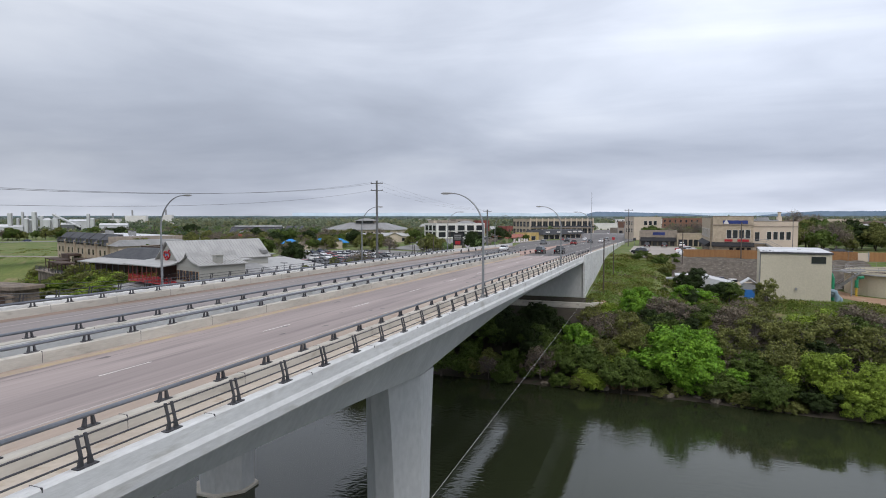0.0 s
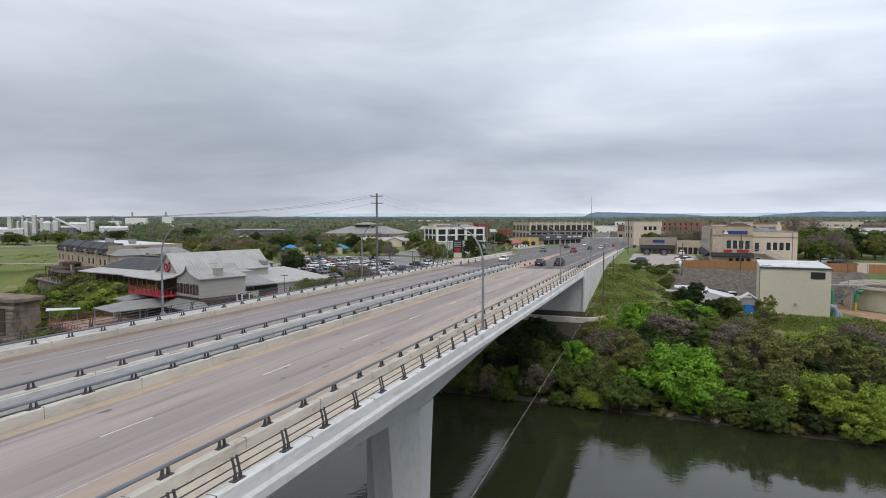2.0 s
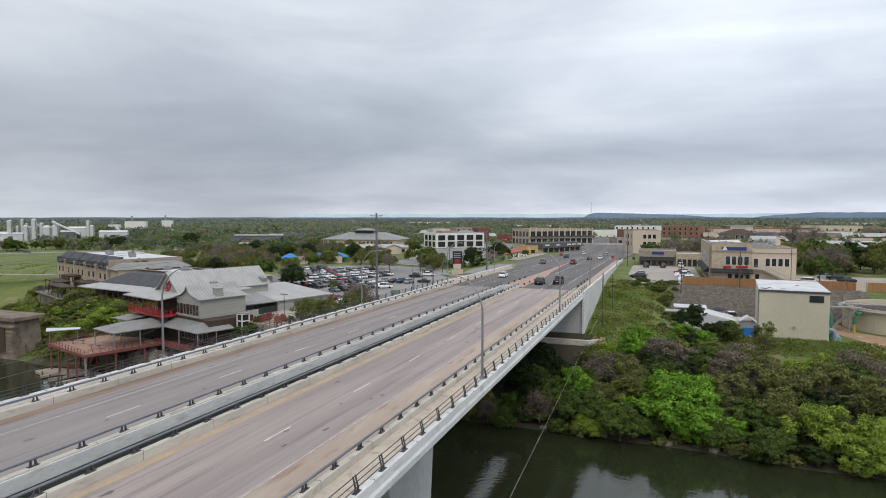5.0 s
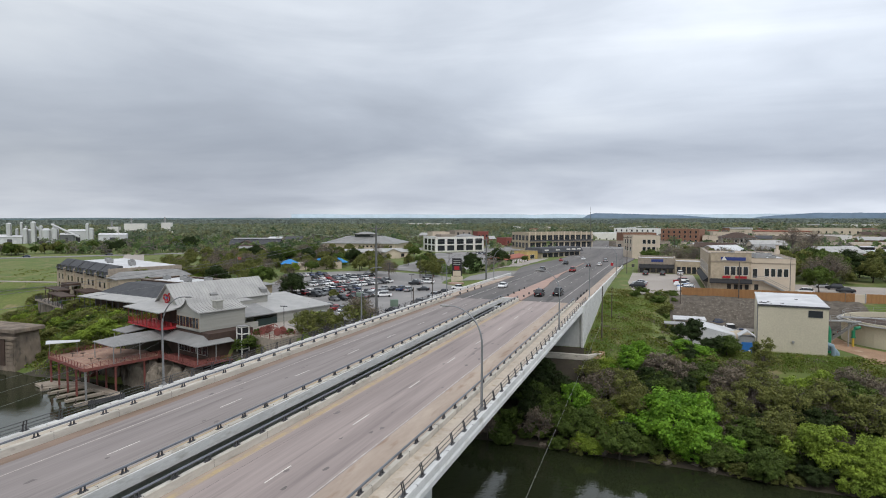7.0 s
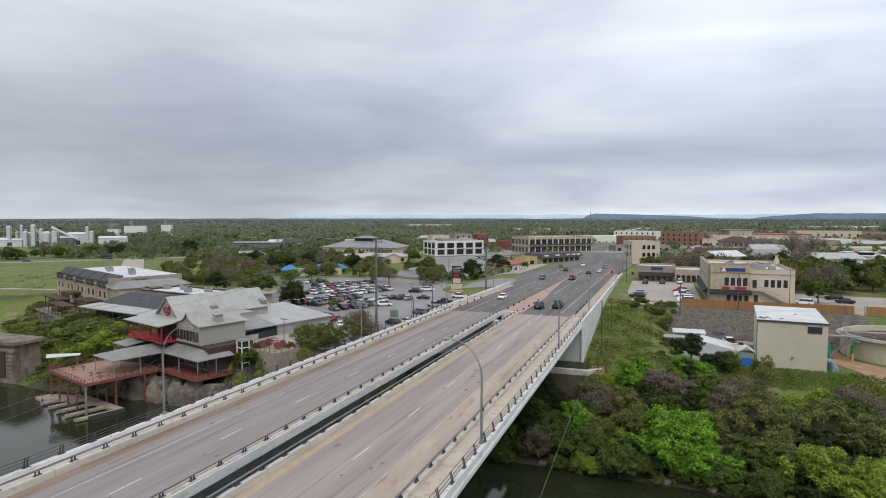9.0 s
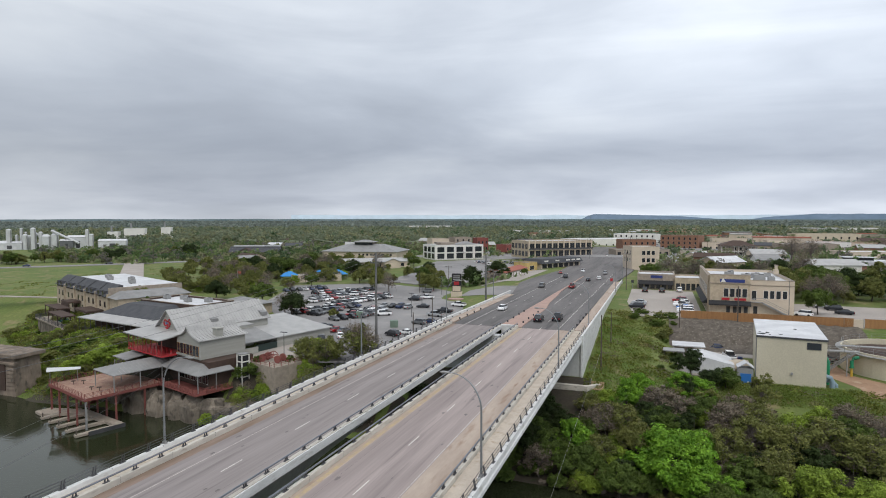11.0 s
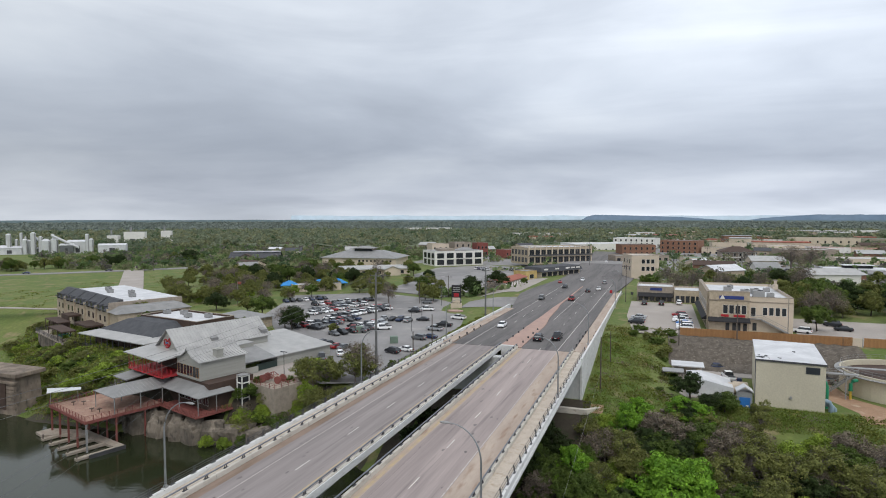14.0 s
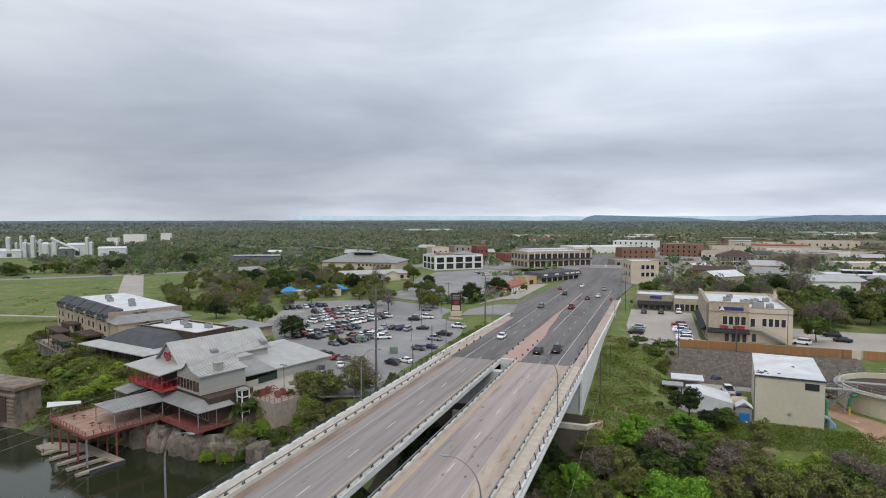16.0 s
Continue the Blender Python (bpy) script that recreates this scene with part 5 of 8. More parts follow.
block(2, 606, 13, 34, 24, 13.0, -16, M_BRICK, "three-storey brown brick corner block", rows=3, cols=7)
block(38, 600, 13, 30, 18, 7.0, -8, M_TAN, "low tan shop block with a flat roof", rows=1, cols=6)
block(-47, 694, 13, 45, 26, 11.8, -12, M_WHITEWALL, "three-storey white block with a flat roof", M_MEMBRANE, 3, 8)
block(-158, 533, 12, 11, 12, 12, 38, M_REDBRICK, "two-storey red brick block with flat roof", rows=2, cols=3)
block(-172, 510, 12, 16, 18, 13, 38, M_STONE2, "three-storey grey stone block with flat roof", rows=3, cols=3)
block(-190, 500, 12, 16, 16, 12, 38, M_TAN, "two-storey orange-tan block with flat roof", rows=2, cols=3)
block(-112, 560, 12, 50, 26, 8, 38, M_WHITEWALL, "low white warehouse with a pale roof", M_MEMBRANE, 1, 8)
block(-80, 620, 12, 70, 36, 8.5, 32, M_WHITEWALL, "long white warehouse with a pale roof", M_MEMBRANE, 1, 9)
block(-126.3, 515.4, 13, 23, 12, 6.0, 60, M_REDBRICK, "low red brick shop with a flat roof", rows=1, cols=5)
block(-30, 560, 13, 30, 20, 10, 20, M_BRICK, "dark brick two-storey block", M_DARKROOF, 2, 6)
block(-30, 470, 13.6, 42, 16, 5.0, 24, M_STONE2, "low row of shops with a grey roof", M_METALROOF2, 1, 8, 2.6)
block(18, 470, 13.6, 24, 14, 4.6, 10, M_TAN, "low shop beside the side street", M_TEALROOF, 1, 5)
block(122, 490, 12.5, 46, 22, 6.2, 14, M_TAN, "long cream hall with white roof", M_MEMBRANE, 1, 8)
block(98, 620, 12.5, 44, 20, 7.0, 8, M_TAN, "tan low block behind the car park", M_MEMBRANE, 1, 7)
block(140, 760, 13, 66, 24, 12, 0, M_TAN, "cream two-storey public building", M_METALROOF, 2, 9)
block(222, 850, 13, 60, 26, 9, 6, M_STONE2, "long building with a green metal roof", M_TEALROOF, 1, 9)
block(-12, 1180, 14, 90, 30, 9, -4, M_TAN, "long low store on the edge of town", M_REDROOF, 1, 12)
block(110, 1230, 14, 120, 30, 10, 2, M_TAN, "long low shopping centre with red roofs", M_REDROOF, 1, 14)
block(270, 1250, 14, 130, 34, 10, 4, M_WHITEWALL, "pale long shopping centre", M_MEMBRANE, 1, 14)
block(-75, 1050, 14, 90, 34, 8, 10, M_WHITEWALL, "pale warehouse beyond the woods", M_MEMBRANE, 1, 10)
block(-230, 1000, 14, 60, 26, 7, 20, M_WHITEWALL, "white shed among the trees", M_MEMBRANE, 1, 8)
block(-560, 1300, 14, 110, 30, 9, 30, M_WHITEWALL, "white shed far across the woods", M_MEMBRANE, 1, 10)
pb = thing("porch_house", "two-storey house with white porches and a brown hip roof", "house", m=local(46, 505, 13.2, 4))
part("wall", Geo().box(0, 24, 2.5, 18, -1, 8.0), M_STONE2, pb)
hip_roof(pb, 0, 24, 0, 18, 8.0, 4.0, M_BROWNWOOD, None, 1.0, "brown hip roof")
for z in (3.6, 7.6):
    part("porch_floor", Geo().box(-0.5, 24.5, 0, 2.5, z, z + 0.3), M_WHITEWALL, pb)
for k in range(9):
    part("porch_post", Geo().box(0 + 3 * k - 0.12, 3 * k + 0.12, 0.1, 0.35, 0, 8.0), M_WHITEWALL, pb)
for k in range(6):
    for z in (0.8, 4.8):
        window(pb, 2 + 4 * k, z, z + 2.0, 1.4, 2.5)
cv = thing("steel_canopy", "wide flat white canopy on posts over a car yard", "canopy", m=local(92, 398, 13.2, 4))
part("roof", Geo().box(0, 34, 0, 16, 4.4, 5.0), M_MEMBRANE, cv)
part("upper_roof", Geo().box(10, 26, 5, 13, 6.6, 6.9), M_MEMBRANE, cv)
part("upper_wall", Geo().box(11, 25, 6, 12, 5.0, 6.6), M_BLACK, cv)
for k in range(6):
    part("post", Geo().box(1 + 6.3 * k, 1.3 + 6.3 * k, 0.5, 0.8, 0, 4.4), M_STEELPOLE, cv)

# house at the far end of the field road
fh = thing("dark_roofed_hall", "low hall with a dark gable roof and white ridge", "building", m=local(-324, 394, 11.2, 26) @ Matrix.Scale(0.84, 4))
gable_walls(fh, 0, 46, 0, 20, -1, 4.5, 5.0, M_STONE2)
gable_roof(fh, 0, 46, 0, 20, 4.5, 5.0, M_DARKROOF, "x", 1.0)
gable_walls(fh, 8, 24, -6, 4, -1, 4.5, 4.0, M_STONE2, "y")
gable_roof(fh, 8, 24, -6, 4, 4.5, 4.0, M_BROWNWOOD, "y", 1.0)
part("ridge_cap", Geo().box(2, 46, 8.0, 12.0, 9.55, 10.6), M_MEMBRANE, fh, "white roof ridge")

# -- lime works far behind the field --
def silo(x, y, r, h, label="tall white concrete silo of the works"):
    s = thing("silo", label, "silo", "silos of the works", local(x, y, 12.0))
    part("shaft", Geo().cyl(0, 0, -1, h, r, n=18), M_PALE, s, smooth=True)
    part("cap", Geo().cyl(0, 0, h, h + r * 0.5, r, r * 0.4, n=18), M_MEMBRANE, s)
    part("ladder", Geo().box(r, r + 0.5, -0.4, 0.4, 0, h), M_STEELPOLE, s)
    return s


def works(cx, cy, k):
    for dx, dy, r, h in ((-34, -24, 3.2, 34), (-14, -10, 3.8, 36), (-10, -4, 3.0, 29), (-22, -14, 4.0, 24), (-4, -2, 7.0, 22), (2, 4, 5.5, 24), (30, 24, 2.8, 33), (34, 26, 3.6, 24)):
        silo(cx + dx * k, cy + dy * k, r * k * 0.72, h * 0.55)
    for dx, dy, w, d, h, c in ((-58, -44, 30, 14, 9, M_METALROOF), (12, 12, 22, 14, 16, M_PALE), (-40, -34, 24, 12, 8, M_MEMBRANE), (40, 30, 30, 14, 10, M_MEMBRANE), (10, 4, 14, 8, 11, PAINT["grey"])):
        b = thing("works_shed", "pale metal clad shed of the lime works", "building", "sheds of the works", local(cx + dx * k, cy + dy * k, 12.0, 40))
        gable_walls(b, 0, w * k, 0, d * k, -1, h * k * 0.8, 2 * k, c)
        gable_roof(b, 0, w * k, 0, d * k, h * k * 0.8, 2 * k, M_MEMBRANE, "x", 0.3)
        part("door", Geo().box(w * k * 0.4, w * k * 0.6, -0.1, 0, 0, h * k * 0.5), M_POST, b)
    cvy = thing("conveyor", "sloping pale conveyor gallery of the works", "conveyor")
    part("gallery", Geo().tube([(cx + 2 * k, cy, 30), (cx + 24 * k, cy + 18 * k, 17)], 1.2, 6), M_MEMBRANE, cvy)
    part("trestle", Geo().box(cx + 12 * k, cx + 13 * k, cy + 9 * k, cy + 10 * k, 11, 22), M_STEELPOLE, cvy)


M_PALE = mat("pale_cladding", (0.55, 0.56, 0.56), (0.47, 0.48, 0.48), 0.7, scale=0.1)
works(-572, 430, 0.85)
works(-590, 424, 0.5)
for x, y, w, h in ((-646, 560, 12, 13), (-634, 574, 24, 17), (-606, 606, 12, 18)):
    b = thing("works_tower", "boxy white tower building of the far works", "building", "towers of the far works", local(x, y, 12, 38))
    flat_block(b, 0, w, 0, 18, -1, h, M_WHITEWALL, M_MEMBRANE, 0.4)
    part("vent_stack", Geo().cyl(w * 0.3, 8, h - 0.5, h + 7, 1.0, n=8), M_STEELPOLE, b)
    part("opening", Geo().box(w * 0.3, w * 0.55, -0.1, 0, 2, h * 0.5), M_POST, b)


# -- long low stores of the outer town --
random.seed(45)
STORES = []
for i in range(34):
    a, r = radians(random.uniform(-12, 24)), random.uniform(640, 1500)
    x, y, w, h = r * math.sin(a), r * math.cos(a), random.uniform(22, 52), random.uniform(6, 9)
    STORES.append((x + w / 2, y + 8, w * 0.6 + 6, 24))
    s = thing("store_building", random.choice(["long low tan store with a pale flat roof", "long low grey store with a pale flat roof"]), "building", "stores of the outer town", local(x, y, float(ground_z(x, y)), random.uniform(-12, 12)))
    c = random.choice([M_TAN, M_WHITEWALL, M_STONE, M_BRICK, M_TAN])
    part("wall", Geo().box(0, w, 0, 22, -1, h), c, s)
    part("roof", Geo().box(-0.4, w + 0.4, -0.4, 22.4, h, h + 0.8), random.choice([M_MEMBRANE, M_METALROOF, M_REDROOF, M_METALROOF2]), s)
    part("shopfront", Geo().box(w * 0.1, w * 0.9, -0.15, 0, 0.5, h * 0.45), M_GLASS, s)


# -- houses among the trees --
random.seed(31)
SPOTS = [(-262, 330), (-285, 352), (-240, 470), (-275, 500), (-300, 540), (-210, 560), (-180, 600), (-330, 480), (-380, 520), (-140, 640), (-260, 640), (-420, 600), (70, 330), (20, 385), (55, 395), (30, 350), (88, 340), (115, 330), (60, 450), (25, 430), (140, 420), (150, 560), (80, 590), (180, 600), (60, 680), (110, 700), (10, 760), (60, 820), (-60, 800), (-120, 760), (190, 700), (250, 740), (-200, 760), (-480, 700),
         (-340, 700), (210, 480), (240, 560), (-10, 860), (-90, 900), (160, 900), (300, 900), (-300, 880), (-560, 860), (30, 960), (220, 1010), (-150, 980)]
for i, (x, y) in enumerate(SPOTS):
    w, d, h = random.uniform(12, 24), random.uniform(9, 14), random.uniform(3.0, 5.5)
    wall = random.choice((M_TAN, M_WHITEWALL, M_STONE2, M_STONE, M_BRICK))
    roof = random.choice((M_METALROOF, M_METALROOF2, M_DARKROOF, M_METALROOF, M_MEMBRANE, M_BROWNWOOD))
    b = thing("house", "low town house with a %s gable roof" % {M_METALROOF: "grey metal", M_METALROOF2: "dull metal", M_DARKROOF: "dark shingle", M_MEMBRANE: "pale", M_BROWNWOOD: "brown"}[roof], "house", "houses among the trees", local(x, y, float(ground_z(x, y)), random.uniform(-20, 60)))
    gable_walls(b, 0, w, 0, d, -1, h, d * 0.22, wall)
    gable_roof(b, 0, w, 0, d, h, d * 0.22, roof, "x", 0.6)
    for k in range(4):
        window(b, w * (k + 0.5) / 4, 0.9, 2.4, 1.4, 0)
    part("door", Geo().box(w * 0.5 - 0.5, w * 0.5 + 0.5, -0.08, 0, 0, 2.1), M_BROWNWOOD, b)

random.seed(41)
for i in range(34):
    x, y = random.uniform(-5, 260), random.uniform(520, 1150)
    if abs(x - 20) < 40 and y < 640:
        continue
    w = random.uniform(18, 48)
    block(x, y, float(ground_z(x, y)) - 0.3, w, random.uniform(12, 24), random.uniform(4.5, 8.0), random.uniform(-12, 20), random.choice((M_TAN, M_WHITEWALL, M_STONE2, M_BRICK, M_TAN)), "low flat-roofed block on the edge of town", random.choice((M_MEMBRANE, M_METALROOF, M_METALROOF2, M_REDROOF)), 1, 4)

# ---- the riverside restaurant, its decks and neighbours ----
RF = local(-92.4, 102.3, 0, -18)
rs = thing("riverside_restaurant", "grey riverside restaurant with metal roofs and red balcony", "building", m=RF)
# front block with a swept gable
part("wall", Geo().ring_loft([[(-9.5, y, 12.2), (0, y, 12.2), (0, y, 16.35), (-2.4, y, 16.9), (-4.0, y, 17.8), (-4.75, y, 18.8), (-5.5, y, 17.8), (-7.1, y, 16.9), (-9.5, y, 16.35)] for y in (0, 11.2)]), M_GREYWALL, rs, "grey sided upper block with a swept gable")
sec = [(-10.0, 16.25), (-7.1, 16.95), (-5.5, 17.85), (-4.75, 18.9), (-4.0, 17.85), (-2.4, 16.95), (0.5, 16.25)]
part("roof", Geo().ring_loft([[(x, y, z) for x, z in sec] + [(x, y, z + 0.16) for x, z in reversed(sec)] for y in (-0.5, 11.7)]), M_METALROOF, rs, "swept grey metal roof")
for k in range(16):
    y = -0.3 + 0.78 * k
    s = Geo()
    s.ring_loft([[(x, y + d, z + 0.15) for d in (-0.035, 0.035)] + [(x, y + d, z + 0.26) for d in (0.035, -0.035)] for x, z in sec[3:]])
    part("seam", s, M_METALROOF, rs)
part("chimney", Geo().box(-1.9, -0.3, 4.2, 5.8, 15.6, 18.3).box(-2.05, -0.15, 4.05, 5.95, 18.3, 18.5), M_GREYWALL, rs, "sided chimney box")
for k in range(7):
    window(rs, -8.8 + 1.3 * k, 12.9, 15.0, 1.0, 0, M_BROWNWOOD if k % 2 else M_WOOD)
part("window_band", Geo().box(-9.5, -0.05, -0.2, -0.1, 12.4, 12.75), M_GREYWALL, rs)
# main hall
gable_walls(rs, -22.6, -13.4, 2.5, 27.0, 9.0, 16.5, 4.4, M_GREYWALL, "y")
gable_roof(rs, -22.6, -13.4, 2.5, 27.0, 16.5, 4.5, M_METALROOF, "y", 0.6, 0.8, "steep standing-seam metal roof")
part("link_roof", Geo().ring_loft([[(-13.4, y, 16.3), (-9.4, y, 16.2), (-9.4, y, 16.4), (-13.4, y, 16.5)] for y in (1.5, 20)]), M_METALROOF, rs)
part("link_wall", Geo().box(-13.4, -9.5, 3.0, 20, 9, 16.2), M_GREYWALL, rs)
for x0, z0, r, a0 in ((-18.9, 18.0, 0.7, 0.4), (-17.6, 17.9, 0.75, 2.2), (-18.3, 17.2, 0.55, 3.6), (-17.1, 18.6, 0.4, 1.0)):
    part("sign_stroke", Geo().tube([(x0 + r * math.cos(a0 + 0.55 * i), 2.3, z0 + r * math.sin(a0 + 0.55 * i)) for i in range(9)], 0.17, 6), M_SIGNRED, rs, "red curled sign stroke")
part("sign_star", Geo().cyl(0, 0, 0, 0.1, 0.32, n=5).moved(Matrix.Translation((-18.2, 2.25, 17.9)) @ Matrix.Rotation(math.pi / 2, 4, "X")), PAINT["blue"], rs, "small blue star")
for x, y in ((-14.6, 12), (-14.2, 26)):
    part("dormer_vent", Geo().ring_loft([[(x - 0.9, y - 0.9, 17.4), (x + 0.9, y - 0.9, 17.4), (x + 0.9, y - 0.9, 18.2), (x - 0.9, y - 0.9, 18.6)], [(x - 0.9, y + 0.9, 17.4), (x + 0.9, y + 0.9, 17.4), (x + 0.9, y + 0.9, 18.2), (x - 0.9, y + 0.9, 18.6)]]), M_METALROOF2, rs)
# annex
part("annex_wall", Geo().box(-22.0, -2.0, 21.5, 38.5, 8.5, 13.4), M_GREYWALL, rs, "grey block annex wall")
part("annex_roof", Geo().ring_loft([[(-22.3, 20.8, 15.3), (-1.5, 20.8, 13.5), (-1.5, 39, 13.5), (-22.3, 39, 15.3)], [(-22.3, 20.8, 15.55), (-1.5, 20.8, 13.75), (-1.5, 39, 13.75), (-22.3, 39, 15.55)]]), M_METALROOF, rs, "shallow grey metal annex roof")
part("dark_gate", Geo().box(-2.3, -1.9, 15.5, 21.4, 8.5, 12.6), M_GREENDARK, rs, "dark green sheet gate")
part("service_wall", Geo().box(-1.6, -1.2, 11.3, 15.5, 8.5, 12.4), M_GREYWALL, rs)
part("service_roof", Geo().ring_loft([[(-9.4, 11.8, 15.2), (-1.0, 11.8, 13.6), (-1.0, 20.5, 13.6), (-9.4, 20.5, 15.2)], [(-9.4, 11.8, 15.4), (-1.0, 11.8, 13.8), (-1.0, 20.5, 13.8), (-9.4, 20.5, 15.4)]]), M_METALROOF2, rs)
# red upper balcony
part("balcony_floor", Geo().box(-25.2, -9.5, -3.6, 3.0, 12.0, 12.3), M_REDPAINT, rs, "bright red balcony floor")
part("balcony_roof", Geo().ring_loft([[(-26, -4.3, 15.8), (-9.3, -4.3, 15.8), (-9.3, 3.5, 16.6), (-26, 3.5, 16.6)], [(-26, -4.3, 16.0), (-9.3, -4.3, 16.0), (-9.3, 3.5, 16.8), (-26, 3.5, 16.8)]]), M_METALROOF, rs, "flat grey metal balcony roof")
railing(rs, [(-9.6, -3.5, 12.3), (-25.1, -3.5, 12.3), (-25.1, 3.0, 12.3)], 1.2, M_REDPAINT, 1.3, 6, "balcony_railing")
part("inner_wall", Geo().box(-22.6, -9.5, 2.2, 2.6, 9, 16.0), M_BROWNWOOD, rs)
for k in range(8):
    part("balcony_post", Geo().box(-25.1 + 2.2 * k, -24.95 + 2.2 * k, -3.55, -3.4, 12.3, 15.8), M_REDSTEEL, rs)
    part("chair_back", Geo().box(-23.9 + 1.9 * k, -23.4 + 1.9 * k, -1.0, -0.9, 12.3, 13.3), M_REDPAINT, rs)
# lower dining level
part("lower_wall", Geo().box(-24.5, 3.2, 0.1, 11, 5.5, 12.1), M_BROWNWOOD, rs, "dark timber lower storey")
for k in range(5):
    window(rs, -7.8 + 2.4 * k, 7.4, 9.4, 1.9, 0.1, M_GREYWALL, bars=2)
part("lower_roof", Geo().ring_loft([[(-10.6, -3.4, 10.0), (4.8, -3.4, 10.0), (4.8, 5.2, 10.0), (-10.6, 5.2, 10.0)], [(-10.6, -3.4, 10.16), (4.8, -3.4, 10.16), (4.8, 5.2, 10.16), (-10.6, 5.2, 10.16)], [(-10.6, 0.4, 11.7), (1.0, 0.4, 11.7), (1.0, 4.8, 11.7), (-10.6, 4.8, 11.7)]]), M_METALROOF2, rs, "grey metal skirt roof round the lower level")
part("wing_roof", Geo().ring_loft([[(-19.5, -13.7, 9.9), (-9.9, -13.7, 9.9), (-9.9, 0, 9.9), (-19.5, 0, 9.9)], [(-19.5, -13.7, 10.05), (-9.9, -13.7, 10.05), (-9.9, 0, 10.05), (-19.5, 0, 10.05)], [(-14.75, -9.2, 11.4), (-14.65, -9.2, 11.4), (-14.65, 0, 11.4), (-14.75, 0, 11.4)]]), M_METALROOF2, rs, "hipped grey metal roof over the deck")
sm = Geo()
for k in range(17):
    y = -13.4 + 0.8 * k
    t = min(1, (y + 13.7) / 4.5)
    for sx, ex in ((-19.5, -14.75), (-9.9, -14.65)):
        sm.tube([(sx, y, 10.08), (sx + (ex - sx) * t, y, 10.08 + 1.35 * t)], 0.04, 4)
part("wing_seams", sm, M_METALROOF, rs, kind="stuff")
part("back_roof", Geo().ring_loft([[(-25.5, -7.0, 10.7), (-19, -7.0, 10.7), (-19, 0.3, 11.5), (-25.5, 0.3, 11.5)], [(-25.5, -7.0, 10.9), (-19, -7.0, 10.9), (-19, 0.3, 11.7), (-25.5, 0.3, 11.7)]]), M_METALROOF2, rs)
for x, y in ((-19.2, -13.4), (-10.2, -13.4), (-10.2, -8), (-19.2, -8), (-10.2, -3.2), (-3, -3.2), (4.5, -3.2), (4.5, 1.0), (-25.2, -6.7)):
    part("canopy_post", Geo().box(x - 0.08, x + 0.08, y - 0.08, y + 0.08, 6.4, 10.0), M_STEELPOLE, rs)

dk = thing("boat_deck", "large weathered red boat deck on steel posts", "deck", m=RF)
for k in range(36):
    x = -28.6 + 0.508 * k
    part("plank", Geo().box(x, x + 0.48, -19.0, -3.2, 6.22, 6.4), M_PLANK, dk)
part("edge_beam", Geo().box(-28.75, -10.2, -19.2, -19.0, 5.85, 6.45).box(-28.8, -28.6, -19.0, -3.2, 5.85, 6.45).box(-10.32, -10.12, -19.0, -3.2, 5.85, 6.45), M_REDSTEEL, dk)
part("side_deck", Geo().box(-10.1, 5.2, -4.2, 0.0, 6.1, 6.4).box(3.3, 5.2, 0, 4.5, 6.1, 6.4), M_REDSTEEL, dk)
railing(dk, [(-10.2, -3.4, 6.4), (-10.2, -19.1, 6.4), (-28.7, -19.1, 6.4), (-28.7, -4, 6.4)], 1.05, M_REDSTEEL, 1.5, 4)
railing(dk, [(-10.0, -4.1, 6.4), (5.1, -4.1, 6.4), (5.1, 4.4, 6.4)], 1.05, M_REDSTEEL, 1.2, 5)
for x in (-28.4, -24.0, -19.5, -15.0, -10.5):
    for y in (-18.8, -13.0, -7.0):
        c = part("column", Geo().box(x - 0.16, x + 0.16, y - 0.16, y + 0.16, -2, 5.9), M_REDSTEEL if (x, y) != (-10.5, -18.8) else M_STEELPOLE, dk)
        if y < -12:
            part("brace", Geo().tube([(x, y, 4.6), (x + 1.2, y, 5.9)], 0.06, 5), M_REDSTEEL, c)
part("stair_flight", Geo().ring_loft([[(-26, -12, 0.6), (-26, -10.8, 0.6), (-26, -10.8, 0.9), (-26, -12, 0.9)], [(-20, -12, 6.0), (-20, -10.8, 6.0), (-20, -10.8, 6.3), (-20, -12, 6.3)]]), M_REDSTEEL, dk, "red steel stair down to the dock")
for i, (x, y) in enumerate(((-24, -16), (-22.6, -14.5), (-16, -15.5), (-14.4, -14.6))):
    t = thing("deck_table", "small brown table standing on the boat deck", "table", "tables on the boat deck", RF @ local(x, y, 6.4))
    part("tabletop", Geo().cyl(0, 0, 0.72, 0.77, 0.5, n=12), M_BROWNWOOD, t)
    part("pedestal", Geo().cyl(0, 0, 0, 0.72, 0.06, n=6), M_BROWNWOOD, t)
aw = thing("blue_awning", "pale blue-grey sheet awning over a corner of the deck", "awning", m=RF)
part("sheet", Geo().prism([(-31.5, -18.5), (-27.5, -20.0), (-24.8, -14.2), (-26.6, -13.4)], 9.3, 9.42), M_PALE, aw)
for x, y in ((-28.6, -18.9), (-26.4, -14.2)):
    part("post", Geo().cyl(x, y, 6.4, 9.3, 0.06, n=6), M_STEELPOLE, aw)

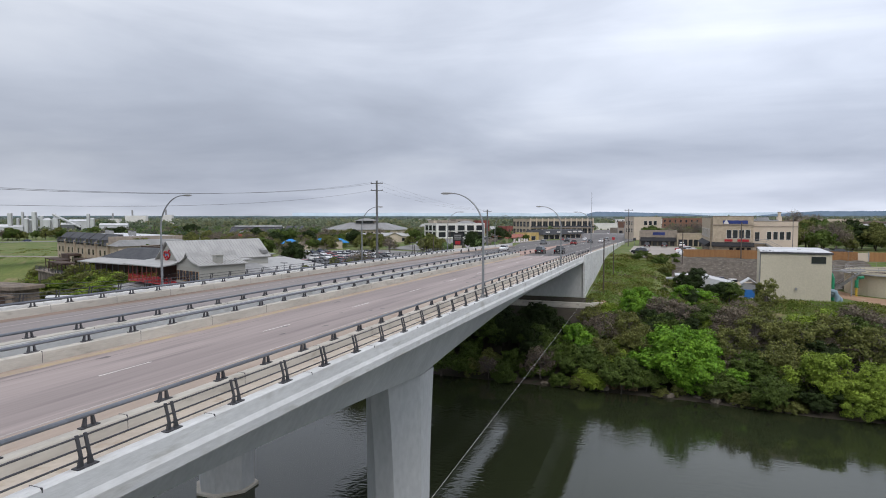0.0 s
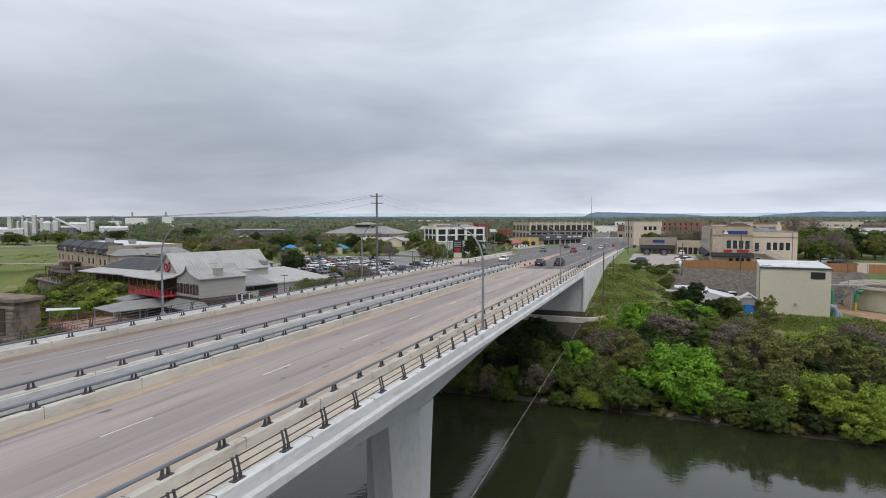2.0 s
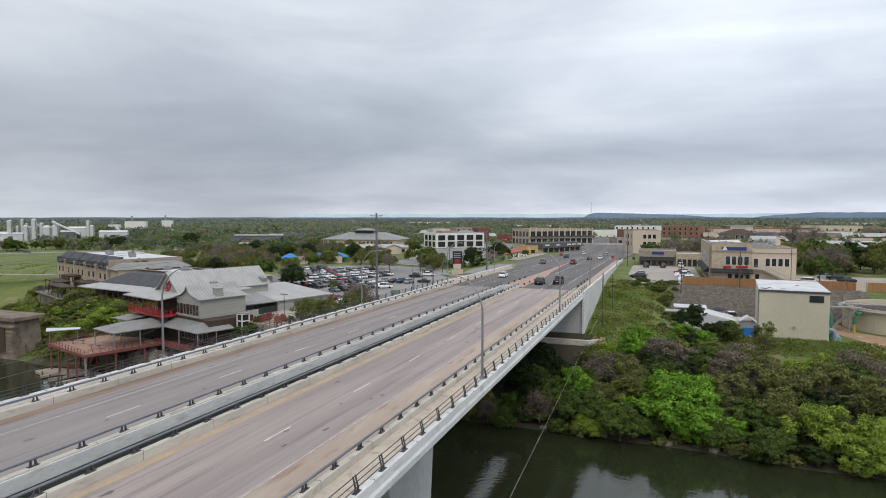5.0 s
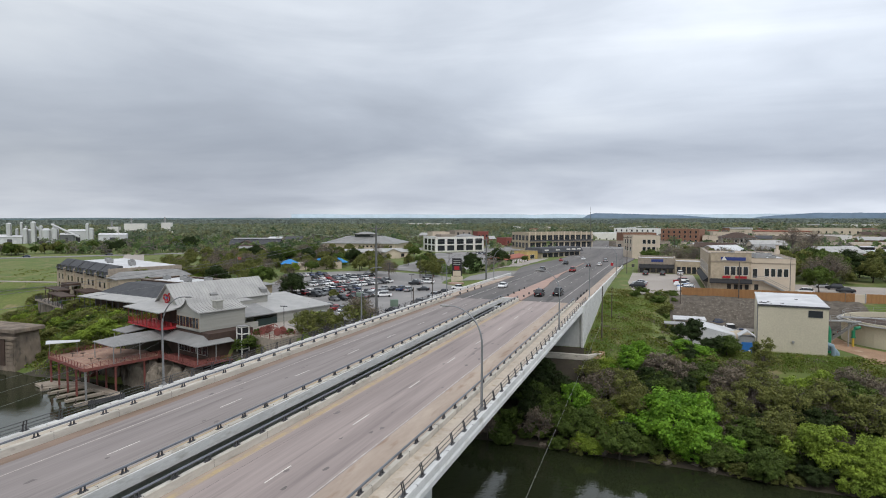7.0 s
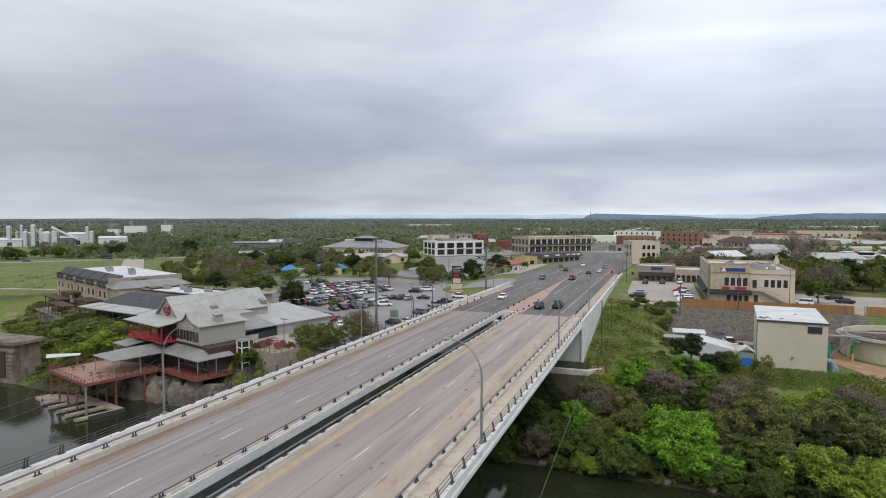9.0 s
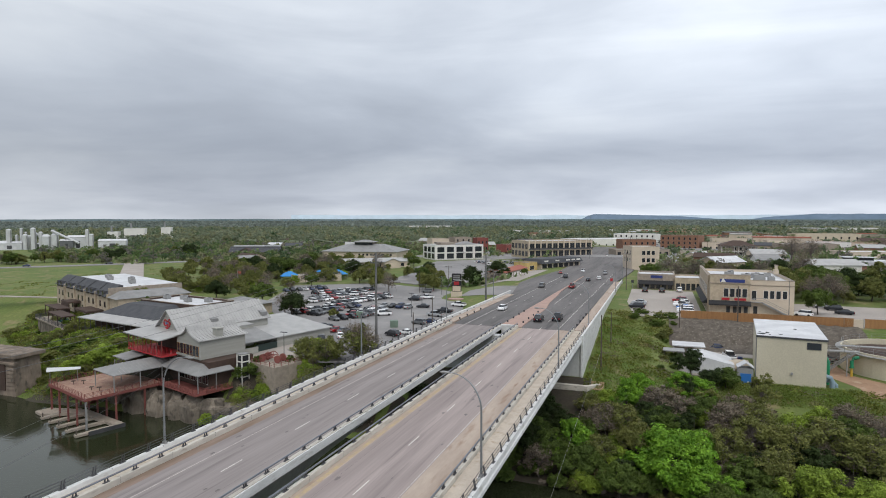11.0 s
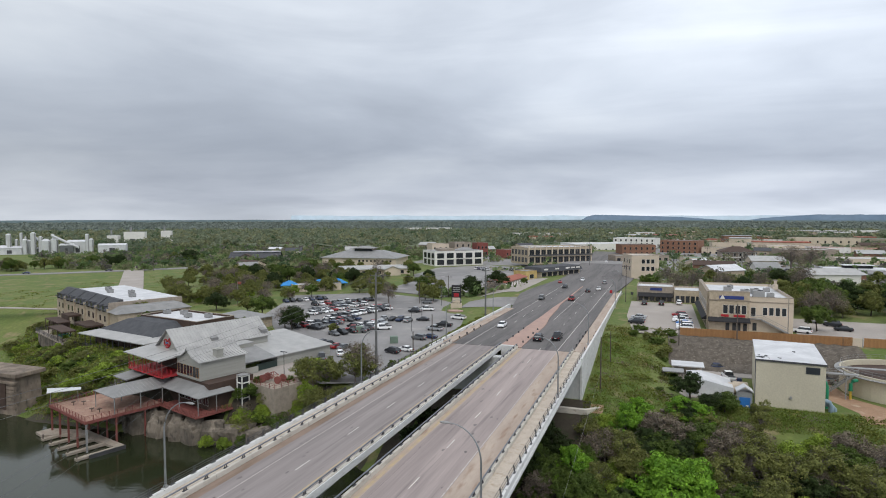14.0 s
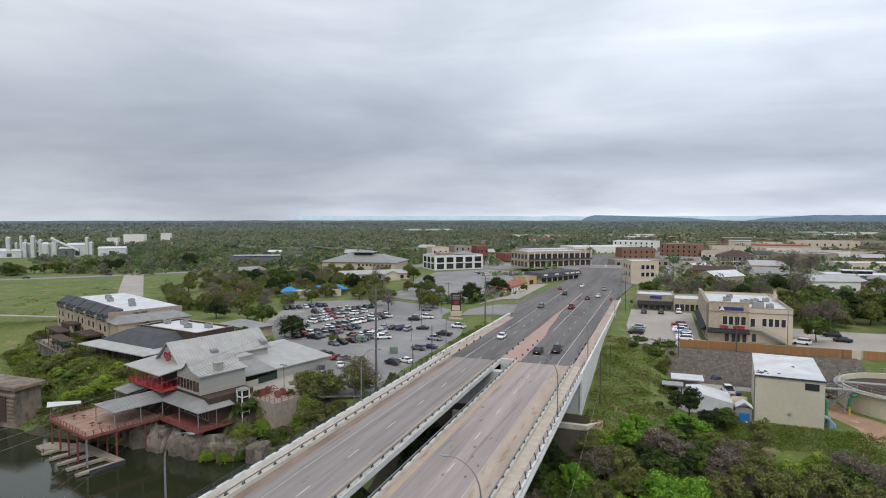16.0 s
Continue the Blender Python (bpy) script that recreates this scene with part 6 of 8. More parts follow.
dc = thing("floating_dock", "weathered grey floating dock with finger piers", "dock", m=RF)
part("walkway", Geo().prism([(-30, -21.5), (-26.5, -21.5), (-21, -16), (-7, -14.8), (-6.8, -13.0), (-22, -14), (-30, -18.5)], 0.15, 0.7), M_STONE2, dc)
for k in range(5):
    x = -25.0 + 4.3 * k
    part("finger", Geo().box(x, x + 1.1, -22.2, -14.5, 0.15, 0.62), M_STONE2, dc)
    part("mooring_post", Geo().cyl(x + 0.5, -21.9, -2, 1.5, 0.14, n=8), M_POLE, dc)
part("fender", Geo().box(-6.6, -6.4, -20, -13, 0.0, 0.8), M_POST, dc)

tw = thing("lift_tower", "white framed stair tower with dark square openings", "tower", m=RF @ local(5.6, 6.8, 8.0))
f = Geo()
for x in (-1.0, 0.8):
    for y in (-1.0, 0.8):
        f.box(x, x + 0.2, y, y + 0.2, -2, 5.2)
for z in (0.2, 1.85, 3.5, 5.0):
    f.box(-1, 1, -1, -0.8, z, z + 0.2).box(-1, 1, 0.8, 1, z, z + 0.2).box(-1, -0.8, -0.8, 0.8, z, z + 0.2).box(0.8, 1, -0.8, 0.8, z, z + 0.2)
part("tower_frame", f, M_WHITEWALL, tw)
part("core", Geo().box(-0.78, 0.78, -0.78, 0.78, -2, 5.0), M_BLACK, tw)
part("cap", Geo().box(-1.05, 1.05, -1.05, 1.05, 5.2, 5.35), M_METALROOF2, tw)
ty = thing("service_terrace", "concrete service terrace with a rusty red railing", "terrace", m=RF)
part("slab", Geo().box(0.3, 13.6, 9.0, 22, 1.0, 10.85), M_STONE2, ty)
railing(ty, [(0.6, 9.1, 10.85), (13.5, 9.1, 10.85), (13.5, 21.9, 10.85)], 1.1, M_REDSTEEL, 1.6, 3)
fm = thing("rusty_machine", "rusty antique farm machine on the terrace", "machine", m=RF @ local(8.5, 12.5, 10.85, 20) @ Matrix.Scale(1.15, 4))
random.seed(8)
for k in range(26):
    a = Vector((random.uniform(-2.2, 2.2), random.uniform(-1, 1), random.uniform(0.4, 2.0)))
    b = a + Vector((random.uniform(-1.2, 1.2), random.uniform(-0.6, 0.6), random.uniform(-0.5, 0.5)))
    part("bar", Geo().tube([a, b], 0.08, 5), M_REDSTEEL, fm)
for x in (-1.8, 1.6):
    for y in (-0.9, 0.9):
        part("wheel", Geo().cyl(0, 0, -0.12, 0.12, 0.75, n=14).moved(Matrix.Translation((x, y, 0.75)) @ Matrix.Rotation(math.pi / 2, 4, "X")), M_REDSTEEL, fm)

# rock face below the restaurant
def boulder(x, y, z, s, seed, squash=(1, 1, 1)):
    bm = bmesh.new()
    bmesh.ops.create_icosphere(bm, subdivisions=3, radius=1)
    for v in bm.verts:
        p = v.co * 1.3 + Vector((seed * 7.3, 0, 0))
        q = 1 + 0.34 * noise.noise(p) + 0.13 * noise.noise(p * 2.7) + 0.10 * abs(noise.noise(p * 6))
        b = Vector([math.copysign(abs(c) ** 0.5, c) for c in v.co])  # squared, bedded block
        b.z += 0.05 * math.sin(9 * b.z + seed)
        v.co = Vector((b.x * squash[0], b.y * squash[1], b.z * squash[2])) * s * q * 0.86
    me = bpy.data.meshes.new("boulder")
    bm.to_mesh(me)
    bm.free()
    me.materials.append(M_ROCK)
    ob = new("boulder", me)
    ob.matrix_basis = local(x, y, z, seed * 40)
    return tagged(ob, "big grey-tan limestone block at the water's edge", "rock", "rocks of the bank")


for i, (lx, ly, s, q) in enumerate(((-13, -5.5, 3.0, (1.2, 0.8, 1.5)), (-8.5, -3.4, 3.2, (1.2, 0.8, 1.4)), (-4, -2.8, 3.0, (1.1, 0.8, 1.4)), (0.5, -2.2, 3.0, (1.2, 0.8, 1.3)), (4.5, 0.5, 3.0, (1.1, 0.9, 1.2)), (8.5, 3.5, 3.0, (1.3, 0.9, 1.0)), (13, 6.0, 2.8, (1.3, 0.9, 0.9)), (-18, -6.5, 2.6, (1.2, 0.8, 1.3)), (-23, -8, 2.4, (1.3, 0.8, 1.1)), (19, 11, 2.6, (1.3, 1, 0.8)))):
    p = RF @ Vector((lx, ly, 0))
    boulder(p.x, p.y, 1.0, s * 0.95, i + 1, (q[0] * 1.15, q[1], q[2] * 1.1))
random.seed(21)
for i in range(12):
    x = random.uniform(-34, 38)
    y = float(np.interp(x, SHORE_X, SHORE_Y)) + random.uniform(-1.0, 1.2)
    boulder(x, y, 0.15, random.uniform(0.3, 0.75), i + 20, (1.3, 1, 0.7))
for i in range(22):
    x, y = random.uniform(-6, 2), random.uniform(111, 122)
    boulder(x, y, float(ground_z(x, y)) + 0.1, random.uniform(0.3, 0.8), i + 80, (1.3, 1, 0.6))

M_OLDCONC = mat("stained_old_concrete", (0.27, 0.215, 0.165), (0.13, 0.105, 0.085), 0.95, scale=0.35, fine=2, bump=0.6, bscale=2, c3=(0.08, 0.07, 0.055), stretch=(1, 1, 0.5))
op = thing("old_pier", "ruined tan concrete pier of an earlier bridge", "pier", m=Matrix.Translation((-12.5, 10.3, 0)))
part("shaft", Geo().ring_loft([[(-150, 88, -2), (-131.5, 88, -2), (-131.5, 95, -2), (-150, 95, -2)], [(-150, 88.4, 9.3), (-132.2, 88.4, 9.3), (-132.2, 94.6, 9.3), (-150, 94.6, 9.3)]]), M_OLDCONC, op)
part("cap", Geo().box(-150.5, -131.0, 87.6, 95.4, 9.3, 10.2, 0.15), M_OLDCONC, op, "broken pale cap slab")
# Dark slabs stand for the shaded openings in the shaft.
for x0 in (-147.5, -140.6):
    part("recess", Geo().box(x0, x0 + 5.6, 87.95, 88.4, 1.2, 7.6), M_BROWNWOOD, op, "recess filled dark for its shade")
part("ledge", Geo().box(-149.5, -131.2, 87.7, 88.6, 7.7, 8.3, 0.1), M_OLDCONC, op)
for k in range(7):
    z = 1.6 + 0.95 * k
    part("board_mark", Geo().box(-134.6, -132.0, 87.93, 88.5, z, z + 0.7), M_OLDCONC, op)

# grey hall with the dark hip roof, and the hotel behind it
mh = thing("dining_hall", "low hall with a dark hip roof and pale canopy edge", "building", m=local(-157.5, 127.5, 0, -11))
part("wall", Geo().box(2, 31, 2.5, 14, 6.0, 14.0), M_BROWNWOOD, mh)
part("canopy_roof", Geo().ring_loft([[(0, -1.5, 14.0), (31.5, -1.5, 14.0), (32, 13, 14.0), (0, 13, 14.0)], [(0, -1.5, 14.25), (31.5, -1.5, 14.25), (32, 13, 14.25), (0, 13, 14.25)], [(4, 2.6, 15.2), (29, 2.6, 15.2), (29, 12, 15.2), (4, 12, 15.2)]]), M_METALROOF, mh, "pale metal canopy edge")
part("roof", Geo().ring_loft([[(4, 2.4, 15.1), (29.4, 2.4, 15.1), (29.4, 14, 15.1), (4, 14, 15.1)], [(9, 8.2, 17.8), (25, 8.2, 17.8), (25, 13, 17.8), (9, 13, 17.8)]]), M_DARKROOF, mh, "dark shingle hip roof")
flat_block(mh, 8, 34, 13, 26, 9, 18.2, M_BROWNWOOD, M_MEMBRANE, 0.5, "rear_wall")
part("terrace", Geo().box(0, 31, -1.2, 2.4, 10.2, 10.6), M_BROWNWOOD, mh, "dark timber terrace")
for k in range(12):
    part("terrace_post", Geo().box(0.2 + 2.75 * k, 0.35 + 2.75 * k, -1.1, -0.95, 6.0 if k % 2 else 5.0, 14.0), M_POST, mh)
railing(mh, [(0.2, -1.1, 10.6), (31, -1.1, 10.6)], 1.0, M_POST, 1.4, 5)
part("plinth", Geo().box(8, 31, 0.5, 3, 4, 10.2), M_STONE2, mh)
for x, y in ((10.5, 20), (16, 22), (22, 19), (27.5, 22)):
    p = mh.matrix_basis @ Vector((x, y, 17.7))
    ac_unit(p.x, p.y, p.z, 1.1, -11)

HF = local(-212.8, 162.0, 0, -23)
ht = thing("hotel", "three-storey tan stone hotel with a dark mansard roof", "building", m=HF)
part("wall", Geo().box(0, 55, 0, 23, 9.5, 18.4), M_STONE, ht)
part("flat_roof", Geo().box(4, 54, 4.0, 22.5, 20.2, 20.6), M_MEMBRANE, ht, "white flat roof")
for k in range(5):
    x0 = 11 * k
    part("mansard", Geo().ring_loft([[(x0 + 0.2, -0.7, 18.2), (x0 + 10.2, -0.7, 18.2), (x0 + 10.2, 4.6, 18.2), (x0 + 0.2, 4.6, 18.2)], [(x0 + 0.2, 3.4, 21.3), (x0 + 10.2, 3.4, 21.3), (x0 + 10.2, 4.6, 21.3), (x0 + 0.2, 4.6, 21.3)]]), M_DARKROOF, ht, "dark shingle mansard")
    for dx in (3.0, 7.2):
        part("dormer", Geo().box(x0 + dx - 0.8, x0 + dx + 0.8, -0.5, 2.2, 17.6, 19.6), M_DARKROOF, ht)
        for z in (11.2, 14.4, 17.8):
            window(ht, x0 + dx, z, z + 1.7, 1.2, 0 if z < 17 else -0.5, M_BROWNWOOD)
    part("pier", Geo().box(x0 + 10.3, x0 + 10.9, -0.5, 0, 9.5, 18.8), M_STONE, ht)
part("side_parapet", Geo().box(54.4, 55.2, 0, 23, 18.4, 20.7), M_STONE2, ht)
part("end_roof", Geo().ring_loft([[(50, -0.6, 17.9), (63, -0.6, 17.9), (63, 23, 17.9), (50, 23, 17.9)], [(52, 3, 19.6), (61, 3, 19.6), (61, 20, 19.6), (52, 20, 19.6)]]), M_METALROOF2, ht)
part("end_wall", Geo().box(55.2, 62.5, 0.2, 22.5, 9.5, 17.9), M_STONE, ht)
part("porch", Geo().box(20, 28, -4, 0, 13.6, 14.2).box(20, 28, -4, -3.6, 10, 13.6), M_BROWNWOOD, ht, "dark timber porch")
part("porch", Geo().box(38, 50, -5, 0, 12.8, 13.4), M_BROWNWOOD, ht)
for x, y in ((18, 12), (26, 10), (35, 14), (44, 11)):
    p = HF @ Vector((x, y, 20.6))
    ac_unit(p.x, p.y, p.z, 1.2, -23)
pl = thing("pool_terrace", "paved pool terrace with a dark fence", "terrace", m=HF)
part("slab", Geo().box(23.5, 54, -12.6, -3.0, 9.1, 9.5), M_STONE2, pl)
part("footing", Geo().box(24.2, 53.6, -12.0, -3.4, 5, 9.1), M_ROCK, pl)
part("pool", Geo().box(36, 43.5, -9.6, -6.4, 9.47, 9.55), M_TEAL, pl, "turquoise pool water")
railing(pl, [(23.6, -3.2, 9.5), (23.6, -12.5, 9.5), (53.9, -12.5, 9.5), (53.9, -6, 9.5)], 1.2, M_POST, 1.5, 5)
for x0, y0 in ((17.5, -8.4), (36.5, -12.2)):
    pg = thing("pergola", "long dark brown timber pergola", "pergola", "pergolas by the pool", HF @ local(x0, y0, 9.5))
    part("roof", Geo().box(0, 15, 0, 4, 3.0, 3.3), M_BROWNWOOD, pg)
    for x in (0.3, 5, 10, 14.6):
        for y in (0.2, 3.7):
            part("post", Geo().box(x - 0.1, x + 0.1, y - 0.1, y + 0.1, 0, 3.0), M_BROWNWOOD, pg)
gh = thing("gate_house", "small grey-roofed lobby wing beside the hotel", "building", m=local(-140, 166, 11.0, -20))
part("wall", Geo().box(0, 16, 0, 9, -1, 3.4), M_STONE, gh)
hip_roof(gh, 0, 16, 0, 9, 3.4, 1.6, M_METALROOF2, None, 0.8, "grey metal roof")
for k in range(4):
    window(gh, 2.4 + 3.7 * k, 0.8, 2.5, 1.6, 0, M_BROWNWOOD)
for x, y in ((-143, 152), (-134, 148)):
    c = thing("stone_chimney", "tan stone pillar with a capped top", "pillar", "stone pillars", local(x, y, 10.5))
    part("shaft", Geo().box(-0.9, 0.9, -0.9, 0.9, -1, 6.2), M_STONE, c)
    part("cap", Geo().box(-1.1, 1.1, -1.1, 1.1, 6.2, 6.5), M_STONE2, c)

# ---- trees and scrub ----
RNG = np.random.default_rng(5)


def quads_mesh(name, c, size, material, out=None, rng=None):
    """Leaf sprays: one small bent quad at each of the points c, turned at random, leaning outwards."""
    rng = rng or RNG
    n = len(c)
    d = rng.normal(size=(n, 3))
    if out is not None:
        d = d * 0.48 + out
    d /= np.linalg.norm(d, axis=1, keepdims=True)
    h = np.where(np.abs(d[:, 2:3]) < 0.9, np.array([[0, 0, 1.0]]), np.array([[1.0, 0, 0]]))
    u = np.cross(d, h)
    u /= np.linalg.norm(u, axis=1, keepdims=True)
    w = np.cross(d, u)
    a = rng.uniform(0, 2 * np.pi, (n, 1))
    u, w = u * np.cos(a) + w * np.sin(a), w * np.cos(a) - u * np.sin(a)
    s = size.reshape(-1, 1) * 0.5
    k1, k2 = rng.uniform(0.7, 1.3, (n, 1)), rng.uniform(0.5, 1.0, (n, 1))
    bend = d * s * 0.35
    v = np.stack([c - u * s * k1 - w * s * 0.3 * k2 - bend, c + w * s * -0.9 * k2, c + u * s * k1 + w * s * 0.2 - bend, c + w * s * k1], 1).reshape(-1, 3)
    me = bpy.data.meshes.new(name)
    me.vertices.add(4 * n)
    me.loops.add(4 * n)
    me.polygons.add(n)
    me.vertices.foreach_set("co", v.astype(np.float32).ravel())
    me.loops.foreach_set("vertex_index", np.arange(4 * n, dtype=np.int32))
    me.polygons.foreach_set("loop_start", np.arange(0, 4 * n, 4, dtype=np.int32))
    me.polygons.foreach_set("loop_total", np.full(n, 4, dtype=np.int32))
    me.update()
    me.validate()
    me.materials.append(material)
    return me


def crown_points(rng, n, r, h, base, lobes):
    """Points in clumps of foliage on the boughs of a crown: r radius, h crown height above base."""
    d = rng.normal(size=(lobes, 3))
    d /= np.linalg.norm(d, axis=1, keepdims=True)
    d[:, 2] = np.abs(d[:, 2]) * 1.7 - 0.78
    d[:, :2] *= np.where(d[:, 2:3] < 0, 1.15 + 0.5 * d[:, 2:3], 1.0)
    lc = np.array([0, 0, base + 0.46 * h]) + d * np.array([r, r, 0.52 * h]) * rng.uniform(0.35, 0.82, (lobes, 1))
    lr = r * (rng.uniform(0.16, 0.34, lobes) if lobes > 15 else rng.uniform(0.28, 0.46, lobes))
    per = 8  # clumps on each bough
    e = rng.normal(size=(lobes * per, 3)) + np.repeat(d, per, 0) * 0.7 + np.array([0, 0, 0.35])
    e /= np.linalg.norm(e, axis=1, keepdims=True)
    cc = np.repeat(lc, per, 0) + e * np.repeat(lr, per)[:, None] * rng.uniform(0.55, 1.05, (lobes * per, 1))
    cr = np.repeat(lr, per) * rng.uniform(0.28, 0.6, lobes * per)
    wt = cr ** 2 / np.sum(cr ** 2)
    k = rng.choice(lobes * per, n, p=wt)
    q = rng.normal(size=(n, 3)) + np.array([0, 0, 0.3])
    q /= np.linalg.norm(q, axis=1, keepdims=True)
    p = cc[k] + q * (cr[k] * rng.uniform(0.55, 1.1, n))[:, None] * np.array([1.1, 1.1, 0.75])
    out = q * 0.7 + e[k] * 0.55 + np.array([0, 0, 0.25])
    return p, out, lc


def make_tree(name, label, seed, height, r, leaf, n, size, trunk=0.25, bare=False, low=0.25, category="tree", group="trees"):
    rng = np.random.default_rng(seed)
    n, size = int(n * 1.9), size * 0.64
    t = thing(name, label, category, group)
    base = height * low
    p, d, lc = crown_points(rng, n, r, height - base, base, 40 if r > 3 else 20)
    g = Geo()
    top = height * 0.62
    g.tube([(0, 0, -0.6), (0.05 * r, 0.03 * r, base), (rng.uniform(-0.1, 0.1) * r, rng.uniform(-0.1, 0.1) * r, top)], [trunk, trunk * 0.75, trunk * 0.3], 7)
    for q in lc:
        s = rng.uniform(0.3, 0.8)
        st = Vector((0.04 * r * s, 0.03 * r * s, base * 0.6 + (top - base * 0.6) * s))
        e = Vector(q)
        mid = (st + e) / 2 + Vector((0, 0, 0.08 * height))
        g.tube([st, mid, e], [trunk * 0.38, trunk * 0.22, trunk * 0.07], 5)
        for _ in range(7 if bare else 3):
            f = e + Vector(rng.normal(size=3)) * r * 0.26
            g.tube([mid.lerp(e, rng.uniform(0.3, 1)), f], [trunk * 0.1, trunk * 0.03], 3)
    if name != "bush":
        part("trunk", g, M_TWIG if bare else M_BARK, t, smooth=True)
    part("crown", quads_mesh("crown", p, rng.uniform(0.6, 1.3, n) * size, leaf, d, rng), leaf, t)
    return t


def at_ground(x, y, s=1.0, turn=0, sz=None, dz=0.0):
    return Matrix.Translation((x, y, float(ground_z(x, y)) + dz)) @ Matrix.Rotation(radians(turn), 4, "Z") @ Matrix.Diagonal((s, s, sz or s, 1))


PROTO = {}


def plant(kind, x, y, s=1.0, sz=None, dz=0.0, tag=None):
    m = at_ground(x, y, s, (x * 37 + y * 91) % 360, sz, dz)
    name, label, seed, h, r, leaf, n, size, trunk, bare, low, cat, grp = KINDS[kind]
    if kind not in PROTO:
        PROTO[kind] = make_tree(name, label, seed, h, r, leaf, n, size, trunk, bare, low, cat, grp)
        PROTO[kind].matrix_basis = m
        ob = PROTO[kind]
    else:
        src = PROTO[kind]
        keep = src.scale.copy()
        ob = copy_thing(src, m @ Matrix.Diagonal((1 / keep[0], 1 / keep[1], 1 / keep[2], 1)))
    return ob


KINDS = {
    "bright": ("broadleaf_tree", "full bright green broadleaf tree on the river bank", 11, 11.0, 6.6, M_LEAF_BRIGHT, 15000, 0.52, 0.32, False, 0.12, "tree", "trees of the bank"),
    "lime": ("broadleaf_tree", "yellow-green broadleaf tree with airy crown", 12, 9.5, 6.0, M_LEAF_LIME, 10500, 0.48, 0.28, False, 0.1, "tree", "trees of the bank"),
    "green": ("broadleaf_tree", "mid-green broadleaf tree with uneven crown", 13, 8.0, 4.2, M_LEAF_GREEN, 6500, 0.46, 0.24, False, 0.12, "tree", "trees of the bank"),
    "fresh": ("broadleaf_tree", "fresh green young broadleaf tree", 17, 7.0, 3.6, M_LEAF_BRIGHT, 5200, 0.42, 0.2, False, 0.1, "tree", "trees of the bank"),
    "dark": ("evergreen_tree", "dense evergreen tree, its dark green deepened as by shade", 14, 7.0, 3.6, M_LEAF_DARK, 6500, 0.42, 0.26, False, 0.15, "tree", "trees of the bank"),
    "olive": ("scrub_tree", "olive-brown half-leafed scrub tree", 15, 6.5, 3.7, M_LEAF_OLIVE, 3600, 0.40, 0.18, True, 0.1, "tree", "scrub of the bank"),
    "bare": ("bare_tree", "bare grey-brown twiggy shrub", 16, 5.5, 3.4, M_LEAF_BROWN, 1500, 0.34, 0.16, True, 0.1, "tree", "scrub of the bank"),
    "tall": ("scrub_tree", "tall twiggy scrub tree in thin brown leaf", 26, 8.5, 3.0, M_LEAF_OLIVE, 2600, 0.36, 0.16, True, 0.25, "tree", "scrub of the bank"),
    "bush": ("bush", "low dark green bush on the bank", 18, 3.2, 2.4, M_LEAF_GREEN, 3000, 0.36, 0.1, False, 0.02, "bush", "bushes"),
    "brush": ("bush", "low olive-green bush on the bank", 19, 2.8, 2.3, M_LEAF_OLIVE, 2400, 0.36, 0.1, False, 0.02, "bush", "bushes"),
    "limebush": ("bush", "yellow-green spring bush on the bank", 20, 4.5, 3.2, M_LEAF_LIME, 3200, 0.40, 0.12, False, 0.05, "bush", "bushes"),
    "shade": ("shade_tree", "rounded green street shade tree", 22, 9.0, 5.0, M_LEAF_GREEN, 5500, 0.60, 0.25, False, 0.25, "tree", "shade trees"),
    "oak": ("oak_tree", "broad dark green live oak", 23, 9.0, 6.2, M_LEAF_DARK, 6500, 0.65, 0.35, False, 0.2, "tree", "shade trees"),
    "spring": ("shade_tree", "yellow-green spring shade tree", 24, 8.5, 5.2, M_LEAF_OLIVE, 5000, 0.62, 0.25, False, 0.2, "tree", "shade trees"),
    "winter": ("bare_tree", "leafless grey tree with spreading twigs", 25, 10.0, 5.5, M_LEAF_BROWN, 900, 0.4, 0.3, True, 0.2, "tree", "bare trees"),
}

